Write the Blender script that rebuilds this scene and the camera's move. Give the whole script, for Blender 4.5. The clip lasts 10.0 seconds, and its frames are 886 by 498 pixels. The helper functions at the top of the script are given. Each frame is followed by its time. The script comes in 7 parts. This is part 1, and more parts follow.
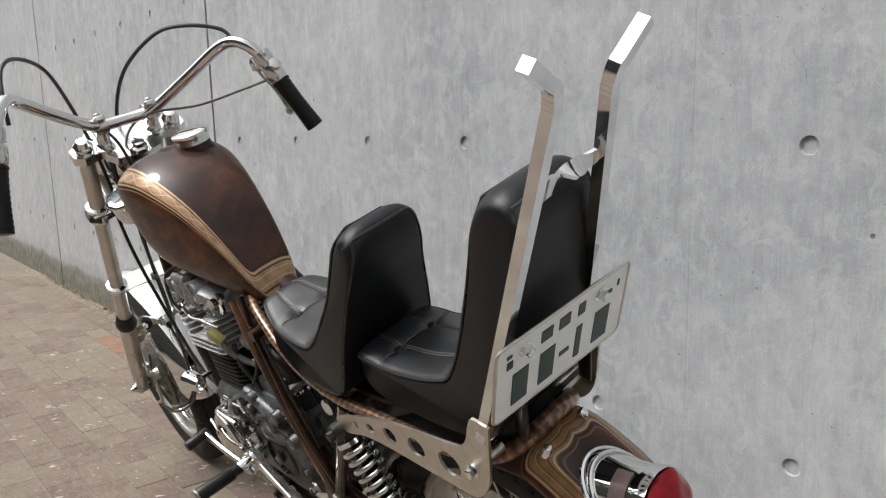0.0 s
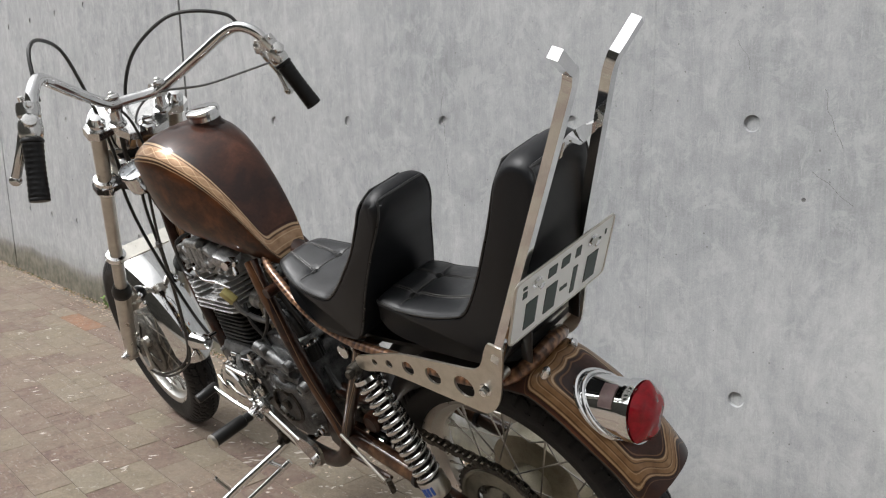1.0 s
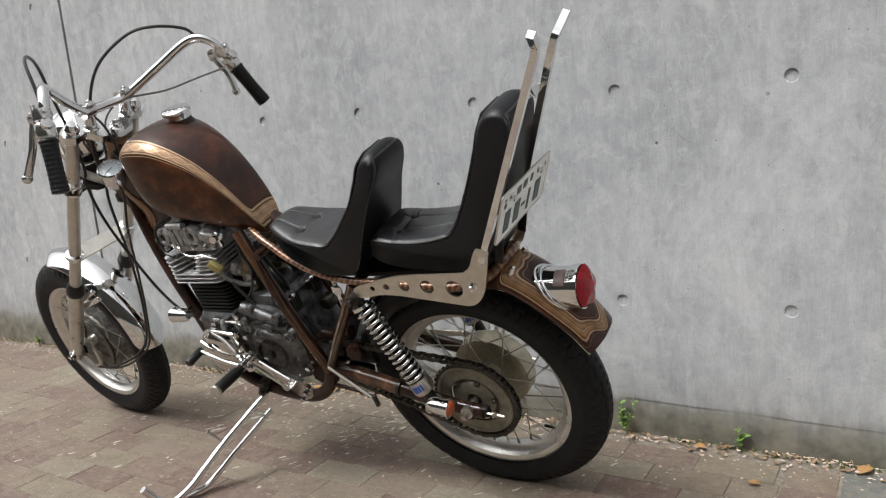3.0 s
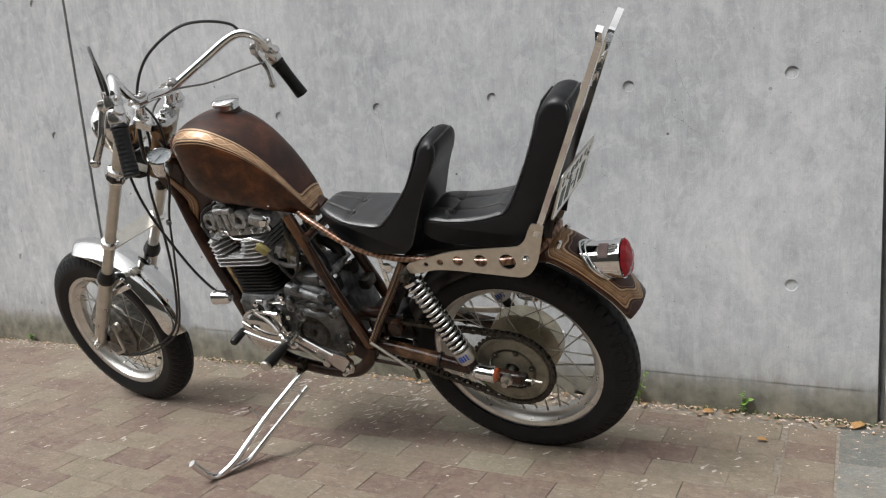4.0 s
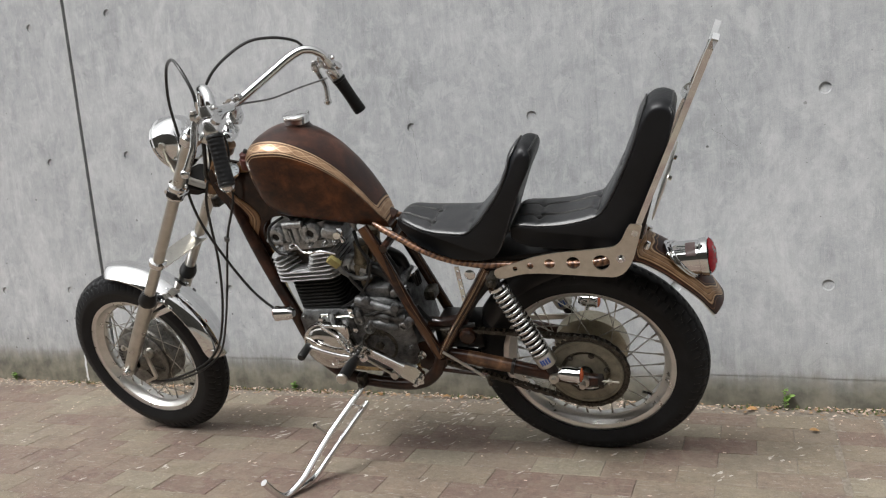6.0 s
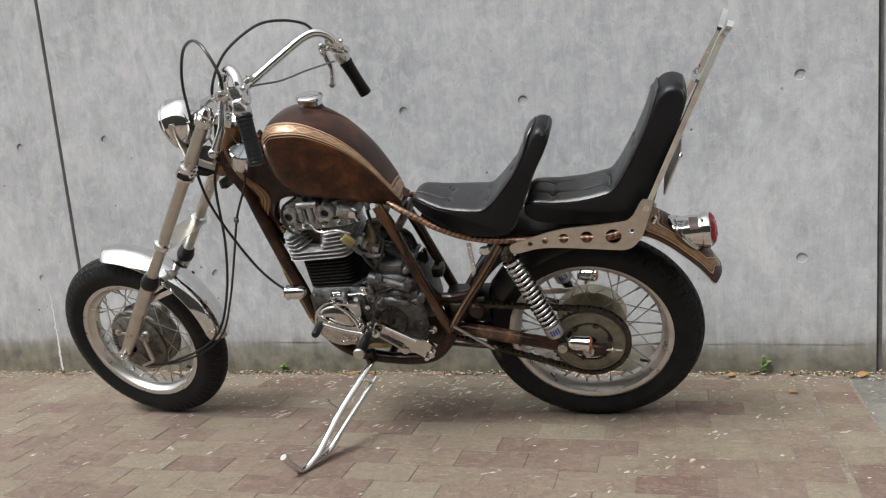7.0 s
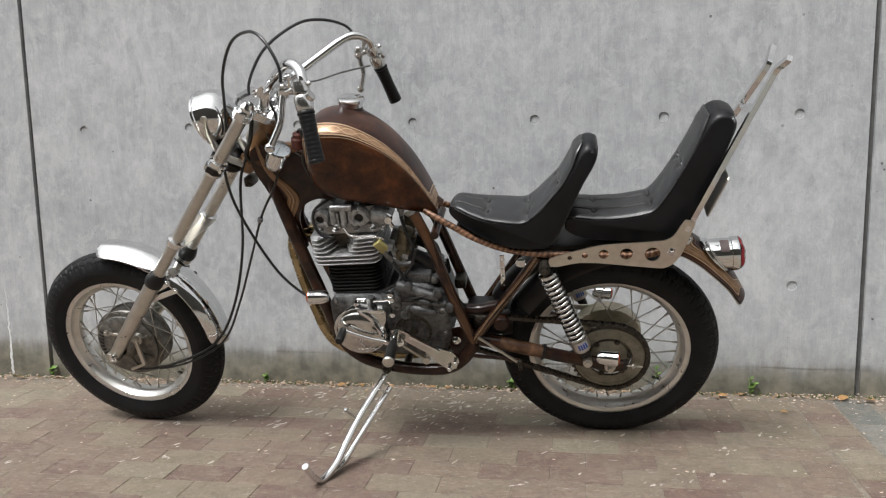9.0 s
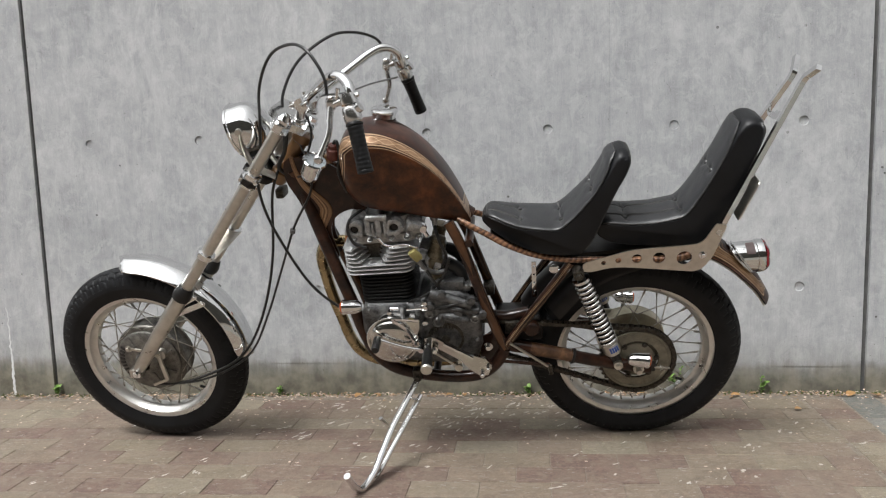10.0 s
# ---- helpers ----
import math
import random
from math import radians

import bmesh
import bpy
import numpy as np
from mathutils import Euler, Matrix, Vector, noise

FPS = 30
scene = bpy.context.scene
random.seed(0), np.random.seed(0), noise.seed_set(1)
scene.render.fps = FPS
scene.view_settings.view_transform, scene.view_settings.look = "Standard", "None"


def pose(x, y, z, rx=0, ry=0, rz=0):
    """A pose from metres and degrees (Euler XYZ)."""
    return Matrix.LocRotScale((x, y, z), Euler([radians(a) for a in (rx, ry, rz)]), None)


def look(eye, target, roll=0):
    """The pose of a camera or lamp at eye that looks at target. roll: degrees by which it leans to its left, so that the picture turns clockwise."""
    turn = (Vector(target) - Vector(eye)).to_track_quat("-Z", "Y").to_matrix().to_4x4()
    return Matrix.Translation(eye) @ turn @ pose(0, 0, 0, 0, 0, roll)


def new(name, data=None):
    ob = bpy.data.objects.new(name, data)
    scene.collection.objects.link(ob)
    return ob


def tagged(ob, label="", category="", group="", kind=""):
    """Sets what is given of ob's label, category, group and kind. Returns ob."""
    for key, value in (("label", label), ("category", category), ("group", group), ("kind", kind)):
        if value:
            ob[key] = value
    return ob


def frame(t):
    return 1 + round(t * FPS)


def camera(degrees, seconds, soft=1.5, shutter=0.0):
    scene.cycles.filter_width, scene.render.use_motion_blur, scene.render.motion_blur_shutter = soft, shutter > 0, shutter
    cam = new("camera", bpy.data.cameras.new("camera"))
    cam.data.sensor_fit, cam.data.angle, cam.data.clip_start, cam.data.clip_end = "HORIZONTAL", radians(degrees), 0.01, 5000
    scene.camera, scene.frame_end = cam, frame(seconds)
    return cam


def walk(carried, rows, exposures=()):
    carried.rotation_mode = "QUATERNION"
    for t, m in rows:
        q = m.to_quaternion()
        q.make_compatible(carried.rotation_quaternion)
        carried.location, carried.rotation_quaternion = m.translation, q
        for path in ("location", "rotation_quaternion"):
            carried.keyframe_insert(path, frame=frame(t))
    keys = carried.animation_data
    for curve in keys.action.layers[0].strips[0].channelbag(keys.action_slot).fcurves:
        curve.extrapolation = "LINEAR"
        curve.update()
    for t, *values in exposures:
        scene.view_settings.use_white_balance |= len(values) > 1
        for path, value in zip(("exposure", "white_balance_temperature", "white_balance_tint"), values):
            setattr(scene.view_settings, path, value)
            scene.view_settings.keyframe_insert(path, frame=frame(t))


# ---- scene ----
cam = camera(60.9, 10.0, soft=1.2)
PATH = [
    (0, (1.504, -1.326, 1.059), (-0.016, -0.069, 0.726), -1.4),
    (0.5, (1.541, -1.449, 1.065), (0.075, -0.133, 0.719), -0.9),
    (1, (1.575, -1.53, 1.051), (0.162, -0.165, 0.676), -1.0),
    (1.5, (1.644, -1.649, 1.036), (0.267, -0.241, 0.684), -1.0),
    (2, (1.684, -1.777, 1.014), (0.374, -0.314, 0.637), -3.6),
    (2.2, (1.683, -1.813, 1.004), (0.426, -0.309, 0.61), -3.9),
    (3.3, (1.594, -2.133, 0.996), (0.565, -0.454, 0.644), -4.9),
    (3.5, (1.568, -2.193, 0.995), (0.569, -0.497, 0.642), -4.6),
    (4, (1.5, -2.294, 0.977), (0.543, -0.575, 0.616), -4.6),
    (4.5, (1.389, -2.368, 0.953), (0.438, -0.645, 0.597), -4.0),
    (5, (1.274, -2.394, 0.939), (0.376, -0.642, 0.585), -5.5),
    (5.5, (1.199, -2.432, 0.937), (0.352, -0.648, 0.618), -4.5),
    (5.7, (1.186, -2.457, 0.945), (0.368, -0.655, 0.652), -4.9),
    (6.8, (0.995, -2.69, 0.903), (0.364, -0.813, 0.624), -4.3),
    (7, (0.966, -2.68, 0.933), (0.364, -0.8, 0.616), -4.9),
    (7.5, (0.889, -2.694, 0.937), (0.319, -0.805, 0.609), -3.8),
    (8, (0.802, -2.7, 0.935), (0.307, -0.791, 0.604), -3.7),
    (8.5, (0.73, -2.717, 0.922), (0.273, -0.796, 0.601), -2.3),
    (9, (0.615, -2.77, 0.916), (0.257, -0.821, 0.645), -1.0),
    (9.5, (0.499, -2.826, 0.933), (0.223, -0.859, 0.698), -0.7),
    (10, (0.415, -2.831, 0.918), (0.16, -0.862, 0.672), -1.7),
]
EXPOSURE = [(0, 0.0), (10, 0.0)]
walk(cam, [(t, look(eye, target, roll)) for t, eye, target, roll in PATH], EXPOSURE)

# ---- light: bright overcast sky and a wide, weak sun ----
SUN_UP, SUN_SIDE = 58.0, 215.0
world = bpy.data.worlds.new("sky")
scene.world = world
world.use_nodes = True
wn, wl = world.node_tree.nodes, world.node_tree.links
sky = wn.new("ShaderNodeTexSky")
sky.sky_type, sky.sun_disc = "NISHITA", False
sky.sun_elevation, sky.sun_rotation = radians(SUN_UP), radians(SUN_SIDE)
sky.air_density, sky.dust_density, sky.ozone_density = 1.0, 6.0, 0.3
veil = wn.new("ShaderNodeHueSaturation")
veil.inputs["Saturation"].default_value = 0.0
wl.new(sky.outputs[0], veil.inputs["Color"])
wl.new(veil.outputs[0], wn["Background"].inputs["Color"])
wn["Background"].inputs["Strength"].default_value = 0.215
sun = new("sun", bpy.data.lights.new("sun", "SUN"))
sun.data.energy, sun.data.angle, sun.data.color = 2.0, radians(14), (1.0, 0.99, 0.975)
sa, se = radians(SUN_SIDE), radians(SUN_UP)
sun_from = Vector((math.sin(sa) * math.cos(se), math.cos(sa) * math.cos(se), math.sin(se)))
sun.matrix_world = look(sun_from * 20, (0, 0, 0))


# ---- materials ----
def ramp(nt, fac, stops):
    r = nt.nodes.new("ShaderNodeValToRGB")
    el = r.color_ramp.elements
    while len(el) < len(stops):
        el.new(0.5)
    for e, (p, c) in zip(el, stops):
        e.position, e.color = p, (*c, 1) if len(c) == 3 else c
    nt.links.new(fac, r.inputs[0])
    return r.outputs[0]


def noise_tex(nt, vec, scale, detail=4, rough=0.6, stretch=None, distort=0.0):
    if stretch:
        mp = nt.nodes.new("ShaderNodeMapping")
        mp.inputs["Scale"].default_value = stretch
        nt.links.new(vec, mp.inputs[0])
        vec = mp.outputs[0]
    n = nt.nodes.new("ShaderNodeTexNoise")
    n.inputs["Scale"].default_value, n.inputs["Detail"].default_value = scale, detail
    n.inputs["Roughness"].default_value, n.inputs["Distortion"].default_value = rough, distort
    nt.links.new(vec, n.inputs["Vector"])
    return n.outputs["Fac"]


def mixed(nt, fac, a, b, mode="MIX"):
    m = nt.nodes.new("ShaderNodeMix")
    m.data_type, m.blend_type = "RGBA", mode
    for s, v in ((m.inputs[0], fac), (m.inputs[6], a), (m.inputs[7], b)):
        if isinstance(v, (int, float)):
            s.default_value = v
        elif isinstance(v, tuple):
            s.default_value = (*v, 1)
        else:
            nt.links.new(v, s)
    return m.outputs[2]


def calc(nt, op, a, b=None, c=None):
    m = nt.nodes.new("ShaderNodeMath")
    m.operation = op
    for s, v in zip(m.inputs, (a, b, c)):
        if v is None:
            continue
        if isinstance(v, (int, float)):
            s.default_value = v
        else:
            nt.links.new(v, s)
    return m.outputs[0]


def base_mat(name):
    m = bpy.data.materials.new(name)
    m.use_nodes = True
    nt = m.node_tree
    co = nt.nodes.new("ShaderNodeTexCoord").outputs["Object"]
    return m, nt, nt.nodes["Principled BSDF"], co


def bumped(nt, bsdf, height, strength, distance=0.002):
    b = nt.nodes.new("ShaderNodeBump")
    b.inputs["Strength"].default_value, b.inputs["Distance"].default_value = strength, distance
    nt.links.new(height, b.inputs["Height"])
    nt.links.new(b.outputs[0], bsdf.inputs["Normal"])


def simple(name, a, b, scale=30, rough=0.5, metal=0.0, rvar=0.1, bump=0.0, fine=400, coat=0.0, spec=None):
    """Two tones blended by coarse and fine grain, with uneven gloss and fine relief."""
    m, nt, p, co = base_mat(name)
    n1, n2 = noise_tex(nt, co, scale, 5), noise_tex(nt, co, fine, 2)
    blend = calc(nt, "ADD", calc(nt, "MULTIPLY", n1, 0.75), calc(nt, "MULTIPLY", n2, 0.25))
    nt.links.new(ramp(nt, blend, [(0.35, a), (0.65, b)]), p.inputs["Base Color"])
    g = calc(nt, "MULTIPLY_ADD", n1, 2 * rvar, rough - rvar)
    nt.links.new(g, p.inputs["Roughness"])
    p.inputs["Metallic"].default_value = metal
    p.inputs["Coat Weight"].default_value, p.inputs["Coat Roughness"].default_value = coat, 0.05
    if spec is not None:
        p.inputs["Specular IOR Level"].default_value = spec
    if bump:
        bumped(nt, p, n2, bump, 0.0015)
    return m


CHROME = simple("chrome", (0.7, 0.71, 0.72), (0.8, 0.8, 0.8), 25, 0.06, 1.0, 0.04)
SATIN = simple("satin_steel", (0.5, 0.48, 0.44), (0.62, 0.6, 0.55), 30, 0.3, 1.0, 0.08)
BRUSHED = simple("brushed_steel", (0.55, 0.52, 0.46), (0.66, 0.63, 0.57), 60, 0.33, 1.0, 0.08, 0.05)
ALLOY = simple("cast_alloy", (0.17, 0.172, 0.172), (0.46, 0.462, 0.46), 55, 0.44, 0.65, 0.12, 0.35)
FINS = simple("fin_alloy", (0.4, 0.405, 0.415), (0.54, 0.545, 0.55), 60, 0.55, 0.4, 0.08, 0.2)
DIRTY = simple("oily_alloy", (0.03, 0.0305, 0.031), (0.19, 0.192, 0.194), 40, 0.42, 0.65, 0.1, 0.4)
RIM = simple("rim_alloy", (0.6, 0.59, 0.565), (0.74, 0.73, 0.705), 25, 0.3, 0.9, 0.1, 0.08)
HUB = simple("hub_alloy", (0.32, 0.29, 0.22), (0.52, 0.48, 0.38), 25, 0.5, 0.8, 0.12, 0.2)
RUBBER = simple("tyre_rubber", (0.0062, 0.0066, 0.0076), (0.0135, 0.0141, 0.0156), 20, 0.52, 0.0, 0.1, 0.15, spec=0.2)
CYLPAINT = simple("cylinder_black", (0.004, 0.004, 0.004), (0.009, 0.009, 0.0092), 20, 0.5, 0.0, 0.1, 0.2, spec=0.25)
GRIPRUBBER = simple("grip_rubber", (0.004, 0.004, 0.0042), (0.0075, 0.0075, 0.008), 40, 0.4, 0.0, 0.08, 0.1, spec=0.3)
BLACK = simple("black_plastic", (0.006, 0.006, 0.006), (0.012, 0.012, 0.012), 40, 0.42, 0.0, 0.1, 0.1, spec=0.35)
BLACKPAINT = simple("black_enamel", (0.008, 0.007, 0.007), (0.018, 0.015, 0.014), 20, 0.32, 0.0, 0.12, 0.1, spec=0.3)
GREASE = simple("greasy_steel", (0.02, 0.018, 0.015), (0.1, 0.09, 0.075), 120, 0.42, 0.8, 0.12, 0.3)
VINYL = simple("black_vinyl", (0.0045, 0.0049, 0.006), (0.0085, 0.0091, 0.0108), 12, 0.4, 0.0, 0.08, 0.14, 900, spec=0.27)
# cushions: the shell's vinyl, its colour lifted and blued for reflected sky
PADSKY = simple("cushion_vinyl_skylit", (0.0125, 0.0131, 0.0146), (0.022, 0.023, 0.0252), 9, 0.37, 0.0, 0.1, 0.22, 700, spec=0.62)
STITCH = simple("seam_thread", (0.05, 0.05, 0.05), (0.13, 0.125, 0.12), 300, 0.55)
PIPING = simple("piping", (0.014, 0.014, 0.014), (0.022, 0.022, 0.022), 50, 0.3)
CABLE = simple("cable_sheath", (0.008, 0.008, 0.008), (0.016, 0.016, 0.016), 60, 0.35)
GREYWIRE = simple("steel_cable", (0.12, 0.12, 0.12), (0.2, 0.2, 0.2), 90, 0.45, 0.4)
WHITEPAINT = simple("plate_white", (0.8, 0.82, 0.815), (0.88, 0.89, 0.88), 20, 0.4)
GREENINK = simple("plate_ink", (0.012, 0.03, 0.026), (0.02, 0.04, 0.034), 20, 0.4)
TAG = simple("yellow_tag", (0.28, 0.24, 0.08), (0.4, 0.35, 0.14), 40, 0.6)
AMBER = simple("amber_lens", (0.3, 0.05, 0.012), (0.4, 0.08, 0.015), 40, 0.15, coat=0.5)
BLUEINK = simple("blue_ink", (0.02, 0.06, 0.25), (0.03, 0.09, 0.32), 40, 0.4)
REDLEADS = simple("red_rubber", (0.09, 0.02, 0.015), (0.14, 0.035, 0.02), 40, 0.5)
SEAL = simple("joint_sealant", (0.07, 0.07, 0.07), (0.13, 0.13, 0.125), 18, 0.75, bump=0.3)
PETAL = simple("petals", (0.3, 0.2, 0.13), (0.7, 0.58, 0.49), 50, 0.7)
LEAFDRY = simple("dry_leaf", (0.22, 0.11, 0.035), (0.42, 0.25, 0.1), 45, 0.7)
WEED = simple("weed_leaf", (0.09, 0.18, 0.03), (0.22, 0.36, 0.08), 60, 0.55)
MOSS = simple("moss", (0.05, 0.07, 0.02), (0.12, 0.14, 0.05), 90, 0.9)


def concrete_mat():
    m, nt, p, co = base_mat("board_concrete")
    big = noise_tex(nt, co, 1.3, 8, 0.66, distort=0.9)
    cloud = noise_tex(nt, co, 5.5, 6, 0.7, distort=1.6)
    streak = noise_tex(nt, co, 9, 5, 0.6, (5.0, 1, 0.45))
    hair = noise_tex(nt, co, 30, 3, 0.6, (7.0, 1, 0.5))
    fine = noise_tex(nt, co, 260, 3, 0.7)
    mid = noise_tex(nt, co, 24, 6, 0.72, distort=0.5)
    smear = noise_tex(nt, co, 6, 6, 0.72, (3.2, 1, 0.7), 0.8)
    tone = 0.0
    for n, k in ((big, 0.22), (cloud, 0.17), (smear, 0.15), (streak, 0.07), (hair, 0.075), (mid, 0.15), (fine, 0.15)):
        tone = calc(nt, "MULTIPLY_ADD", n, k, tone)
    col = ramp(nt, tone, [(0.35, (0.18, 0.187, 0.194)), (0.47, (0.318, 0.326, 0.333)), (0.53, (0.385, 0.391, 0.396)), (0.64, (0.55, 0.555, 0.558))])
    # pores
    vo = nt.nodes.new("ShaderNodeTexVoronoi")
    vo.inputs["Scale"].default_value = 11
    nt.links.new(co, vo.inputs["Vector"])
    pore = calc(nt, "MULTIPLY", calc(nt, "LESS_THAN", vo.outputs["Distance"], 0.055),
                calc(nt, "GREATER_THAN", noise_tex(nt, co, 4, 2), 0.52))
    col = mixed(nt, pore, col, (0.1, 0.1, 0.098))
    vs = nt.nodes.new("ShaderNodeTexVoronoi")
    vs.inputs["Scale"].default_value = 34
    nt.links.new(co, vs.inputs["Vector"])
    pit = calc(nt, "MULTIPLY", calc(nt, "LESS_THAN", vs.outputs["Distance"], 0.07), calc(nt, "GREATER_THAN", noise_tex(nt, co, 7, 3), 0.5))
    col = mixed(nt, calc(nt, "MULTIPLY", pit, 0.75), col, (0.14, 0.14, 0.137))
    # short dark grain left by the boards, and pale lime bloom
    grain = calc(nt, "GREATER_THAN", noise_tex(nt, co, 44, 4, 0.65, (6.0, 1, 0.5)), 0.655)
    col = mixed(nt, calc(nt, "MULTIPLY", grain, 0.3), col, (0.2, 0.2, 0.2))
    bloom = ramp(nt, noise_tex(nt, co, 2.6, 7, 0.74, (1.4, 1, 0.8), 1.2), [(0.53, (0, 0, 0)), (0.68, (0.4,) * 3)])
    col = mixed(nt, bloom, col, (0.54, 0.545, 0.545))
    # crisp pale mottling where the skin of the cast has worn
    skin = ramp(nt, noise_tex(nt, co, 15, 9, 0.78, (1.0, 1, 0.75), 0.6), [(0.52, (0, 0, 0)), (0.57, (0.3,) * 3), (0.7, (0.42,) * 3)])
    col = mixed(nt, skin, col, (0.5, 0.505, 0.505))
    dull = ramp(nt, noise_tex(nt, co, 11, 9, 0.78, (1.6, 1, 0.8), 0.8), [(0.54, (0, 0, 0)), (0.6, (0.26,) * 3), (0.72, (0.4,) * 3)])
    col = mixed(nt, dull, col, (0.29, 0.297, 0.303))
    lines = calc(nt, "GREATER_THAN", noise_tex(nt, co, 52, 3, 0.6, (7.0, 1, 0.32)), 0.64)
    col = mixed(nt, calc(nt, "MULTIPLY", lines, 0.3), col, (0.52, 0.525, 0.525))
    # damp, mossy foot of the wall with a ragged upper edge
    sep = nt.nodes.new("ShaderNodeSeparateXYZ")
    nt.links.new(co, sep.inputs[0])
    edge = calc(nt, "ADD", sep.outputs["Z"], calc(nt, "MULTIPLY", calc(nt, "SUBTRACT", streak, 0.5), 0.06))
    edge = calc(nt, "ADD", edge, calc(nt, "MULTIPLY", calc(nt, "SUBTRACT", noise_tex(nt, co, 3, 3), 0.5), 0.1))
    damp = ramp(nt, edge, [(0.0, (0.97,) * 3), (0.06, (0.9,) * 3), (0.1, (0.68,) * 3), (0.13, (0.2,) * 3), (0.22, (0, 0, 0))])
    col = mixed(nt, damp, col, ramp(nt, noise_tex(nt, co, 14, 4), [(0.35, (0.075, 0.07, 0.048)), (0.65, (0.19, 0.172, 0.13))]))
    nt.links.new(col, p.inputs["Base Color"])
    p.inputs["Roughness"].default_value = 0.85
    bumped(nt, p, calc(nt, "ADD", calc(nt, "MULTIPLY", mid, 0.8), calc(nt, "MULTIPLY", grain, -0.3)), 0.3, 0.003)
    return m


def paver_mat(name, island, stops):
    m, nt, p, co = base_mat(name)
    if island:
        rnd = nt.nodes.new("ShaderNodeNewGeometry").outputs["Random Per Island"]
    else:
        rnd = nt.nodes.new("ShaderNodeObjectInfo").outputs["Random"]
    pos = nt.nodes.new("ShaderNodeNewGeometry").outputs["Position"]
    col = ramp(nt, rnd, stops)
    blot, grit = noise_tex(nt, pos, 14, 5, 0.65), noise_tex(nt, pos, 210, 3, 0.7)
    col = mixed(nt, 0.55, col, ramp(nt, blot, [(0.3, (0.34, 0.33, 0.32)), (0.7, (0.62, 0.62, 0.6))]), "OVERLAY")
    col = mixed(nt, 0.5, col, ramp(nt, grit, [(0.3, (0.3, 0.3, 0.3)), (0.7, (0.68, 0.68, 0.68))]), "OVERLAY")
    fleck = noise_tex(nt, pos, 70, 6, 0.8, distort=0.4)
    col = mixed(nt, 0.6, col, ramp(nt, fleck, [(0.34, (0.3, 0.29, 0.29)), (0.52, (0.5, 0.49, 0.49)), (0.68, (0.72, 0.69, 0.66))]), "OVERLAY")
    worn = calc(nt, "GREATER_THAN", noise_tex(nt, pos, 55, 4, 0.75, (0.45, 1.3, 1)), 0.635)
    col = mixed(nt, calc(nt, "MULTIPLY", worn, 0.55), col, (0.36, 0.34, 0.31))
    # scraped pale strokes across the bricks, and dusty patches
    mp = nt.nodes.new("ShaderNodeMapping")
    mp.inputs["Rotation"].default_value, mp.inputs["Scale"].default_value = (0, 0, radians(-62)), (0.16, 1.0, 1.0)
    nt.links.new(pos, mp.inputs[0])
    scrape = calc(nt, "GREATER_THAN", noise_tex(nt, mp.outputs[0], 130, 3, 0.6), 0.61)
    scrape = calc(nt, "MULTIPLY", scrape, calc(nt, "GREATER_THAN", noise_tex(nt, pos, 3.2, 3), 0.53))
    col = mixed(nt, calc(nt, "MULTIPLY", scrape, 0.2), col, (0.4, 0.36, 0.31))
    stain = ramp(nt, noise_tex(nt, pos, 26, 7, 0.75, distort=0.6), [(0.5, (0, 0, 0)), (0.58, (0.35,) * 3), (0.75, (0.5,) * 3)])
    col = mixed(nt, stain, col, (0.22, 0.185, 0.145))
    dust = ramp(nt, noise_tex(nt, pos, 5, 6, 0.7), [(0.45, (0, 0, 0)), (0.7, (0.5,) * 3)])
    col = mixed(nt, dust, col, (0.19, 0.158, 0.122))
    nt.links.new(col, p.inputs["Base Color"])
    p.inputs["Roughness"].default_value = 0.8
    bumped(nt, p, calc(nt, "ADD", blot, grit), 0.4, 0.002)
    return m


CONCRETE = concrete_mat()
P_STOPS = [(0.0, (0.128, 0.083, 0.068)), (0.22, (0.152, 0.106, 0.086)), (0.42, (0.172, 0.132, 0.103)), (0.58, (0.188, 0.16, 0.116)), (0.78, (0.166, 0.122, 0.096)), (1.0, (0.205, 0.182, 0.136))]
PAVER, PAVER_FAR = paver_mat("paver", False, P_STOPS), paver_mat("paver_field", True, P_STOPS)
G_STOPS = [(0.0, (0.12, 0.125, 0.115)), (1.0, (0.19, 0.19, 0.175))]
SETT = paver_mat("grey_sett", True, G_STOPS)
ORANGE = paver_mat("orange_paver", False, [(0.0, (0.21, 0.11, 0.065)), (1.0, (0.28, 0.16, 0.09))])
GROUT = simple("sandy_grout", (0.12, 0.1, 0.08), (0.27, 0.235, 0.19), 60, 0.95, bump=0.5)


SOFTCHROME = simple("polished_casting", (0.6, 0.6, 0.6), (0.74, 0.74, 0.73), 40, 0.2, 1.0, 0.06)


# ---- mesh helpers ----
def part(name, bm, material, parent=None, label="", smooth=True, m=None):
    """Links a bmesh as one mesh object under a thing or a part."""
    if m is not None:
        bm.transform(m)
    bmesh.ops.recalc_face_normals(bm, faces=bm.faces)
    me = bpy.data.meshes.new(name)
    bm.to_mesh(me)
    bm.free()
    for mm in material if isinstance(material, (list, tuple)) else [material]:
        me.materials.append(mm)
    if smooth:
        me.polygons.foreach_set("use_smooth", [True] * len(me.polygons))
        me.set_sharp_from_angle(angle=radians(38))
    ob = new(name, me)
    if parent is not None:
        ob.parent = parent
    if label:
        ob["label"] = label
    return ob


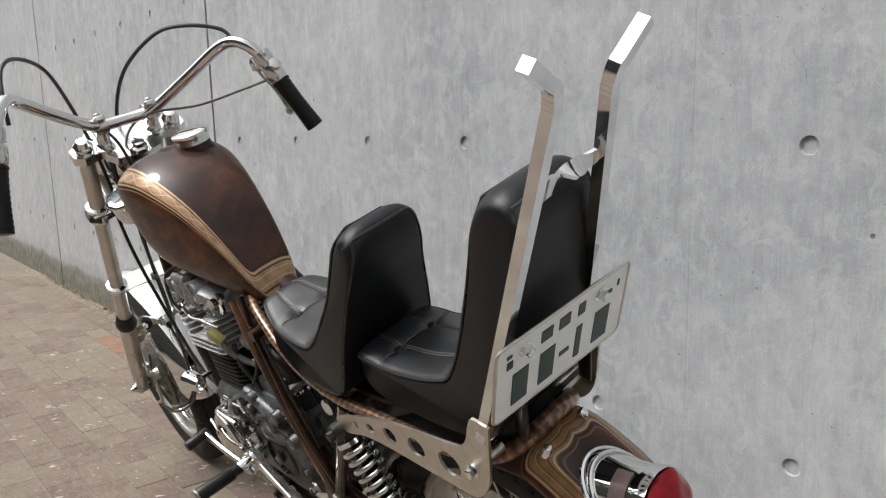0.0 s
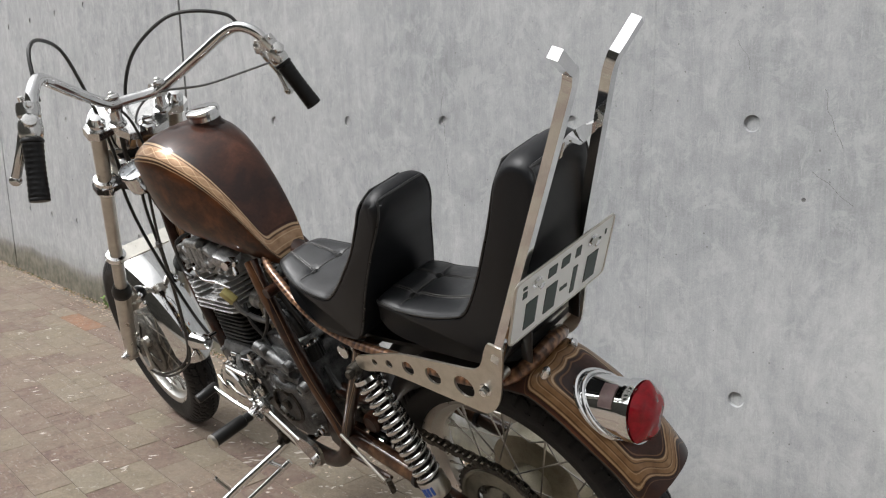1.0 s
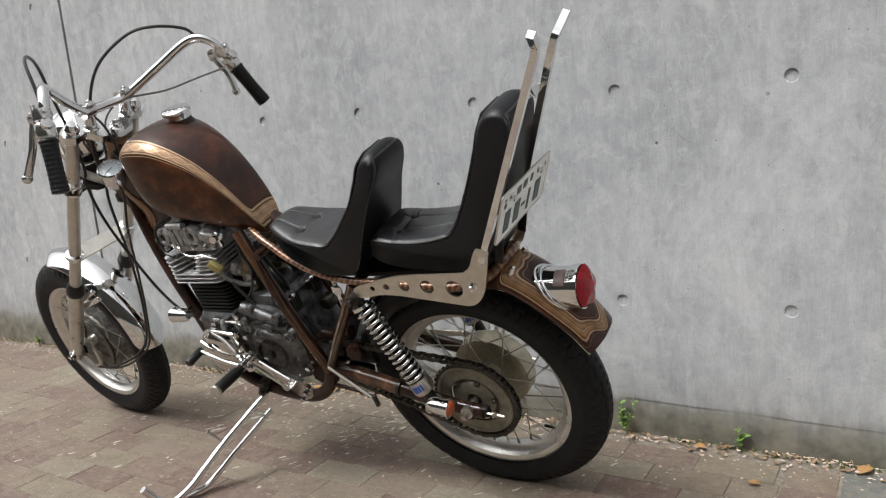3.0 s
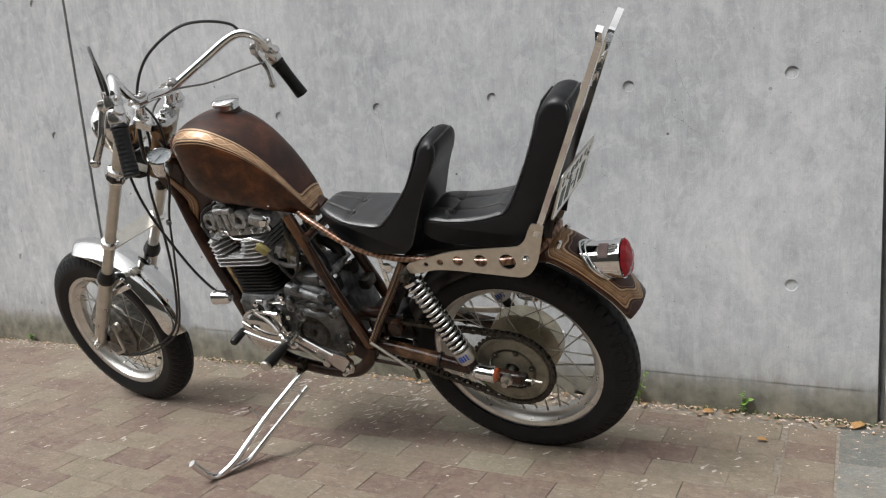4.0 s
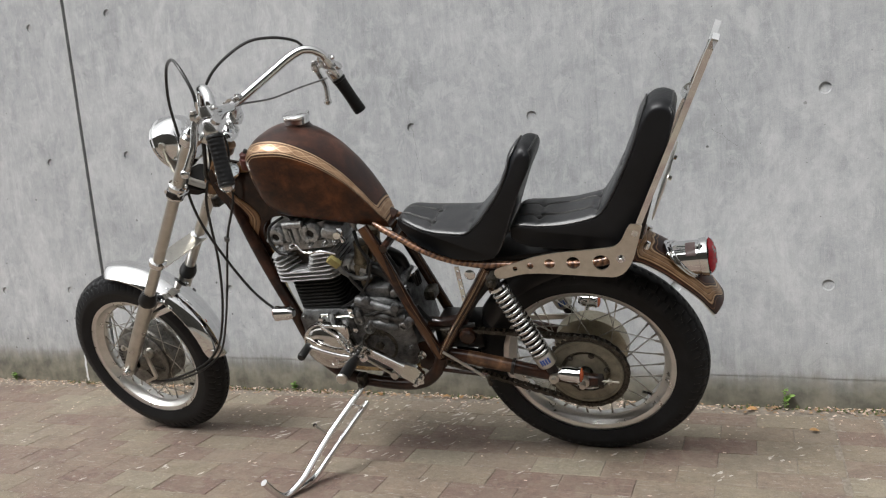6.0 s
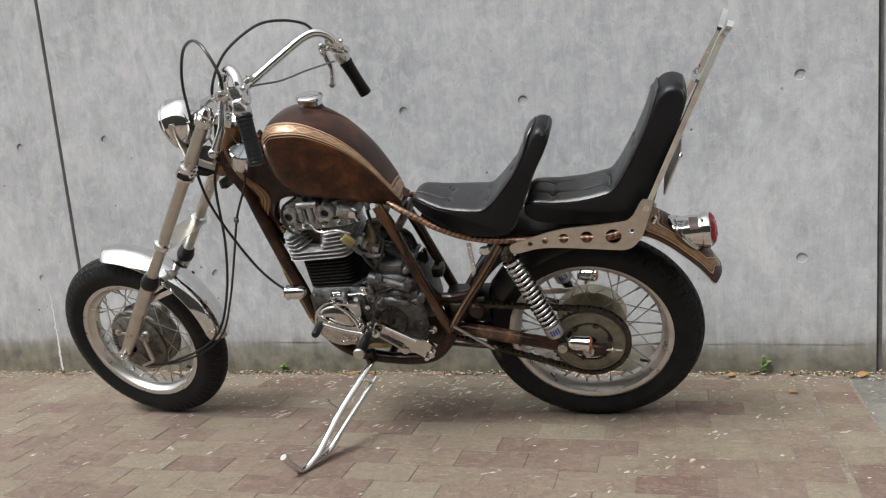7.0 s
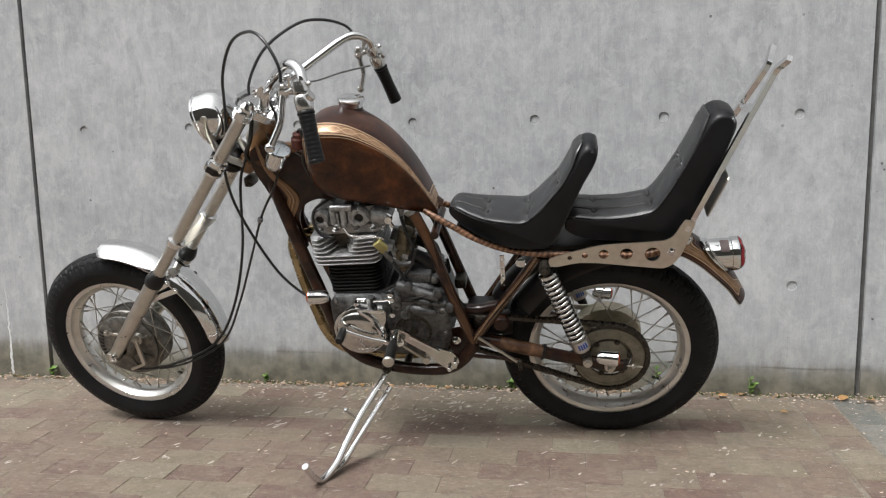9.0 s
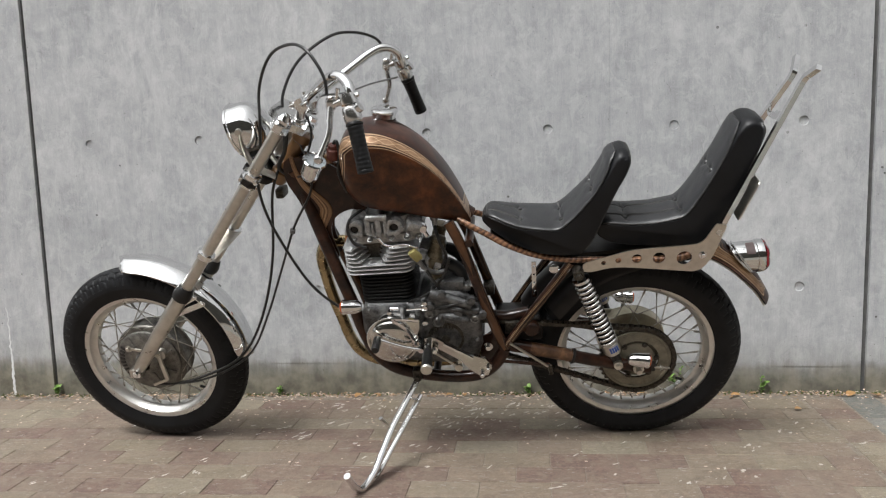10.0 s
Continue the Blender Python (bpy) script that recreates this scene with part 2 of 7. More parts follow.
def glide(pts, n=8, closed=False):
    """Points of a smooth curve through pts (Catmull-Rom)."""
    p = [Vector(q) for q in pts]
    k, out = len(p), []
    for i in range(k if closed else k - 1):
        a, b, c, d = (p[(i + j) % k] if closed else p[min(max(i + j, 0), k - 1)] for j in (-1, 0, 1, 2))
        for s in range(n):
            t = s / n
            out.append(0.5 * (2 * b + (c - a) * t + (2 * a - 5 * b + 4 * c - d) * t * t + (3 * b - a - 3 * c + d) * t ** 3))
    if not closed:
        out.append(p[-1])
    return out


def tube(pts, r, seg=10, bm=None, closed=False, flat=1.0, up=None):
    """A tube along pts; r is a number or one for each point. flat squashes it across its second axis."""
    bm = bm or bmesh.new()
    uvl = bm.loops.layers.uv.verify()
    p = [Vector(q) for q in pts]
    k = len(p)
    run = [0.0]
    for a, b in zip(p, p[1:] + p[:1]):
        run.append(run[-1] + (b - a).length)
    rs = r if isinstance(r, (list, tuple)) else [r] * k
    rings, prev = [], None
    for i in range(k):
        a, b = (p[i - 1], p[(i + 1) % k]) if closed else (p[max(i - 1, 0)], p[min(i + 1, k - 1)])
        d = (b - a).normalized()
        if prev is None:
            ref = Vector(up) if up else (Vector((0, 1, 0)) if abs(d.y) < 0.8 else Vector((1, 0, 0)))
            x = (ref - d * ref.dot(d)).normalized()
        else:
            x = (prev - d * prev.dot(d)).normalized()
        prev, y = x, d.cross(x)
        rings.append([bm.verts.new(p[i] + rs[i] * (math.cos(w) * x + flat * math.sin(w) * y))
                      for w in (2 * math.pi * j / seg for j in range(seg))])
    for i in range(k if closed else k - 1):
        a, b = rings[i], rings[(i + 1) % k]
        for j in range(seg):
            f = bm.faces.new((a[j], a[(j + 1) % seg], b[(j + 1) % seg], b[j]))
            for lp, s, t in zip(f.loops, (run[i], run[i], run[i + 1], run[i + 1]), (j, j + 1, j + 1, j)):
                lp[uvl].uv = (s, t / seg)
    if not closed:
        bm.faces.new(rings[0][::-1]), bm.faces.new(rings[-1])
    return bm


def lathe(profile, at, axis, seg=32, bm=None, closed=False):
    """Turns (radius, height) pairs round an axis through at."""
    bm = bm or bmesh.new()
    q = Vector(axis).normalized().to_track_quat("Z", "Y").to_matrix()
    rings = []
    for r, h in profile:
        if r < 1e-6:
            rings.append([bm.verts.new(Vector(at) + q @ Vector((0, 0, h)))])
        else:
            rings.append([bm.verts.new(Vector(at) + q @ Vector((r * math.cos(w), r * math.sin(w), h)))
                          for w in (2 * math.pi * j / seg for j in range(seg))])
    pairs = list(zip(rings, rings[1:])) + ([(rings[-1], rings[0])] if closed else [])
    for a, b in pairs:
        for j in range(seg):
            c = (j + 1) % seg
            if len(a) == 1 and len(b) == 1:
                continue
            if len(a) == 1:
                bm.faces.new((a[0], b[c], b[j]))
            elif len(b) == 1:
                bm.faces.new((a[j], a[c], b[0]))
            else:
                bm.faces.new((a[j], a[c], b[c], b[j]))
    return bm


def block(lo, hi, bevel=0.002, bm=None, segs=2):
    """A box between two corners with rounded edges."""
    own = bmesh.new()
    bmesh.ops.create_cube(own, size=1)
    for v in own.verts:
        v.co = Vector([a + (b - a) * (c + 0.5) for a, b, c in zip(lo, hi, v.co)])
    if bevel:
        bmesh.ops.bevel(own, geom=own.edges[:], offset=bevel, segments=segs, affect="EDGES", profile=0.5)
    return merge(own, bm)


def merge(own, bm):
    """Adds own to bm, if there is one."""
    if bm is None:
        return own
    me = bpy.data.meshes.new("tmp")
    own.to_mesh(me)
    own.free()
    bm.from_mesh(me)
    bpy.data.meshes.remove(me)
    return bm


def bar(a, b, w, h, bevel=0.0015, bm=None, up=(0, 1, 0)):
    """A rounded flat bar from a to b, w wide along up and h thick."""
    a, b = Vector(a), Vector(b)
    own = block((-w / 2, -h / 2, 0), (w / 2, h / 2, (b - a).length), bevel)
    d = (b - a).normalized()
    x = (Vector(up) - d * Vector(up).dot(d)).normalized()
    rot = Matrix((x, d.cross(x), d)).transposed().to_4x4()
    own.transform(Matrix.Translation(a) @ rot)
    return merge(own, bm)


def plate(outline, holes, y0, y1, bm=None, bevel=0.0):
    """A plate with holes, cut in the x-z plane, from y0 to y1."""
    own = bmesh.new()
    edges = []
    for loop in (outline, *holes):
        vs = [own.verts.new((x, y0, z)) for x, z in loop]
        edges += [own.edges.new((vs[i], vs[(i + 1) % len(vs)])) for i in range(len(vs))]
    bmesh.ops.triangle_fill(own, use_beauty=True, use_dissolve=False, edges=edges)
    got = bmesh.ops.extrude_face_region(own, geom=own.faces[:])
    bmesh.ops.translate(own, vec=(0, y1 - y0, 0), verts=[v for v in got["geom"] if isinstance(v, bmesh.types.BMVert)])
    return merge(own, bm)


def ring2(x, z, r, n=20):
    return [(x + r * math.cos(2 * math.pi * i / n), z + r * math.sin(2 * math.pi * i / n)) for i in range(n)]


def loft(loops, bm=None, closed=True, caps=True):
    """A skin over loops of equally many points."""
    bm = bm or bmesh.new()
    rows = [[bm.verts.new(q) for q in loop] for loop in loops]
    n = len(rows[0])
    for a, b in zip(rows, rows[1:]):
        for j in range(n if closed else n - 1):
            bm.faces.new((a[j], a[(j + 1) % n], b[(j + 1) % n], b[j]))
    if caps and closed:
        bm.faces.new(rows[0][::-1]), bm.faces.new(rows[-1])
    return bm


def bolt(at, axis, r=0.006, h=0.006, bm=None):
    """A hexagon bolt head with a washer."""
    bm = lathe([(0, 0), (r * 1.5, 0), (r * 1.5, 0.0015), (0, 0.0015)], at, axis, 16, bm)
    return lathe([(r, 0.0015), (r, h), (r * 0.85, h + 0.001), (0, h + 0.001)], at, axis, 6, bm)


def lerp(table, x):
    """Piecewise linear value of a table of (x, value)."""
    return float(np.interp(x, [a for a, _ in table], [b for _, b in table]))


# ---- ground ----
def ground_sheet():
    bm = bmesh.new()
    bmesh.ops.create_grid(bm, x_segments=2, y_segments=2, size=400)
    ob = part("ground", bm, GROUT, None, smooth=False)
    return tagged(ob, "sandy grout bed under weathered brick paving", "ground", kind="structure")


ground_ob = ground_sheet()
# the street climbs a little along the wall
SLOPE = Matrix.Translation((0, 0, -0.006)) @ Matrix.Rotation(radians(-0.86), 4, "Y")
ground_ob.matrix_world = SLOPE @ Matrix.Translation((0, 0, -0.0024))

# ---- wall: concrete panels with tie holes, seams and sealed joints ----
WALL_TOP, CELL_X = 3.1, 0.45
JOINTS = [-7.5, -4.55, -1.6, 1.575, 4.73]


def wall_panel(x0, x1):
    bm = bmesh.new()
    xs = sorted({x0, x1, *[q for q in (-0.225 + CELL_X * k for k in range(-20, 14)) if x0 + 0.03 < q < x1 - 0.03]})
    zs = [0.113, 0.707, 1.3, 1.9, 2.5, WALL_TOP]
    seams = {round(-1.125 + 0.9 * k, 3) for k in range(-9, 8)}
    for xa, xb in zip(xs, xs[1:]):
        for za, zb in zip(zs, zs[1:]):
            cz = (za + zb) / 2
            ga = 0.0009 if round(xa, 3) in seams else 0.0
            gb = 0.0009 if round(xb, 3) in seams else 0.0
            wide = xb - xa > 0.4
            n = 24
            per_out, per_in = [], []
            mx, mz = (xa + xb) / 2, cz
            hx, hz = (xb - xa) / 2, (zb - za) / 2
            for i in range(n):
                # six points on each side of the cell, its corners among them
                side, k = divmod(i, 6)
                t = -1 + 2 * k / 6
                px, pz = ((1, t), (-t, 1), (-1, -t), (t, -1))[side]
                px, pz = mx + hx * px, mz + hz * pz
                dep = ga if px - xa < 1e-5 else gb if xb - px < 1e-5 else 0.0
                per_out.append((px, dep, pz))
                per_in.append((min(max(px, xa + 0.003), xb - 0.003), 0, pz))
            loops = [per_out, per_in]
            if wide:
                for r, d in ((0.0175, 0), (0.0165, 0.002), (0.0155, 0.0055)):
                    loops.append([(mx + r * math.cos(2 * math.pi * (i - 3) / n), d, mz + r * math.sin(2 * math.pi * (i - 3) / n)) for i in range(n)])
            rows = [[bm.verts.new(q) for q in loop] for loop in loops]
            for a, b in zip(rows, rows[1:]):
                for j in range(n):
                    bm.faces.new((a[j], a[(j + 1) % n], b[(j + 1) % n], b[j]))
            bm.faces.new(rows[-1])
    bmesh.ops.remove_doubles(bm, verts=bm.verts, dist=0.0005)
    # foot of the panel, a little proud and uneven, and the edges at the joints
    k = 40
    back = [(x0 + (x1 - x0) * i / k, 0.0, 0.113) for i in range(k + 1)]
    top = [(x, 0.0014 + 0.0008 * math.sin(5 * i), 0.1135) for i, (x, _, _) in enumerate(back)]
    low = [(x, y - 0.003, -0.25) for x, y, _ in top]
    loft([back, top, low], bm, closed=False)
    for xe in (x0, x1):
        loft([[(xe, 0, -0.25), (xe, 0, WALL_TOP)], [(xe, 0.05, -0.25), (xe, 0.05, WALL_TOP)]], bm, closed=False)
    return bm


def wall_back():
    bm = block((-9, 0.05, -0.25), (6, 0.3, WALL_TOP), 0)
    ob = part("wall_north", bm, CONCRETE, None, smooth=False)
    return tagged(ob, "grey cast concrete wall with tie holes, seams and damp foot", "wall", kind="structure")


wall_ob = wall_back()
EDGES = [-9.0, *JOINTS, 6.0]
for xa, xb in zip(EDGES, EDGES[1:]):
    part("panel", wall_panel(xa + (0.009 if xa > -9 else 0), xb - (0.009 if xb < 6 else 0)), CONCRETE, wall_ob, smooth=False)
for xj in JOINTS:
    bm = bmesh.new()
    loft([[(xj - 0.0095, 0.014, -0.2), (xj - 0.003, 0.02, -0.2), (xj + 0.0095, 0.012, -0.2)],
          [(xj - 0.0095, 0.014, WALL_TOP), (xj - 0.003, 0.02, WALL_TOP), (xj + 0.0095, 0.012, WALL_TOP)]], bm, closed=False)
    part("joint_strip", bm, SEAL, wall_ob, "dark sealed expansion joint", smooth=False)


# fine settlement cracks in the wall
for pts in ([(0.003, 1.089), (-0.006, 1.034), (0.008, 0.967), (0.01, 0.91), (0.018, 0.862), (0.025, 0.804)], [(0.862, 1.172), (0.872, 1.154), (0.88, 1.138), (0.891, 1.113)],
            [(1.035, 1.069), (1.042, 1.043), (1.049, 1.017), (1.063, 0.983), (1.075, 0.96)], [(1.024, 0.912), (1.042, 0.901), (1.057, 0.886), (1.081, 0.867), (1.105, 0.851)]):
    line = [(q.x + 0.006 * noise.noise((q.z * 40, q.x * 40, 1)), 0.0, q.z + 0.006 * noise.noise((q.x * 40, q.z * 40, 7))) for q in glide([(x, 0, z) for x, z in pts], 9)]
    part("crack", tube(line, [0.0003 + 0.0004 * abs(noise.noise((i * 0.31, 2, 2))) for i in range(len(line))], 5), SEAL, wall_ob, "hairline crack")


# chipped, limed edge beside the expansion joint
LIME = simple("lime_bloom", (0.5, 0.51, 0.51), (0.72, 0.73, 0.73), 60, 0.85, bump=0.3)
line = glide([(-1.792, 0, 0.345), (-1.789, 0, 0.28), (-1.79, 0, 0.2), (-1.788, 0, 0.13), (-1.79, 0, 0.04), (-1.79, 0, -0.03)], 14)
rows = []
for i, q in enumerate(line):
    f = i / (len(line) - 1)
    wide = (0.002 + 0.009 * f) * (0.55 + 0.7 * abs(noise.noise((i * 0.37, 4, 1))))
    drift = 0.008 * noise.noise((i * 0.23, 9, 3))
    rows.append([(q.x + drift - wide, -0.0002, q.z), (q.x + drift, -0.0016, q.z), (q.x + drift + wide * 0.8, -0.0002, q.z)])
part("lime_streak", loft(rows, closed=False), LIME, wall_ob, "pale limed streak")


# unseen wall behind the camera, added to darken reflections and the low sky
bm = block((-24, -9.5, -0.6), (24, -9.0, 6.5), 0)
BACKDROP = simple("backdrop_dark", (0.05, 0.05, 0.044), (0.12, 0.115, 0.1), 2.5, 0.85, bump=0.2)
tagged(part("wall_unseen", bm, BACKDROP, None, smooth=False), "plain dark wall out of view, added to dim reflections and low sky", "wall", kind="structure")


# ---- motorcycle: x to the rear, y to the wall side, z up, in the plane of the leaning bike ----
BIKE = pose(0.704, -0.352, 0, 20.3, 0, 2.0)
bike = new("motorcycle")
bike.matrix_world = BIKE
tagged(bike, "brown custom chopper with stepped black seats leaning on its side stand", "motorcycle")
REAR, FRONT = Vector((-0.008, 0, 0.328)), Vector((-1.569, -0.008, 0.312))
R_REAR, R_FRONT = 0.325, 0.321
RAKE = Vector((0.606, 0, 0.808)).normalized()
STEM = Vector((-0.965, 0, 1.03))
STEER = Matrix.Translation(STEM) @ Matrix.Rotation(radians(-5.0), 4, RAKE) @ Matrix.Translation(-STEM)
BARSTEER = Matrix.Translation(STEM) @ Matrix.Rotation(radians(-7.2), 4, RAKE) @ Matrix.Translation(-STEM)


# paints
def marble(nt, co, dark, light, scale):
    n, f = noise_tex(nt, co, scale, 6, 0.62, distort=0.35), noise_tex(nt, co, 140, 3, 0.7)
    v = calc(nt, "ADD", calc(nt, "MULTIPLY", n, 0.85), calc(nt, "MULTIPLY", f, 0.15))
    return ramp(nt, v, [(0.38, dark), (0.52, tuple((a + b) / 2.6 for a, b in zip(dark, light))), (0.68, light)])


def glossy(p, rough=0.5, coat=0.6, metal=0.0):
    p.inputs["Roughness"].default_value, p.inputs["Metallic"].default_value = rough, metal
    p.inputs["Coat Weight"].default_value, p.inputs["Coat Roughness"].default_value = coat, 0.06


def marble_paint(name, dark, light, scale):
    m, nt, p, co = base_mat(name)
    nt.links.new(marble(nt, co, dark, light, scale), p.inputs["Base Color"])
    glossy(p, 0.42, 0.55)
    p.inputs["Specular IOR Level"].default_value = 0.1
    return m


BROWN_TONES = (0.016, 0.0065, 0.0038), (0.125, 0.04, 0.0125), 14
PLUM_TONES = (0.02, 0.0095, 0.008), (0.085, 0.031, 0.018), 12
PLUM = marble_paint("plum_brown_paint", *PLUM_TONES)
FRAMEBROWN = marble_paint("frame_brown_paint", (0.01, 0.0042, 0.003), (0.05, 0.019, 0.0095), 16)
PALE, INK = (0.62, 0.45, 0.28), (0.022, 0.01, 0.006)


def uv_pair(nt):
    sep = nt.nodes.new("ShaderNodeSeparateXYZ")
    nt.links.new(nt.nodes.new("ShaderNodeUVMap").outputs[0], sep.inputs[0])
    return sep.outputs[0], sep.outputs[1]


def near_to(nt, t, at, wide):
    """1 within wide of at, with a soft edge."""
    d = calc(nt, "ABSOLUTE", calc(nt, "SUBTRACT", t, at))
    s = nt.nodes.new("ShaderNodeMapRange")
    s.interpolation_type = "SMOOTHSTEP"
    s.inputs["From Min"].default_value, s.inputs["From Max"].default_value = wide, wide * 0.55
    nt.links.new(d, s.inputs["Value"])
    return s.outputs["Result"]


def gold_leaf(nt, co):
    return ramp(nt, noise_tex(nt, co, 34, 5), [(0.3, (0.2, 0.115, 0.062)), (0.55, (0.33, 0.205, 0.122)), (0.75, (0.45, 0.305, 0.195))])


def panel_paint(name, inner, outer, lines, lace=0.0, shade=1.0):
    """Two marbled panels parted by a gold band: the UV's second value is 0 and 1 at the band's edges. Thin lines run along it, and a lace of crossing waves inside it."""
    m, nt, p, co = base_mat(name)
    s, t = uv_pair(nt)
    gold = mixed(nt, 1.0, gold_leaf(nt, co), (shade, shade * 0.9, shade * 0.72), "MULTIPLY") if shade < 1 else gold_leaf(nt, co)
    if lace:
        for phase in (0.0, math.pi):
            wave = calc(nt, "MULTIPLY_ADD", calc(nt, "SINE", calc(nt, "MULTIPLY_ADD", s, lace, phase)), 0.27, 0.5)
            gold = mixed(nt, calc(nt, "MULTIPLY", near_to(nt, t, wave, 0.045), 0.5), gold, PALE)
    band = calc(nt, "MULTIPLY", calc(nt, "GREATER_THAN", t, 0.0), calc(nt, "LESS_THAN", t, 1.0))
    col = mixed(nt, calc(nt, "GREATER_THAN", t, 0.5), marble(nt, co, *inner), marble(nt, co, *outer))
    col = mixed(nt, band, col, gold)
    for at, wide, tint, much in lines:
        col = mixed(nt, calc(nt, "MULTIPLY", near_to(nt, t, at, wide), much), col, tint)
    nt.links.new(col, p.inputs["Base Color"])
    nt.links.new(calc(nt, "MULTIPLY", band, 0.4), p.inputs["Metallic"])
    glossy(p, 0.42, 0.45, 0.0)
    p.inputs["Specular IOR Level"].default_value = 0.12
    return m


TANKPAINT = panel_paint("tank_paint", PLUM_TONES, BROWN_TONES, [(-0.16, 0.05, INK, 0.8), (-0.02, 0.06, PALE, 0.55), (0.1, 0.05, INK, 0.8), (0.9, 0.05, INK, 0.8), (1.02, 0.06, PALE, 0.55), (1.15, 0.05, INK, 0.85), (1.27, 0.05, PALE, 0.35)], 78.0)
GUARDPAINT = panel_paint("guard_paint", PLUM_TONES, PLUM_TONES, [(-0.12, 0.04, (0.2, 0.1, 0.045), 0.7), (0.0, 0.06, INK, 0.85), (0.1, 0.04, PALE, 0.5), (0.24, 0.035, INK, 0.6), (0.52, 0.03, INK, 0.5), (0.58, 0.025, PALE, 0.3), (0.84, 0.035, INK, 0.6), (0.93, 0.035, PALE, 0.4), (1.05, 0.06, INK, 0.85), (1.2, 0.03, (0.16, 0.08, 0.036), 0.5)], shade=0.78)


def flow_paint(name, wide, swell, lines, gold=(0.2, 0.1, 0.042)):
    """Dark brown tube paint with a gold flow along the outer side, swelling and thinning, edged with thin lines."""
    m, nt, p, co = base_mat(name)
    s, t = uv_pair(nt)
    base = marble(nt, co, (0.01, 0.0042, 0.003), (0.052, 0.02, 0.01), 22)
    sway = calc(nt, "MULTIPLY_ADD", calc(nt, "SINE", calc(nt, "MULTIPLY", s, 17.0)), 0.035, t)
    d = calc(nt, "ABSOLUTE", calc(nt, "SUBTRACT", sway, 0.5))
    edge = calc(nt, "MULTIPLY_ADD", calc(nt, "SINE", calc(nt, "MULTIPLY_ADD", s, 21.0, 0.6)), swell, wide)
    fill = calc(nt, "LESS_THAN", d, edge)
    tone = mixed(nt, noise_tex(nt, co, 40, 4), tuple(g * 0.55 for g in gold), tuple(g * 1.4 for g in gold))
    col = mixed(nt, calc(nt, "MULTIPLY", fill, 0.8), base, tone)
    for at, w, tint in lines:
        col = mixed(nt, calc(nt, "MULTIPLY", near_to(nt, d, at, w), 0.75), col, tint)
    nt.links.new(col, p.inputs["Base Color"])
    glossy(p, 0.38, 0.6, 0.1)
    p.inputs["Specular IOR Level"].default_value = 0.12
    return m


FRAMEGOLD = flow_paint("frame_flow_paint", 0.07, 0.075, [(0.17, 0.009, (0.2, 0.11, 0.05))], (0.09, 0.039, 0.016))
FRAMELINE = flow_paint("frame_line_paint", -0.05, 0.08, [(0.055, 0.012, (0.34, 0.23, 0.13)), (0.1, 0.01, (0.26, 0.16, 0.085))], (0.08, 0.036, 0.016))


def edge_paint():
    """Gold with darker threads that follow the length."""
    m, nt, p, co = base_mat("gold_edge_paint")
    s, t = uv_pair(nt)
    col = mixed(nt, noise_tex(nt, co, 30, 4), (0.13, 0.062, 0.024), (0.3, 0.16, 0.066))
    sway = calc(nt, "MULTIPLY_ADD", calc(nt, "SINE", calc(nt, "MULTIPLY", s, 24.0)), 0.02, t)
    for at, w, tint in ((0.17, 0.012, INK), (0.22, 0.01, (0.5, 0.33, 0.17)), (0.27, 0.012, INK), (0.31, 0.008, (0.45, 0.29, 0.14)), (0.67, 0.012, INK), (0.72, 0.01, (0.5, 0.33, 0.17)), (0.77, 0.012, INK), (0.81, 0.008, (0.45, 0.29, 0.14))):
        col = mixed(nt, calc(nt, "MULTIPLY", near_to(nt, sway, at, w), 0.8), col, tint)
    nt.links.new(col, p.inputs["Base Color"])
    glossy(p, 0.38, 0.7, 0.3)
    return m


FLAME = edge_paint()


def snake_mat():
    """Copper leaf with soft dark bands that wind round the rail."""
    m, nt, p, co = base_mat("copper_scale_paint")
    s, t = uv_pair(nt)
    n = noise_tex(nt, co, 60, 3, 0.6)
    wind = calc(nt, "ADD", calc(nt, "MULTIPLY", s, 2 * math.pi / 0.015), calc(nt, "MULTIPLY", t, 2 * math.pi))
    wind = calc(nt, "ADD", wind, calc(nt, "MULTIPLY", n, 9.0))
    v = calc(nt, "MULTIPLY_ADD", calc(nt, "SINE", wind), 0.15, n)
    nt.links.new(ramp(nt, v, [(0.28, (0.055, 0.024, 0.014)), (0.47, (0.16, 0.075, 0.038)), (0.7, (0.31, 0.165, 0.09))]), p.inputs["Base Color"])
    bumped(nt, p, v, 0.35, 0.0015)
    glossy(p, 0.36, 0.65, 0.35)
    return m


SNAKE = snake_mat()


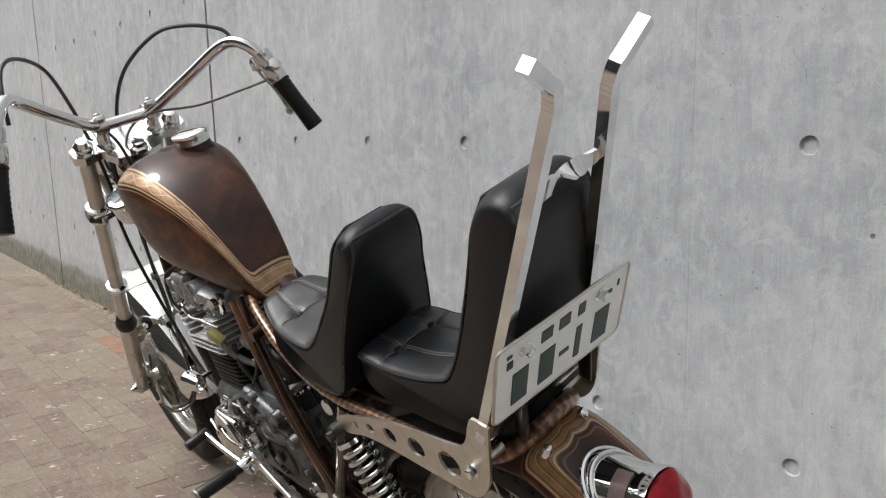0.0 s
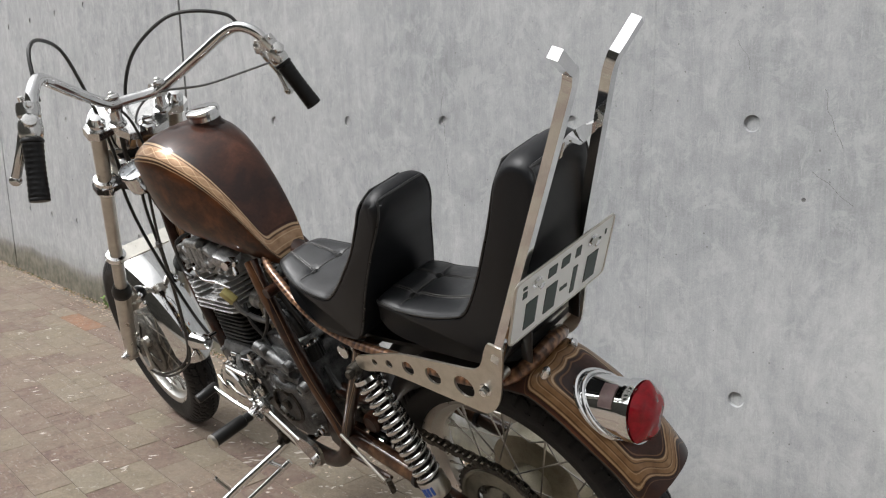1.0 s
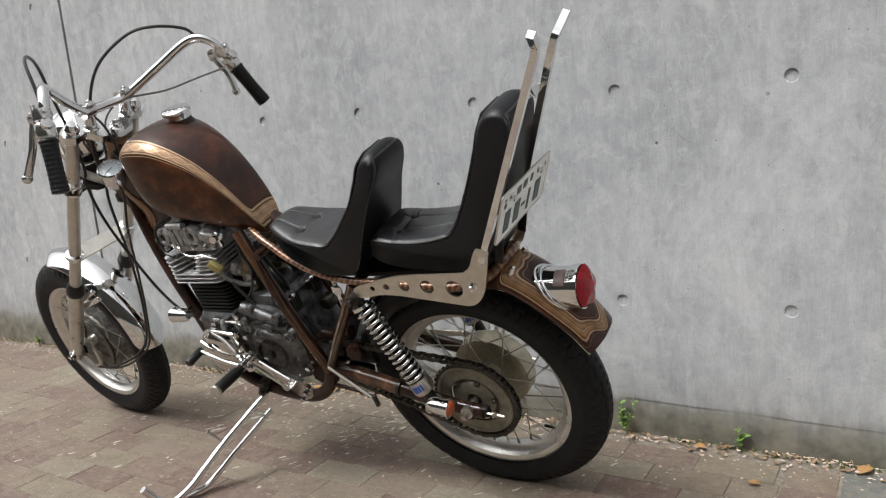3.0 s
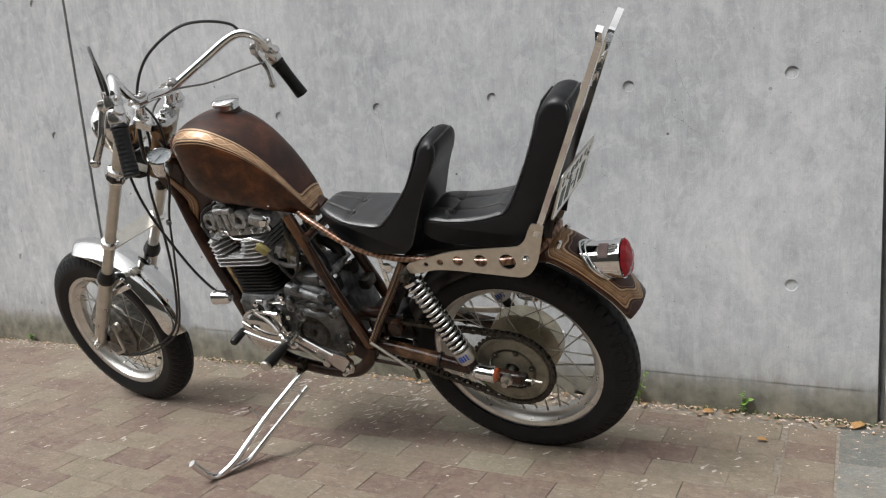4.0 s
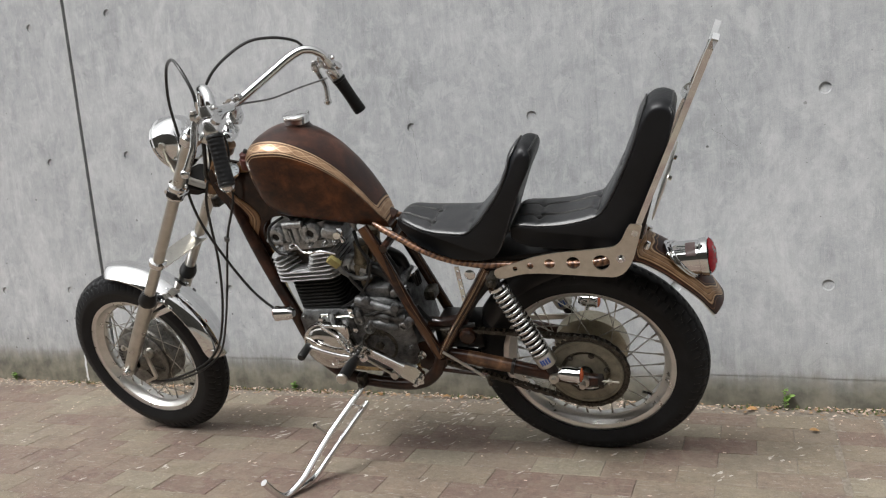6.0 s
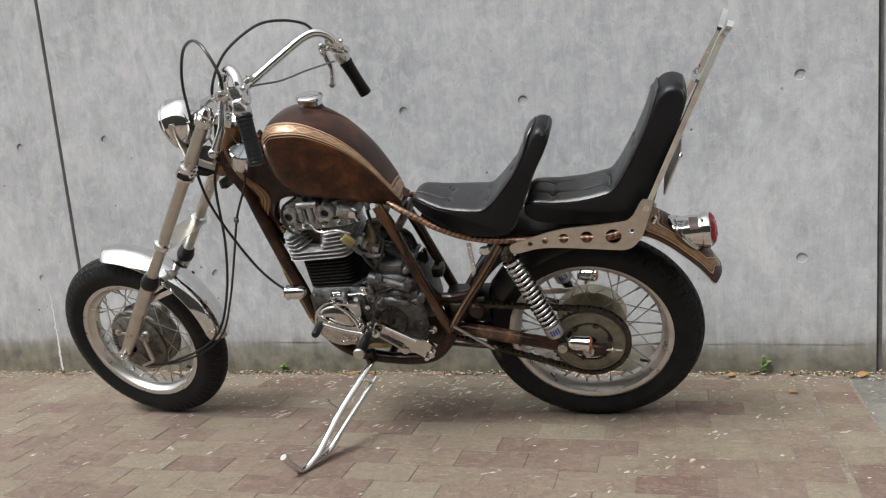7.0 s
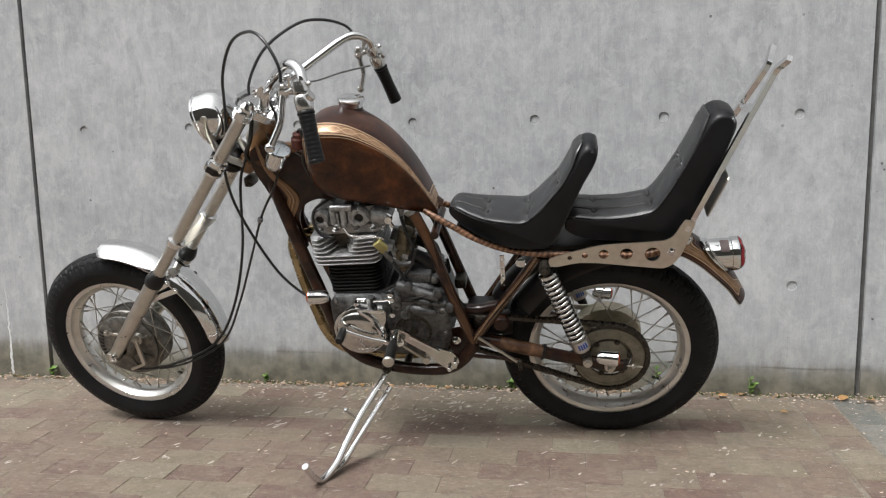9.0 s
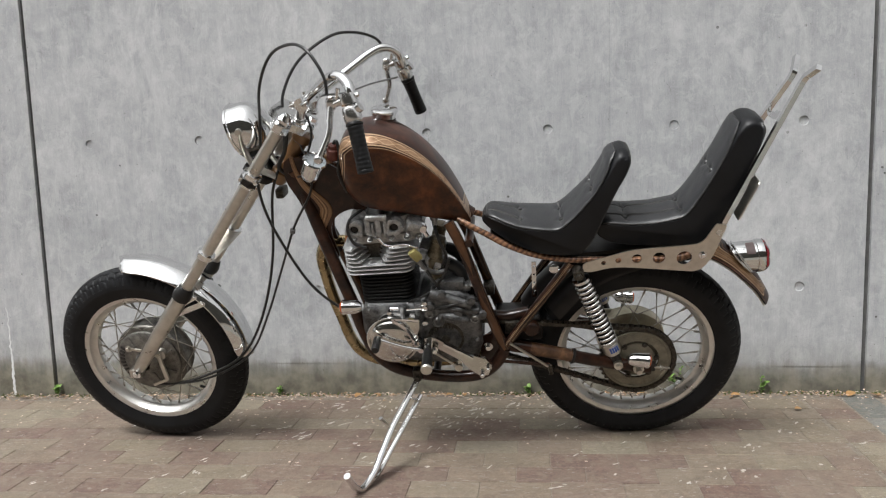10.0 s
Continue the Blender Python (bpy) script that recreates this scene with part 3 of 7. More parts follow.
# ---- wheels ----
def tyre_mesh(c, R, half, rim_k, seg=512):
    """A tyre with grooves cut round and across its tread."""
    bm = bmesh.new()
    prof = []
    n = 96
    rb = 0.239 * rim_k
    for i in range(n + 1):
        a = -1 + 2 * i / n
        side = math.copysign(abs(a) ** 0.8, a)
        ang = side * radians(128)
        vv = half * 1.02 * math.sin(ang) if abs(ang) < radians(90) else math.copysign(half * (1.02 - 0.28 * (abs(ang) - radians(90))), ang)
        rr = R - (R - rb) / 1.6157 * (1 - math.cos(ang))
        prof.append((rr, vv, ang))
    rows = []
    for k in range(seg):
        w = 2 * math.pi * k / seg
        row = []
        for r, v, ang in prof:
            cut = 0.0
            sway = 0.05 * math.sin(w * 46)
            if any(abs(ang - g - sway) < 0.034 for g in (-0.86, -0.44, 0.0, 0.44, 0.86)):
                cut = 0.0045
            elif 0.86 < abs(ang) < 1.32 and (k + (4 if ang > 0 else 0)) % 8 < 2:
                cut = 0.0055
            elif 0.44 < abs(ang) < 0.86 and (k + 2) % 8 == 0:
                cut = 0.004
            rr = r - cut
            row.append(bm.verts.new((c.x + rr * math.cos(w), c.y + v, c.z + rr * math.sin(w))))
        rows.append(row)
    for k in range(seg):
        a, b = rows[k], rows[(k + 1) % seg]
        for j in range(len(a) - 1):
            bm.faces.new((a[j], a[j + 1], b[j + 1], b[j]))
    return bm


RIM_PROFILE = [(0.243, -1.0), (0.2445, -0.9), (0.236, -0.82), (0.229, -0.72), (0.222, -0.4), (0.214, -0.3), (0.211, 0), (0.214, 0.3), (0.222, 0.4),
               (0.229, 0.72), (0.236, 0.82), (0.2445, 0.9), (0.243, 1.0), (0.238, 1.0), (0.2255, 0.86), (0.2175, 0.46), (0.208, 0.3), (0.2055, 0), (0.208, -0.3),
               (0.2175, -0.46), (0.2255, -0.86), (0.238, -1.0)]


def spoke_mesh(flange, hub_r, rim_r, lead):
    """One spoke from the hub's flange to the rim, with its nipple."""
    a = Vector((hub_r * math.cos(lead), flange, hub_r * math.sin(lead)))
    b = Vector((rim_r, flange * 0.12, 0))
    bm = tube([a, b], 0.00165, 6)
    d = (b - a).normalized()
    tube([b - d * 0.018, b], 0.0032, 6, bm)
    me = bpy.data.meshes.new("spoke")
    bm.to_mesh(me)
    bm.free()
    me.materials.append(SPOKE)
    return me


SPOKE = simple("spoke_steel", (0.3, 0.28, 0.25), (0.5, 0.48, 0.43), 60, 0.35, 1.0, 0.1)


def wheel(name, c, R, half, label, m, hub_l, hub_r, rim_k=1.0):
    rim = part(name, lathe([(r * rim_k, h * 0.037) for r, h in RIM_PROFILE], c, (0, 1, 0), 96, closed=True), RIM, bike, label, m=m)
    part("tyre", tyre_mesh(c, R, half, rim_k), RUBBER, rim, "black treaded tyre", m=m)
    meshes = [spoke_mesh(f, r, 0.207 * rim_k, lead) for f, r in ((-0.034, hub_l), (0.034, hub_r)) for lead in (radians(48), radians(-48))]
    for i in range(36):
        me = meshes[(i % 2) * 2 + (i // 2) % 2]
        ob = new("spoke", me)
        ob.parent = rim
        ob.matrix_basis = (m or Matrix()) @ Matrix.Translation(c) @ Matrix.Rotation(-2 * math.pi * (i + 0.3) / 36, 4, "Y")
    part("valve", tube([c + Vector((0.16, 0.0, -0.13)), c + Vector((0.14, -0.012, -0.115))], 0.004, 8), BLACK, rim, m=m)
    return rim


rear_wheel = wheel("rear_wheel", REAR, R_REAR, 0.0525, "spoked alloy rear wheel", None, 0.062, 0.085)
front_wheel = wheel("front_wheel", FRONT, R_FRONT, 0.046, "spoked alloy front wheel", STEER, 0.112, 0.114, 0.955)

# rear hub, drum and sprocket
part("hub", lathe([(0.02, -0.06), (0.04, -0.06), (0.058, -0.05), (0.066, -0.036), (0.066, -0.03), (0.046, -0.024), (0.046, 0.02), (0.096, 0.026),
                   (0.104, 0.03), (0.106, 0.072), (0.1, 0.082), (0.05, 0.088), (0.02, 0.09), (0, 0.09)], REAR, (0, 1, 0), 48), HUB, rear_wheel)


# hub alloy greyed and darkened, with the shade inside the sprocket in its colour
SHADEHUB = simple("shaded_hub", (0.15, 0.14, 0.11), (0.3, 0.28, 0.22), 30, 0.55, 0.7, 0.12, 0.25)


def sprocket(c, y, teeth, r, thick):
    bm = bmesh.new()
    out = []
    for i in range(teeth * 4):
        w = 2 * math.pi * i / (teeth * 4)
        rr = r + (0.0035, 0.0035, -0.003, -0.003)[i % 4]
        out.append((c.x + rr * math.cos(w), c.z + rr * math.sin(w)))
    holes = [ring2(c.x + 0.085 * math.cos(w), c.z + 0.085 * math.sin(w), 0.007, 10) for w in (2 * math.pi * (k + 0.4) / 6 for k in range(6))]
    return plate(out, [ring2(c.x, c.z, 0.066, 32), *holes], y, y + thick, bm)


part("sprocket", sprocket(REAR, -0.072, 40, 0.112, 0.005), GREASE, rear_wheel, "greasy steel rear sprocket", smooth=False)
part("sprocket_carrier", lathe([(0.066, -0.07), (0.068, -0.0735), (0.094, -0.0735), (0.097, -0.076), (0.103, -0.076), (0.104, -0.072)], REAR, (0, 1, 0), 48), SHADEHUB, rear_wheel)
part("hub_face", lathe([(0.02, -0.074), (0.045, -0.072), (0.056, -0.068), (0.058, -0.062), (0.066, -0.06)], REAR, (0, 1, 0), 48), SHADEHUB, rear_wheel)
for k in range(6):
    w = 2 * math.pi * (k + 0.15) / 6
    part("hub_bolt", bolt(REAR + Vector((0.06 * math.cos(w), -0.075, 0.06 * math.sin(w))), (0, -1, 0), 0.006, 0.006), GREASE, rear_wheel)
part("axle", lathe([(0, -0.14), (0.008, -0.14), (0.008, -0.122), (0.016, -0.122), (0.016, -0.108), (0.011, -0.106), (0.011, 0.13), (0.016, 0.13), (0.016, 0.142), (0, 0.142)], REAR, (0, 1, 0), 16), SATIN, rear_wheel)

# front hub with brake drum
GRIMY = simple("grimy_alloy", (0.07, 0.068, 0.062), (0.24, 0.23, 0.21), 50, 0.45, 0.8, 0.12, 0.3)
part("hub", lathe([(0, -0.05), (0.03, -0.05), (0.05, -0.036), (0.105, -0.034), (0.118, -0.03), (0.122, -0.024), (0.116, -0.018), (0.116, 0.018), (0.122, 0.024), (0.12, 0.034), (0.1, 0.042), (0.05, 0.05), (0.0, 0.05)], FRONT, (0, 1, 0), 40), GRIMY, front_wheel, m=STEER)
bm = lathe([(0.018, -0.075), (0.03, -0.07), (0.042, -0.056), (0.08, -0.05), (0.102, -0.047), (0.108, -0.041), (0.106, -0.033), (0.02, -0.033)], FRONT, (0, 1, 0), 48)
for k in range(9):
    w = radians(150 + 8.5 * k)
    part("vent_slot", bar(FRONT + Vector((0.082 * math.cos(w), -0.0505, 0.082 * math.sin(w))), FRONT + Vector((0.1 * math.cos(w), -0.0482, 0.1 * math.sin(w))), 0.003, 0.007, 0.001, up=(0, 1, 0)), BLACKPAINT, front_wheel, m=STEER)
for k in range(5):
    w = radians(-70 + 48 * k)
    part("plate_rib", bar(FRONT + Vector((0.04 * math.cos(w), -0.058, 0.04 * math.sin(w))), FRONT + Vector((0.1 * math.cos(w), -0.049, 0.1 * math.sin(w))), 0.005, 0.008, 0.001), GRIMY, front_wheel, m=STEER)
part("brake_plate", bm, GRIMY, front_wheel, "cast brake plate", m=STEER)
bm = bar(FRONT + Vector((0.05, -0.066, 0.045)), FRONT + Vector((0.07, -0.075, -0.05)), 0.008, 0.014)
bar(FRONT + Vector((0.07, -0.075, -0.05)), FRONT + Vector((0.02, -0.08, -0.07)), 0.006, 0.01, bm=bm)
lathe([(0, 0), (0.02, 0), (0.018, 0.014), (0, 0.015)], FRONT + Vector((0.055, -0.05, 0.035)), (0, -1, 0), 16, bm)
bolt(FRONT + Vector((0.052, -0.068, 0.04)), (0, -1, 0), 0.008, 0.008, bm)
part("brake_arm", bm, SATIN, front_wheel, "steel brake lever arm", m=STEER)
bm = bar(FRONT + Vector((-0.06, -0.054, 0.05)), FRONT + Vector((-0.01, -0.058, 0.045)), 0.006, 0.01)
bolt(FRONT + Vector((-0.055, -0.056, 0.05)), (0, -1, 0), 0.008, 0.008, bm)
part("brake_link", bm, SATIN, front_wheel, "steel brake link", m=STEER)
part("axle", lathe([(0, -0.135), (0.008, -0.135), (0.008, -0.127), (0.013, -0.127), (0.013, -0.118), (0.009, -0.118), (0.009, 0.12), (0.014, 0.12), (0.014, 0.13), (0, 0.13)], FRONT, (0, 1, 0), 12), CHROME, front_wheel, m=STEER)


# ---- chain ----
def chain_links():
    f = Vector((-0.581, -0.0695, 0.447))
    r = REAR + Vector((0, -0.0695, 0))
    rf, rr = 0.036, 0.114
    d = r - f
    base = math.atan2(d.z, d.x)
    off = math.acos((rf - rr) / math.hypot(d.x, d.z))
    pts = []
    for k in range(25):
        w = base - off + (2 * off) * (k / 24)
        pts.append((r.x + rr * math.cos(w), r.z + rr * math.sin(w)))
    for k in range(13):
        w = base + off + (2 * math.pi - 2 * off) * (k / 12)
        pts.append((f.x + rf * math.cos(w), f.z + rf * math.sin(w)))
    pts.append(pts[0])
    seg = [math.dist(a, b) for a, b in zip(pts, pts[1:])]
    cum = np.concatenate([[0], np.cumsum(seg)])
    n = 104
    at = [(float(np.interp(cum[-1] * i / n, cum, [p[0] for p in pts])), float(np.interp(cum[-1] * i / n, cum, [p[1] for p in pts]))) for i in range(n)]
    bm = bmesh.new()
    for i in range(n):
        (x0, z0), (x1, z1) = at[i], at[(i + 1) % n]
        gap = 0.0065 if i % 2 else 0.0085
        for s in (-1, 1):
            bar((x0, f.y + s * gap, z0), (x1, f.y + s * gap, z1), 0.0018, 0.012, 0, bm)
        tube([(x0, f.y - 0.0085, z0), (x0, f.y + 0.0085, z0)], 0.0045, 6, bm)
    return bm


part("chain", chain_links(), GREASE, bike, "greasy steel drive chain", smooth=False)

# ---- fork ----
AX = Vector((-1.57, -0.008, 0.32))


def leg_at(s, y):
    """A point on a fork leg, s metres up from the axle."""
    return AX + RAKE * s + Vector((0, y, 0))


for y in (-0.1, 0.1):
    lower = part("fork_slider", lathe([(0, -0.03), (0.012, -0.03), (0.018, -0.012), (0.02, 0.02), (0.021, 0.06), (0.0225, 0.1), (0.0235, 0.33), (0.022, 0.335)], leg_at(0, y), RAKE, 24), SATIN, bike, "satin alloy fork slider", m=STEER)
    part("axle_clamp", block(tuple(leg_at(-0.018, y) - Vector((0.02, 0.018, 0.016))), tuple(leg_at(-0.018, y) + Vector((0.02, 0.018, 0.016))), 0.006), SATIN, lower, m=STEER)
    part("dust_boot", lathe([(0.02, 0.322), (0.0265, 0.324), (0.0285, 0.333), (0.0285, 0.343), (0.026, 0.352), (0.023, 0.366), (0.0185, 0.372)], leg_at(0, y), RAKE, 24), BLACK, lower, "black rubber dust boot", m=STEER)
    stanchion = part("fork_tube", lathe([(0.0175, 0.34), (0.0175, 1.0), (0.0, 1.0)], leg_at(0, y), RAKE, 24), SATIN, bike, "satin steel fork tube", m=STEER)
    part("clamp_ring", lathe([(0.0178, 0.497), (0.0255, 0.499), (0.027, 0.505), (0.026, 0.516), (0.0178, 0.519)], leg_at(0, y), RAKE, 24), CHROME, stanchion, "chrome clamp ring", m=STEER)
    bm = lathe([(0.0178, 0.775), (0.026, 0.778), (0.026, 0.82), (0.0178, 0.823)], leg_at(0, y), RAKE, 24)
    tube([leg_at(0.79, y) + Vector((0.026, -0.02, 0)), leg_at(0.79, y) + Vector((0.026, 0.02, 0))], 0.006, 8, bm)
    tube([leg_at(0.81, y) + Vector((-0.024, -0.022, -0.004)), leg_at(0.81, y) + Vector((-0.024, 0.022, -0.004))], 0.007, 8, bm)
    part("lower_clamp", bm, CHROME, stanchion, m=STEER)
    part("fork_cap", lathe([(0.0185, 0.985), (0.0205, 0.99), (0.0205, 1.008), (0.017, 1.012), (0.012, 1.022), (0.0, 1.024)], leg_at(0, y), RAKE, 20), CHROME, stanchion, "chrome fork cap", m=STEER)

# yokes: plates across the legs, cut to a waisted outline
SIDE = Vector((0, 1, 0))
AHEAD = SIDE.cross(RAKE).normalized()


def yoke(s, thick, depth, back):
    bm = bmesh.new()
    half = [(0.128, -0.012), (0.128, 0.012), (0.108, 0.026), (0.07, 0.02), (0.05, 0.0 + depth), (0, depth + 0.012)]
    ring = [(a, b) for a, b in half] + [(-a, b) for a, b in half[-2::-1]] + [(-a, -abs(b) * 1.0 - back) for a, b in half[2:5]] + [(a, -abs(b) - back) for a, b in half[4:1:-1]]
    c0 = AX + RAKE * s
    bot = [c0 + SIDE * a - AHEAD * b * -1 for a, b in ring]
    loft([bot, [q + RAKE * thick for q in bot]], bm)
    bmesh.ops.bevel(bm, geom=[e for e in bm.edges if len(e.link_faces) == 2 and e.calc_face_angle(0) > 0.9], offset=0.003, segments=2, affect="EDGES")
    return bm


part("top_yoke", yoke(0.972, 0.022, 0.055, 0.0), SOFTCHROME, bike, "polished top yoke", m=STEER)
part("lower_yoke", yoke(0.786, 0.018, 0.04, 0.0), BLACKPAINT, bike, "black lower yoke", m=STEER)
bm = lathe([(0.0, 0.0), (0.02, 0.0), (0.02, 0.01), (0.014, 0.013), (0.014, 0.024), (0, 0.026)], AX + RAKE * 0.995 - AHEAD * -0.05, RAKE, 6)
part("stem_nut", bm, CHROME, bike, m=STEER)

# flat brace between the legs
bm = bmesh.new()
c0 = leg_at(0.508, 0)
loft([[c0 + Vector((0, y, 0)) + AHEAD * a for y, a in ((-0.1, -0.02), (0.1, -0.02), (0.1, 0.03), (-0.1, 0.03))],
      [c0 + RAKE * 0.005 + Vector((0, y, 0)) + AHEAD * a for y, a in ((-0.1, -0.02), (0.1, -0.02), (0.1, 0.03), (-0.1, 0.03))]], bm)
part("fork_brace", bm, SATIN, bike, "flat polished fork brace", m=STEER, smooth=False)


# ---- front mudguard ----
def fender_skin(c, r0, a0, a1, half, crown, lip, steps=40, across=14, tail=None):
    """A crowned mudguard round c from angle a0 to a1 (degrees, 0 to the rear, 90 up)."""
    loops = []
    for i in range(steps + 1):
        f = i / steps
        w = radians(a0 + (a1 - a0) * f)
        hw = half
        if tail:
            hw = half * min(1, lerp(tail, f))
        rad = Vector((math.cos(w), 0, math.sin(w)))
        loop = []
        for j in range(across + 1):
            s = -1 + 2 * j / across
            drop = crown * (abs(s) ** 2.4) + (lip if abs(s) > 0.99 else 0)
            loop.append(c + rad * (r0 - drop) + Vector((0, hw * s, 0)))
        inner = [q - rad * 0.003 for q in loop]
        loops.append(loop + inner[::-1])
    return loft(loops)


fender = part("front_mudguard", fender_skin(AX, 0.352, 97, 2, 0.062, 0.03, 0.0, tail=[(0, 0.12), (0.012, 0.5), (0.03, 0.75), (0.06, 0.92), (0.1, 1), (0.93, 1), (0.98, 0.85), (1, 0.6)]), CHROME, bike, "chrome front mudguard", m=STEER)
w = radians(48)
for y in (-1, 1):
    b = AX + Vector((math.cos(w) * 0.325, 0.058 * y, math.sin(w) * 0.325))
    for s0, at in ((0.27, b), (0.23, b + Vector((0.022, 0, -0.024)))):
        bm = bar(leg_at(s0, 0.085 * y), at, 0.004, 0.018, 0.001)
        bolt(at + Vector((0, 0.003 * y, 0)), (0, y, 0), 0.005, 0.005, bm)
        part("mudguard_stay", bm, CHROME, fender, m=STEER)

# ---- headlamp ----
HL = Vector((-1.121, -0.006, 1.074))
HD = Vector((-0.94, 0, -0.34)).normalized()
lamp = part("headlamp", lathe([(a * 0.98, b * 0.66) for a, b in [(0, -0.1), (0.022, -0.098), (0.045, -0.088), (0.064, -0.066), (0.075, -0.035), (0.079, 0.0), (0.081, 0.02), (0.084, 0.023), (0.084, 0.033), (0.078, 0.038), (0.074, 0.036)]], HL, HD, 40), CHROME, bike, "chrome bullet headlamp", m=STEER)
LENSGLASS = simple("lamp_glass", (0.5, 0.52, 0.54), (0.6, 0.62, 0.63), 90, 0.12, 0.3)
part("lens", lathe([(0.0725, 0.0245), (0.058, 0.031), (0.03, 0.035), (0, 0.037)], HL, HD, 32), LENSGLASS, lamp, "ribbed clear lamp glass", m=STEER)
bm = bmesh.new()
for y in (-1, 1):
    tube(glide([HL + Vector((0.01, 0.068 * y, 0.01)), HL + Vector((0.012, 0.07 * y, -0.03)), HL + Vector((0.03, 0.06 * y, -0.09)), HL + Vector((0.075, 0.03 * y, -0.13))], 6), 0.014, 10, bm, flat=0.4)
    bolt(HL + Vector((0.008, 0.069 * y, 0.012)), (0, y, 0), 0.01, 0.012, bm)
part("lamp_bracket", bm, SATIN, lamp, "steel lamp bracket", m=STEER)

# ---- handlebar ----
BAR = [(-0.925, 0, 1.155), (-0.921, -0.05, 1.157), (-0.9, -0.088, 1.174), (-0.848, -0.148, 1.214), (-0.795, -0.2, 1.251), (-0.762, -0.224, 1.257), (-0.736, -0.246, 1.238), (-0.73, -0.262, 1.205), (-0.722, -0.281, 1.16), (-0.698, -0.313, 1.062)]
BAR = [(x - 0.038 * y, y, z) for x, y, z in BAR]


def mirrored(pts):
    return [(x, -y, z) for x, y, z in pts]


BARC = -0.018
curve = glide(BAR[:0:-1] + mirrored(BAR), 6)
shift_bar = Matrix.Translation((0, BARC, 0))
handlebar = part("handlebar", tube(curve, 0.0125, 14), CHROME, bike, "chrome buckhorn handlebar", m=BARSTEER @ shift_bar)
for s in (-1, 1):
    a, b = (Vector((x, y * -s, z)) for x, y, z in (BAR[-2], BAR[-1]))
    d = (b - a).normalized()
    ribs = [(0.0186 + 0.0011 * (k % 3 > 0) - 0.0014 * math.sin(math.pi * k / 30), 0.009 + 0.0035 * k) for k in range(31)]
    part("grip", lathe([(0.0128, 0.0), (0.0195, 0.0), (0.0212, 0.003), (0.0212, 0.007)] + ribs + [(0.0195, 0.116), (0.019, 0.1205), (0.012, 0.122), (0, 0.122)], a, d, 24), GRIPRUBBER, handlebar, "black rubber grip", m=BARSTEER @ shift_bar)
    m = BARSTEER @ shift_bar
    # switch block and lever perch
    bm = lathe([(0.0128, -0.036), (0.02, -0.036), (0.022, -0.03), (0.022, -0.008), (0.02, -0.002), (0.0128, -0.002)], a, d, 16)
    lathe([(0, 0), (0.013, 0), (0.013, 0.012), (0, 0.014)], a - d * 0.02 + Vector((0.012, 0, 0.012)), (0.8, 0, 0.6), 12, bm)
    part("switch_block", bm, SOFTCHROME, handlebar, "polished switch block", m=m)
    c = a - d * 0.055
    bm = lathe([(0.0128, -0.012), (0.021, -0.012), (0.022, 0.0), (0.021, 0.012), (0.0128, 0.012)], c, d, 16)
    ahead = Vector((-1, 0, -0.25)).normalized()
    tube(glide([c + ahead * 0.012, c + ahead * 0.028 + d * 0.001, c + ahead * 0.05 + d * 0.004], 4), [0.0125, 0.0125, 0.012, 0.0115, 0.0105, 0.01, 0.01, 0.0105, 0.0105], 14, bm, flat=0.8)
    lathe([(0, -0.012), (0.011, -0.012), (0.0125, -0.008), (0.0125, 0.008), (0.011, 0.012), (0, 0.012)], c + ahead * 0.046, (0, 0, 1), 16, bm)
    tube([c + ahead * 0.03 + Vector((0, 0, 0.008)), c + ahead * 0.024 + Vector((0, 0, 0.032))], 0.0055, 10, bm)
    bolt(c + ahead * 0.045 + Vector((0, 0, 0.012)), (0, 0, 1), 0.008, 0.006, bm)
    bolt(c + Vector((0.018, 0, 0.01)), (1, 0, 0.3), 0.006, 0.008, bm)
    part("lever_perch", bm, SOFTCHROME, handlebar, "polished lever perch", m=m)
    tip = Vector((-0.794, 0.323 * s, 1.083))
    p0 = c + ahead * 0.045
    pts = glide([p0, p0.lerp(tip, 0.22) + ahead * -0.004, p0.lerp(tip, 0.55) + ahead * -0.012, p0.lerp(tip, 0.85) + ahead * -0.006, tip], 8)
    lv = tube(pts, [0.0105 - 0.0015 * math.sin(math.pi * i / (len(pts) - 1)) for i in range(len(pts))], 14, flat=0.85)
    bmesh.ops.create_uvsphere(lv, u_segments=12, v_segments=8, radius=0.0125, matrix=Matrix.Translation(tip))
    part("lever", lv, SOFTCHROME, handlebar, "polished alloy lever", m=m)
for y in (-0.052, 0.06):
    foot = Vector((-0.943, y + BARC, 1.108))
    head_ = Vector((-0.925, y + BARC, 1.157))
    bm = lathe([(0, 0), (0.021, 0), (0.021, 0.004), (0.015, 0.007), (0.017, 0.012), (0.014, 0.016), (0.0135, 0.045), (0, 0.045)], foot, (0.35, 0, 0.93), 18)
    rz = part("riser", bm, SOFTCHROME, bike, "chrome handlebar riser", m=STEER)
    bm = tube([head_ - SIDE * 0.0145, head_ + SIDE * 0.0145], 0.0185, 20)
    block(tuple(head_ + Vector((-0.036, -0.0125, 0.0)), ), tuple(head_ + Vector((0.036, 0.0125, 0.0135))), 0.005, bm, 3)
    for dx in (-0.026, 0.026):
        bolt(head_ + Vector((dx, 0, 0.0135)), (0, 0, 1), 0.006, 0.005, bm)
    bm.transform(Matrix.Translation(head_) @ Matrix.Rotation(radians(-22), 4, "Y") @ Matrix.Translation(-head_))
    part("riser_cap", bm, SOFTCHROME, rz, m=STEER)

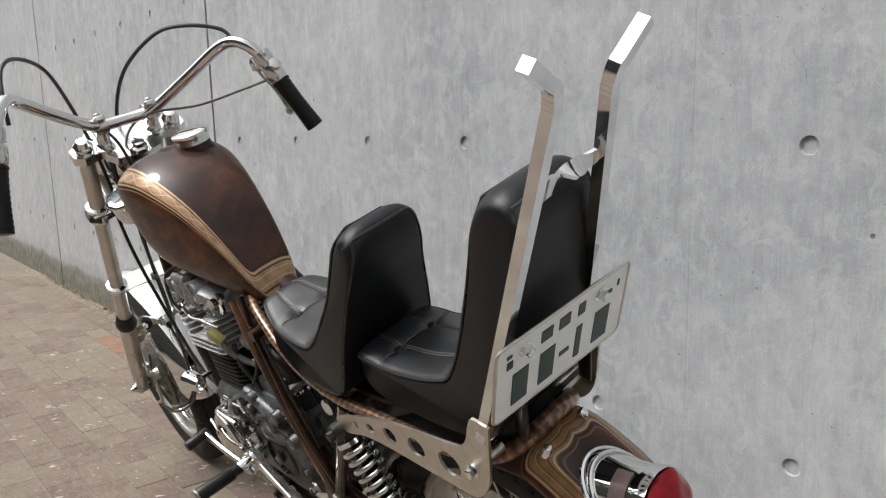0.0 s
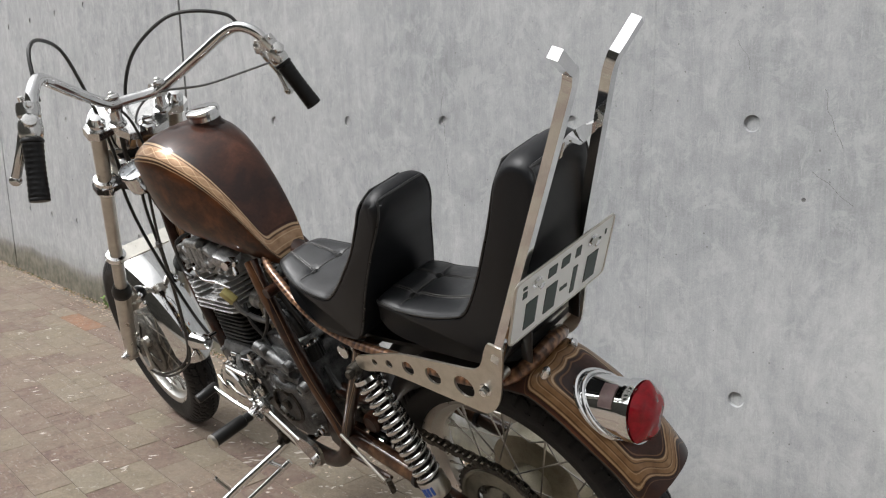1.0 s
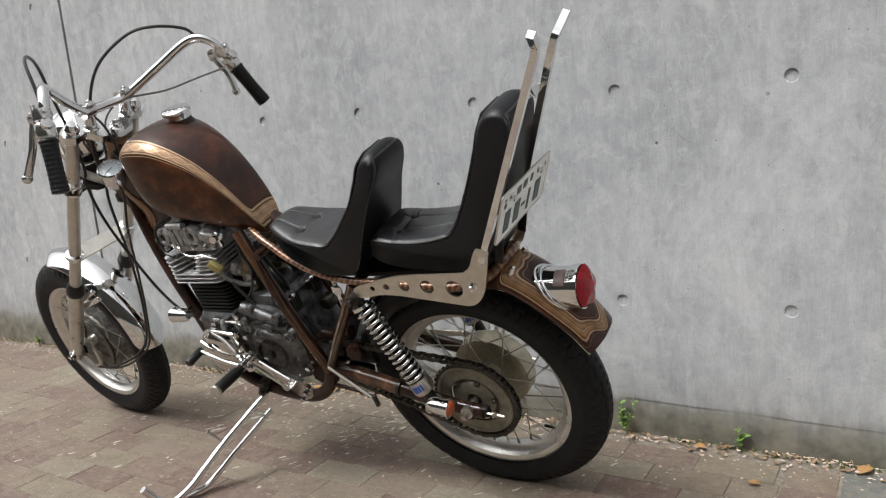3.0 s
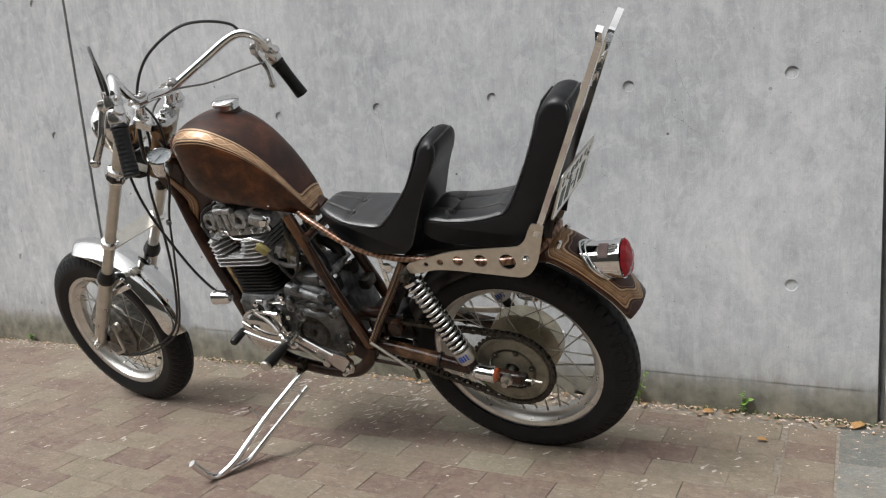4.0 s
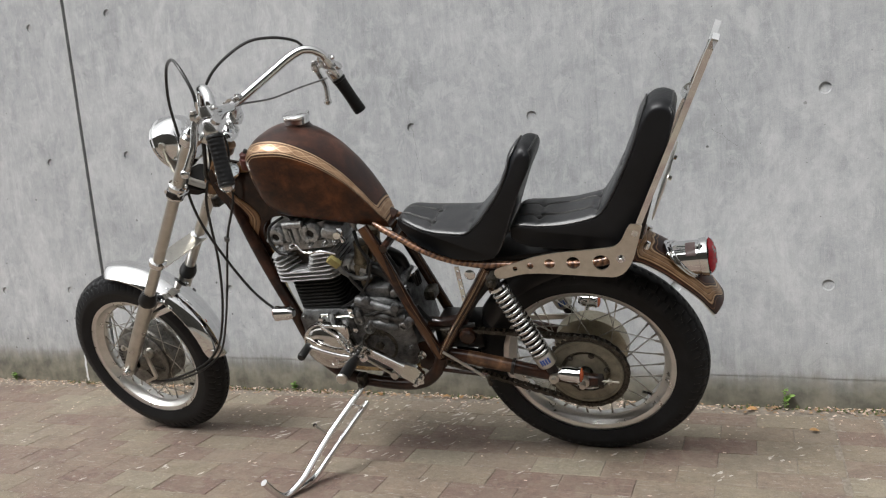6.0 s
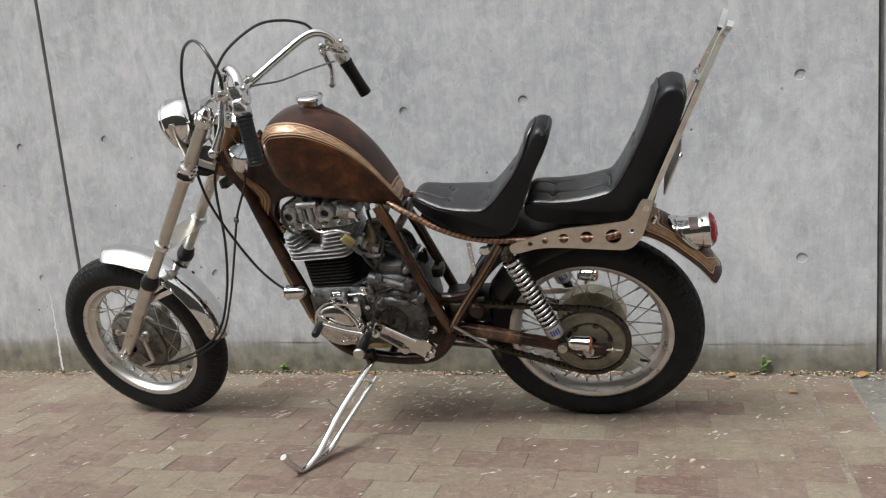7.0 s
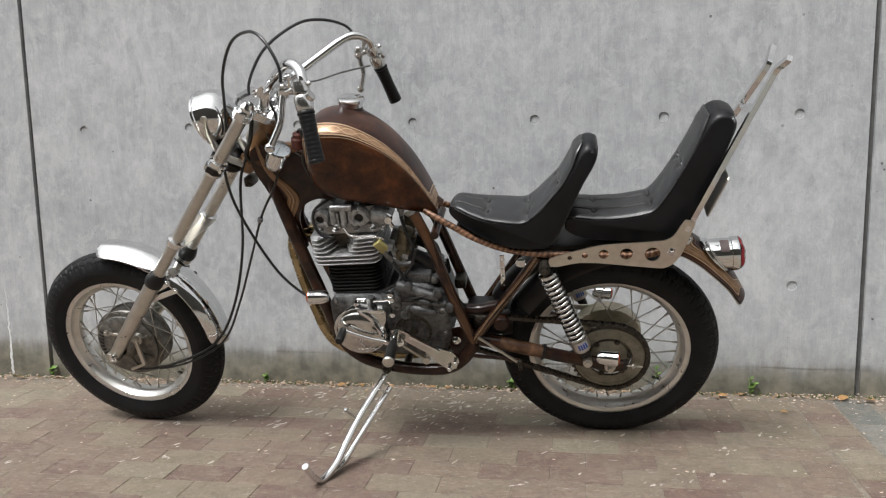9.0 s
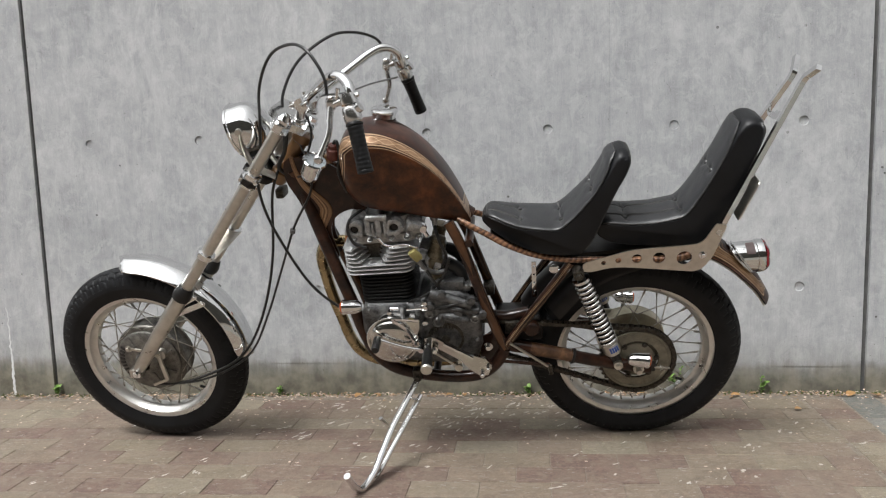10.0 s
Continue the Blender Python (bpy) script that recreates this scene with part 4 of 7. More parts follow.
# ---- speedometer ----
SP = Vector((-0.904, -0.09, 1.003))
SD = Vector((0.45, -0.25, 0.86)).normalized()
speedo = part("speedometer", lathe([(0, -0.062), (0.02, -0.062), (0.027, -0.055), (0.03, -0.04), (0.031, -0.004), (0.034, -0.003), (0.0345, 0.003), (0.031, 0.006), (0.0295, 0.002), (0.0295, -0.001)], SP, SD, 32), CHROME, bike, "small chrome speedometer", m=STEER)
DIAL = simple("dial_face", (0.24, 0.27, 0.29), (0.36, 0.39, 0.41), 40, 0.12, coat=1.0)
part("dial", lathe([(0.0296, 0.0), (0, 0.0006)], SP, SD, 32), DIAL, speedo, "grey dial face behind glass", m=STEER)
q = SD.to_track_quat("Z", "Y").to_matrix().to_4x4()
bm = bmesh.new()
for k in range(11):
    w = radians(-40 + 26 * k)
    own = block((0.021, -0.0006, 0.001), (0.027, 0.0006, 0.0016), 0)
    own.transform(Matrix.Translation(SP) @ q @ Matrix.Rotation(w, 4, "Z"))
    merge(own, bm)
own = block((-0.006, -0.0008, 0.0018), (0.022, 0.0008, 0.0024), 0)
own.transform(Matrix.Translation(SP) @ q @ Matrix.Rotation(radians(215), 4, "Z"))
part("needle", merge(own, bm), BLACK, speedo, m=STEER)
bm = bar(SP - SD * 0.05, SP - SD * 0.05 + Vector((-0.06, 0.05, -0.02)), 0.02, 0.006)
part("speedometer_bracket", bm, BLACKPAINT, speedo, m=STEER)


# ---- frame ----
def both(pts):
    return [pts, [(x, -0.05 - y, z) for x, y, z in pts]]


part("steering_head", lathe([(0, 0.79), (0.024, 0.79), (0.028, 0.8), (0.028, 0.825), (0.023, 0.83), (0.023, 0.935), (0.029, 0.94), (0.029, 0.965), (0, 0.965)], AX - AHEAD * -0.05, RAKE, 24), FLAME, bike, "gold and brown painted steering head")
part("backbone", tube(glide([(-1.0, 0, 0.985), (-0.9, 0, 0.96), (-0.75, 0, 0.93), (-0.6, 0, 0.86), (-0.5, 0, 0.79)], 6), 0.028, 16), FRAMEBROWN, bike, "brown painted backbone tube")
for pts in both([(-0.995, -0.012, 0.965), (-0.975, -0.03, 0.9), (-0.937, -0.058, 0.79), (-0.897, -0.077, 0.67), (-0.86, -0.086, 0.55), (-0.834, -0.091, 0.45), (-0.8, -0.096, 0.37), (-0.74, -0.1, 0.32), (-0.64, -0.105, 0.298), (-0.54, -0.11, 0.295),
                 (-0.475, -0.112, 0.31), (-0.43, -0.11, 0.35), (-0.406, -0.108, 0.4)]):
    part("down_tube", tube(glide(pts, 5), 0.0185 if pts[3][1] < 0 else 0.0165, 16), FRAMEBROWN if pts[3][1] < 0 else FRAMEGOLD, bike, "brown painted down tube")
for pts in both([(-0.557, -0.085, 0.812), (-0.518, -0.1, 0.73), (-0.465, -0.108, 0.57), (-0.408, -0.11, 0.4)]):
    part("seat_tube", tube(glide(pts, 8), 0.0155, 16), FRAMEGOLD, bike, "brown painted seat tube with gold pinstripes")
for pts in both([(-0.408, -0.11, 0.4), (-0.33, -0.113, 0.52), (-0.215, -0.118, 0.695)]):
    part("rear_strut", tube(glide(pts, 8), 0.013, 16), FRAMELINE, bike, "brown painted strut with gold pinstripes")
rail = [(-0.53, -0.065, 0.812), (-0.5, -0.08, 0.799), (-0.45, -0.094, 0.776), (-0.395, -0.105, 0.748), (-0.32, -0.115, 0.721), (-0.235, -0.12, 0.706), (-0.165, -0.12, 0.703), (-0.06, -0.117, 0.698), (0.06, -0.112, 0.698), (0.125, -0.1, 0.712), (0.157, -0.08, 0.731), (0.174, -0.033, 0.749)]
loop = rail + [(x, -0.066 - y, z) for x, y, z in rail[-2::-1]]
part("seat_rail", tube(glide(loop, 8), [lerp([(0, 0.0085), (48, 0.0095), (70, 0.0118), (115, 0.0118), (130, 0.0095), (177, 0.0085)], i) for i in range(len(glide(loop, 8)))], 18), SNAKE, bike, "gold and brown twisted-pattern seat rail")
bm = tube([(-0.408, -0.11, 0.4), (-0.408, 0.11, 0.4)], 0.02, 16)
part("pivot_tube", bm, FRAMEBROWN, bike)
for x, z in ((-0.5, 0.755), (-0.215, 0.69), (-0.62, 0.298)):
    part("cross_tube", tube([(x, -0.11, z), (x, 0.06, z)], 0.012, 12), FRAMEBROWN, bike)
for y in (-0.045, -0.004):
    bm = plate([(q.x, q.y) for q in glide([(-1.0, 1.0, 0), (-0.89, 0.985, 0), (-0.8, 0.9, 0), (-0.792, 0.842, 0), (-0.835, 0.842, 0), (-0.866, 0.832, 0), (-0.89, 0.812, 0), (-0.902, 0.785, 0), (-0.902, 0.75, 0), (-0.89, 0.69, 0), (-0.925, 0.69, 0), (-0.952, 0.78, 0), (-0.985, 0.87, 0), (-1.015, 0.94, 0)], 4, closed=True)], [], y - 0.004, y + 0.004)
    gus = part("neck_gusset", bm, FRAMEBROWN, bike, "dark brown neck gusset edged in gold", smooth=False)
    k = 1 if y > -0.02 else -1
    part("gold_edge", tube(glide([(x, y + 0.006 * k, z) for x, z in ((-0.99, 1.01), (-0.984, 0.97), (-0.97, 0.93), (-0.948, 0.9), (-0.924, 0.873), (-0.91, 0.843), (-0.925, 0.802), (-0.938, 0.766), (-0.942, 0.715))], 5), [lerp([(0, 0.005), (10, 0.008), (16, 0.011), (22, 0.016), (26, 0.018), (32, 0.013), (40, 0.003)], i) for i in range(41)], 24, flat=0.25, up=(1, 0, 0)), FLAME, gus, "gold flamed edge")
bm = plate([(-0.475, 0.44), (-0.42, 0.455), (-0.385, 0.41), (-0.4, 0.36), (-0.44, 0.335), (-0.48, 0.36)], [ring2(-0.408, 0.4, 0.014)], -0.108, -0.1)
part("pivot_plate", bm, FRAMEBROWN, bike, smooth=False)

# ---- exhaust header: out of the head, forward and down before the frame, then under the engine ----
HEATED = simple("heat_tinted_steel", (0.2, 0.14, 0.065), (0.46, 0.37, 0.22), 14, 0.26, 1.0, 0.08)
header = part("exhaust_header", tube(glide([(-0.83, 0.0, 0.715), (-0.9, 0.004, 0.715), (-0.945, 0.012, 0.698), (-0.964, 0.022, 0.652), (-0.963, 0.03, 0.597), (-0.951, 0.03, 0.515), (-0.93, 0.03, 0.43), (-0.911, 0.03, 0.353), (-0.884, 0.03, 0.3), (-0.838, 0.035, 0.262), (-0.77, 0.04, 0.245), (-0.62, 0.05, 0.24), (-0.45, 0.07, 0.255)], 6), 0.018, 18), HEATED, bike, "heat-tinted golden exhaust header pipe")
part("flange", lathe([(0.018, 0), (0.027, 0.001), (0.028, 0.008), (0.019, 0.011)], (-0.865, 0.001, 0.716), (-1, 0, 0), 24), simple("copper_gasket", (0.3, 0.12, 0.05), (0.45, 0.2, 0.09), 60, 0.35, 0.9), header, "copper coloured flange ring")

# ---- swinging arm ----
# lighter brown for the sleeves: the arm's lit top is put into the colour
ARMLIT = marble_paint("arm_highlight_paint", (0.045, 0.022, 0.013), (0.2, 0.105, 0.055), 24)
for y in (-0.1, 0.1):
    arm = part("swing_arm", tube(glide([(-0.4, y, 0.405), (-0.3, y, 0.385), (-0.15, y, 0.35), (-0.04, y, 0.328), (0.03, y, 0.32)], 5), 0.017, 12, flat=1.15), FRAMEBROWN, bike, "brown painted swinging arm")
    part("arm_sleeve", tube([(-0.33, y, 0.392), (-0.25, y, 0.3735), (-0.2, y, 0.362)], [0.019, 0.019, 0.0185], 16, flat=1.1), ARMLIT, arm, "brown sleeve lightened for the tan highlight along the arm")
    part("arm_band", tube([(-0.206, y, 0.3633), (-0.198, y, 0.3613)], 0.0225, 16, flat=1.1), BLACKPAINT, arm, "dark cable band")
    part("axle_block", block((-0.03, y - 0.011, 0.309), (0.045, y + 0.011, 0.339), 0.006), BLACKPAINT, arm)
    w = -0.02 if y < 0 else 0.02
    bm = tube([(0.03, y + w * 0.4, 0.326), (0.086, y + w * 0.4, 0.322)], 0.003, 8)
    bolt(Vector((0.058, y + w * 0.4, 0.3238)), (1, 0, 0), 0.006, 0.008, bm)
    part("chain_adjuster", bm, SATIN, arm)


# ---- shock absorbers ----
SPRING = simple("spring_chrome", (0.55, 0.55, 0.54), (0.68, 0.68, 0.67), 30, 0.24, 1.0, 0.06)


def shock(y):
    a, b = Vector((-0.197, y, 0.675)), Vector((-0.075, y, 0.372))
    d = (b - a).normalized()
    L = (b - a).length
    root = part("shock_absorber", lathe([(0, -0.012), (0.013, -0.012), (0.015, 0.01), (0.011, 0.02), (0.011, L * 0.5), (0.017, L * 0.52), (0.019, L - 0.05), (0.015, L - 0.03), (0.013, L + 0.012), (0, L + 0.012)], a, d, 20), BLACKPAINT, bike, "shock absorber with chrome spring")
    turns, n = 14, 280
    u = SIDE - d * SIDE.dot(d)
    u.normalize()
    v = d.cross(u)
    s0, s1 = 0.035, L - 0.075
    pts = [a + d * (s0 + (s1 - s0) * i / n) + 0.0225 * (math.cos(2 * math.pi * turns * i / n) * u + math.sin(2 * math.pi * turns * i / n) * v) for i in range(n + 1)]
    part("spring", tube(pts, 0.0047, 10), SPRING, root, "chrome coil spring")
    part("spring_seat", lathe([(0.01, 0.018), (0.026, 0.02), (0.027, 0.028), (0.012, 0.034)], a, d, 24), CHROME, root)
    part("collar", lathe([(0.02, L - 0.078), (0.027, L - 0.076), (0.027, L - 0.045), (0.024, L - 0.038), (0.015, L - 0.036)], a, d, 24), SATIN, root, "silver collar with blue marks")
    bm = bmesh.new()
    for k in range(4):
        turn = radians(-5 + 16 * k)
        out = (-SIDE * math.cos(turn) + Vector((1, 0, 0)) * math.sin(turn))
        out = (out - d * out.dot(d)).normalized()
        m = Matrix((out, d.cross(out), d)).transposed().to_4x4()
        m.translation = a + d * (L - 0.06)
        own = block((0.0262, -0.0026, -0.008), (0.0278, 0.0026, 0.009), 0)
        own.transform(m)
        merge(own, bm)
    part("mark", bm, BLUEINK, root, "blue printed marks", smooth=False)
    s = -1 if y < 0 else 1
    for q, r in ((a, 0.015), (b, 0.013)):
        bm = tube([q + SIDE * s * -0.018, q + SIDE * s * 0.022], r, 14)
        bolt(q + SIDE * s * 0.022, (0, s, 0), 0.009, 0.01, bm)
        part("shock_mount", bm, SATIN if q is b else GREASE, root)


shock(-0.142)
shock(0.142)


# ---- fuel tank ----
T_TOP = [(-0.845, 1.026), (-0.841, 1.052), (-0.828, 1.073), (-0.805, 1.086), (-0.77, 1.092), (-0.72, 1.085), (-0.67, 1.061), (-0.62, 1.023), (-0.57, 0.965), (-0.53, 0.896), (-0.507, 0.842), (-0.495, 0.806)]
T_BOT = [(-0.845, 0.955), (-0.84, 0.925), (-0.828, 0.9), (-0.81, 0.878), (-0.785, 0.862), (-0.74, 0.85), (-0.69, 0.84), (-0.61, 0.818), (-0.545, 0.801), (-0.52, 0.794), (-0.495, 0.788)]
T_HALF = [(-0.845, 0.06), (-0.841, 0.08), (-0.828, 0.097), (-0.805, 0.109), (-0.76, 0.115), (-0.7, 0.109), (-0.64, 0.095), (-0.58, 0.077), (-0.54, 0.063), (-0.512, 0.05), (-0.495, 0.034)]


def smooth_table(tab, n=10):
    return [(q.x, q.y) for q in glide([(a, b, 0) for a, b in tab], n)]


T_TOP, T_BOT, T_HALF = smooth_table(T_TOP), smooth_table(T_BOT), smooth_table(T_HALF)


def tank_point(x, a):
    """A point of the tank's skin: a is 0 at the top, pi at the bottom, positive to the near side. Broad flat shoulders, flanks drawn in below."""
    zt, zb, h = lerp(T_TOP, x), lerp(T_BOT, x), lerp(T_HALF, x)
    zc = zb + (zt - zb) * 0.76
    c, s = math.cos(a), math.sin(a)
    if abs(a) <= math.pi / 2:
        y, z = h * abs(s) ** 0.82, zc + (zt - zc) * abs(c) ** 0.85
    else:
        z = zc - (zc - zb) * abs(c) ** 0.5
        y = h * abs(s) ** 0.3 * (1 - 0.12 * ((zc - z) / max(zc - zb, 1e-4)) ** 1.8)
    return Vector((x, -0.018 - math.copysign(y, s), z))


def soft_max(a, b, k):
    h = max(k - abs(a - b), 0) / k
    return max(a, b) + h * h * k / 4


def tank_mesh():
    """The skin; its UV holds the length along and the place across the gold band."""
    bm = bmesh.new()
    uvl = bm.loops.layers.uv.new("UVMap")
    k, n = 84, 120
    x0, x1 = -0.845, -0.495
    xs = [x0 + (x1 - x0) * (0.5 - 0.5 * math.cos(math.pi * i / k)) for i in range(k + 1)]
    ang = [2 * math.pi * j / n - (2 * math.pi if j > n / 2 else 0) for j in range(n)]
    rows = [[bm.verts.new(tank_point(x, a)) for a in ang] for x in xs]
    run = [0.0]
    for i in range(k):
        run.append(run[-1] + (rows[i][12].co - rows[i + 1][12].co).length)
    across = []
    for x in xs:
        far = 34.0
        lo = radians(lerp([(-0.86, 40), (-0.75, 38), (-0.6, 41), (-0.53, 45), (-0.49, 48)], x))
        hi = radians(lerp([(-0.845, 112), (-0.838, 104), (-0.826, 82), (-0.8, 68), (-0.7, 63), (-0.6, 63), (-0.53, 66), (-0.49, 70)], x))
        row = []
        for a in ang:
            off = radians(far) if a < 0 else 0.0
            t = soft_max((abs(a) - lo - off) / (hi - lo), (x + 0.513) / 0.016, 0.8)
            row.append(t)
        across.append(row)
    for i in range(k):
        for j in range(n):
            jn = (j + 1) % n
            f = bm.faces.new((rows[i][j], rows[i][jn], rows[i + 1][jn], rows[i + 1][j]))
            for lp, a, b in zip(f.loops, (i, i, i + 1, i + 1), (j, jn, jn, j)):
                lp[uvl].uv = (run[a], across[a][b])
    for row, t in ((rows[0][::-1], 2.0), (rows[-1], 1.5)):
        f = bm.faces.new(row)
        for lp in f.loops:
            lp[uvl].uv = (0, t)
    return bm


coil = part("ignition_coil", lathe([(0, 0), (0.016, 0), (0.018, 0.004), (0.018, 0.03), (0.014, 0.034), (0.014, 0.044), (0.009, 0.048), (0, 0.048)], (-0.868, -0.06, 1.0), (0.15, -0.1, 1), 20), REDLEADS, bike, "dark red ignition coil by the steering head")
part("coil_bracket", block((-0.915, -0.062, 0.985), (-0.872, -0.03, 1.012), 0.008), FLAME, coil, "copper painted bracket")
part("coil_lead", tube(glide([(-0.862, -0.064, 1.045), (-0.85, -0.07, 1.055), (-0.845, -0.075, 1.02), (-0.855, -0.07, 0.96), (-0.84, -0.06, 0.9)], 6), 0.0045, 8), CABLE, coil)
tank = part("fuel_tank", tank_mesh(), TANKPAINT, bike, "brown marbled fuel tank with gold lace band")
CAPC = Vector((-0.731, 0.034, 1.078))
CAPN = Vector((0.08, -0.03, 1)).normalized()
part("filler_neck", lathe([(0.046, -0.03), (0.038, -0.008), (0.033, 0.0), (0.0315, 0.017), (0, 0.017)], CAPC, CAPN, 28), PLUM, tank)
part("fuel_cap", lathe([(0.031, 0.008), (0.0335, 0.009), (0.034, 0.018), (0.0345, 0.0205), (0.037, 0.0215), (0.0385, 0.026), (0.0375, 0.0315), (0.032, 0.0345), (0.016, 0.036), (0, 0.0365)], CAPC, CAPN, 36), CHROME, tank, "polished chrome fuel cap")
part("tank_tap", lathe([(0, 0), (0.012, 0), (0.012, 0.02), (0.007, 0.024), (0.007, 0.04), (0, 0.04)], (-0.6, -0.05, 0.825), (0, 0, -1), 12), ALLOY, tank)


# ---- seats ----
def offset_loop(loop, d):
    """Shrinks a closed x-z loop by d."""
    n, out = len(loop), []
    area = sum(loop[i][0] * loop[(i + 1) % n][1] - loop[(i + 1) % n][0] * loop[i][1] for i in range(n))
    sgn = 1 if area > 0 else -1
    for i in range(n):
        (ax, az), (bx, bz) = loop[i - 1], loop[(i + 1) % n]
        tx, tz = bx - ax, bz - az
        k = math.hypot(tx, tz) or 1
        out.append((loop[i][0] - sgn * tz / k * d, loop[i][1] + sgn * tx / k * d))
    return out


def seat_shell(profile, half, arch, n=5):
    """A padded body: a closed side outline with its half width at each point. arch is how far, in metres, the edge is rolled over, down and across."""
    p3 = glide([(x, h, z) for (x, z), h in zip(profile, half)], n, closed=True)
    roll = [q.x for q in glide([(r, 0, 0) for r in arch], n, closed=True)]
    base, hs = [(q.x, q.z) for q in p3], [q.y for q in p3]
    loops = []
    steps = [90 * k / 6 for k in range(7)]
    for side in (-1, 1):
        ring = []
        for deg in steps:
            c, sn = math.cos(radians(deg)), math.sin(radians(deg))
            row = []
            for i, (x, z) in enumerate(base):
                (ax, az), (bx, bz) = base[i - 1], base[(i + 1) % len(base)]
                k = math.hypot(bx - ax, bz - az) or 1
                d = roll[i] * 0.5 * (1 - c)
                row.append((x + (bz - az) / k * d, side * (hs[i] - roll[i] * (1 - sn)), z - (bx - ax) / k * d))
            ring.append(row)
        # deg 90 is the flat side, deg 0 the crown
        loops += ring[::-1] if side < 0 else ring
    return loft(loops), loops, len(base)


def pad_mesh(line, half, rise, folds, buttons, run, na=96, nc=40):
    """The cushion on a seat: a strip along a line of (x, z) with folds across it and drawn-in buttons."""
    p = glide([(x, h, z) for (x, z), h in zip(line, half)], 12)
    cum = [0.0]
    for a, b in zip(p, p[1:]):
        cum.append(cum[-1] + math.hypot(b.x - a.x, b.z - a.z))
    L = cum[-1]
    def at(s):
        return Vector([float(np.interp(s, cum, [q[k] for q in p])) for k in range(3)])
    grid, spots = [], []
    for i in range(na + 1):
        s = L * i / na
        c = at(s)
        t = at(min(L, s + 0.01)) - at(max(0, s - 0.01))
        nrm = Vector((-t.z, 0, t.x)).normalized()
        if nrm.z < 0 and nrm.x > 0:
            nrm = -nrm
        ends = min(1, s / 0.03, (L - s) / 0.03)
        row = []
        for j in range(nc + 1):
            f = -1 + 2 * j / nc
            y = f * c.y
            hgt = rise * math.sqrt(max(ends, 0)) * (1 - abs(f) ** 6) ** 0.5 * (0.75 + 0.25 * (1 - f * f))
            for fs, amp in folds:
                hgt -= amp * math.exp(-((s / L - fs) * L / 0.008) ** 2) * (1 - f ** 4)
            for bs, bf in buttons:
                dd = math.hypot((s / L - bs) * L, (f - bf) * c.y)
                hgt -= 0.0065 * math.exp(-(dd / 0.011) ** 2)
            hgt += 0.0011 * noise.noise((c.x * 26, y * 26, c.z * 26))
            for gf in (-0.42, 0.42):
                hgt -= 0.0012 * math.exp(-((f - gf) * c.y / 0.003) ** 2) * ends * (1 if s / L < run else 0)
            row.append(Vector((c.x, y, c.z)) + nrm * hgt)
        grid.append(row)
    bm = loft(grid, closed=False)
    for bs, bf in buttons:
        i, j = round(bs * na), round((bf + 1) / 2 * nc)
        spots.append((grid[i][j], (grid[i][j + 1] - grid[i][j]).cross(grid[i + 1][j] - grid[i][j]).normalized()))
    edge = [r[0] for r in grid] + grid[-1][1:-1] + [r[-1] for r in grid[::-1]] + grid[0][-2:0:-1]
    seams = [[r[round((gf + 1) / 2 * nc) + k] + Vector((0, 0, 0.0006)) for r in grid[2:round(run * na)]] for gf in (-0.42, 0.42) for k in (0, 1)]
    seams += [[q + Vector((0, 0, 0.0006)) for q in grid[round(fs * na)][3:-3]] for fs, _ in folds]
    return bm, spots, edge, seams


def seat(name, label, mid, outline, line, folds, buttons, run, rear):
    """outline: rows of x, z, half width and edge roll, from the nose over the top to the back and round below; rear: the two outline rows between which the back is piped."""
    at_mid = Matrix.Translation((0, mid, 0))
    bm, loops, n = seat_shell([(x, z) for x, z, _, _ in outline], [h for _, _, h, _ in outline], [r for _, _, _, r in outline])
    body = part(name, bm, VINYL, bike, label, m=at_mid)
    bm, spots, edge, seams = pad_mesh([(x, z) for x, z, _ in line], [h for _, _, h in line], 0.009, folds, buttons, run)
    part("cushion", bm, PADSKY, body, "stitched black vinyl cushion", m=at_mid)
    part("piping", tube(edge, 0.0022, 6, closed=True), PIPING, body, "black piping", m=at_mid)
    top, low = rear[0] * 5, rear[1] * 5
    back = [loops[3][i] for i in range(low, top, -1)] + [loops[k][top] for k in range(3, 11)] + [loops[10][i] for i in range(top + 1, low + 1)]
    part("piping", tube(back, 0.0021, 6), PIPING, body, "black piping", m=at_mid)
    for line_ in seams:
        part("seam", tube(line_, 0.0009, 5), STITCH, body, m=at_mid)
    for at, nrm in spots:
        if nrm.z < 0:
            nrm = -nrm
        part("button", lathe([(0, -0.002), (0.0075, -0.002), (0.0085, 0.002), (0.0065, 0.006), (0, 0.0075)], at, nrm, 14), PIPING, body, "covered button", m=at_mid)
    return body


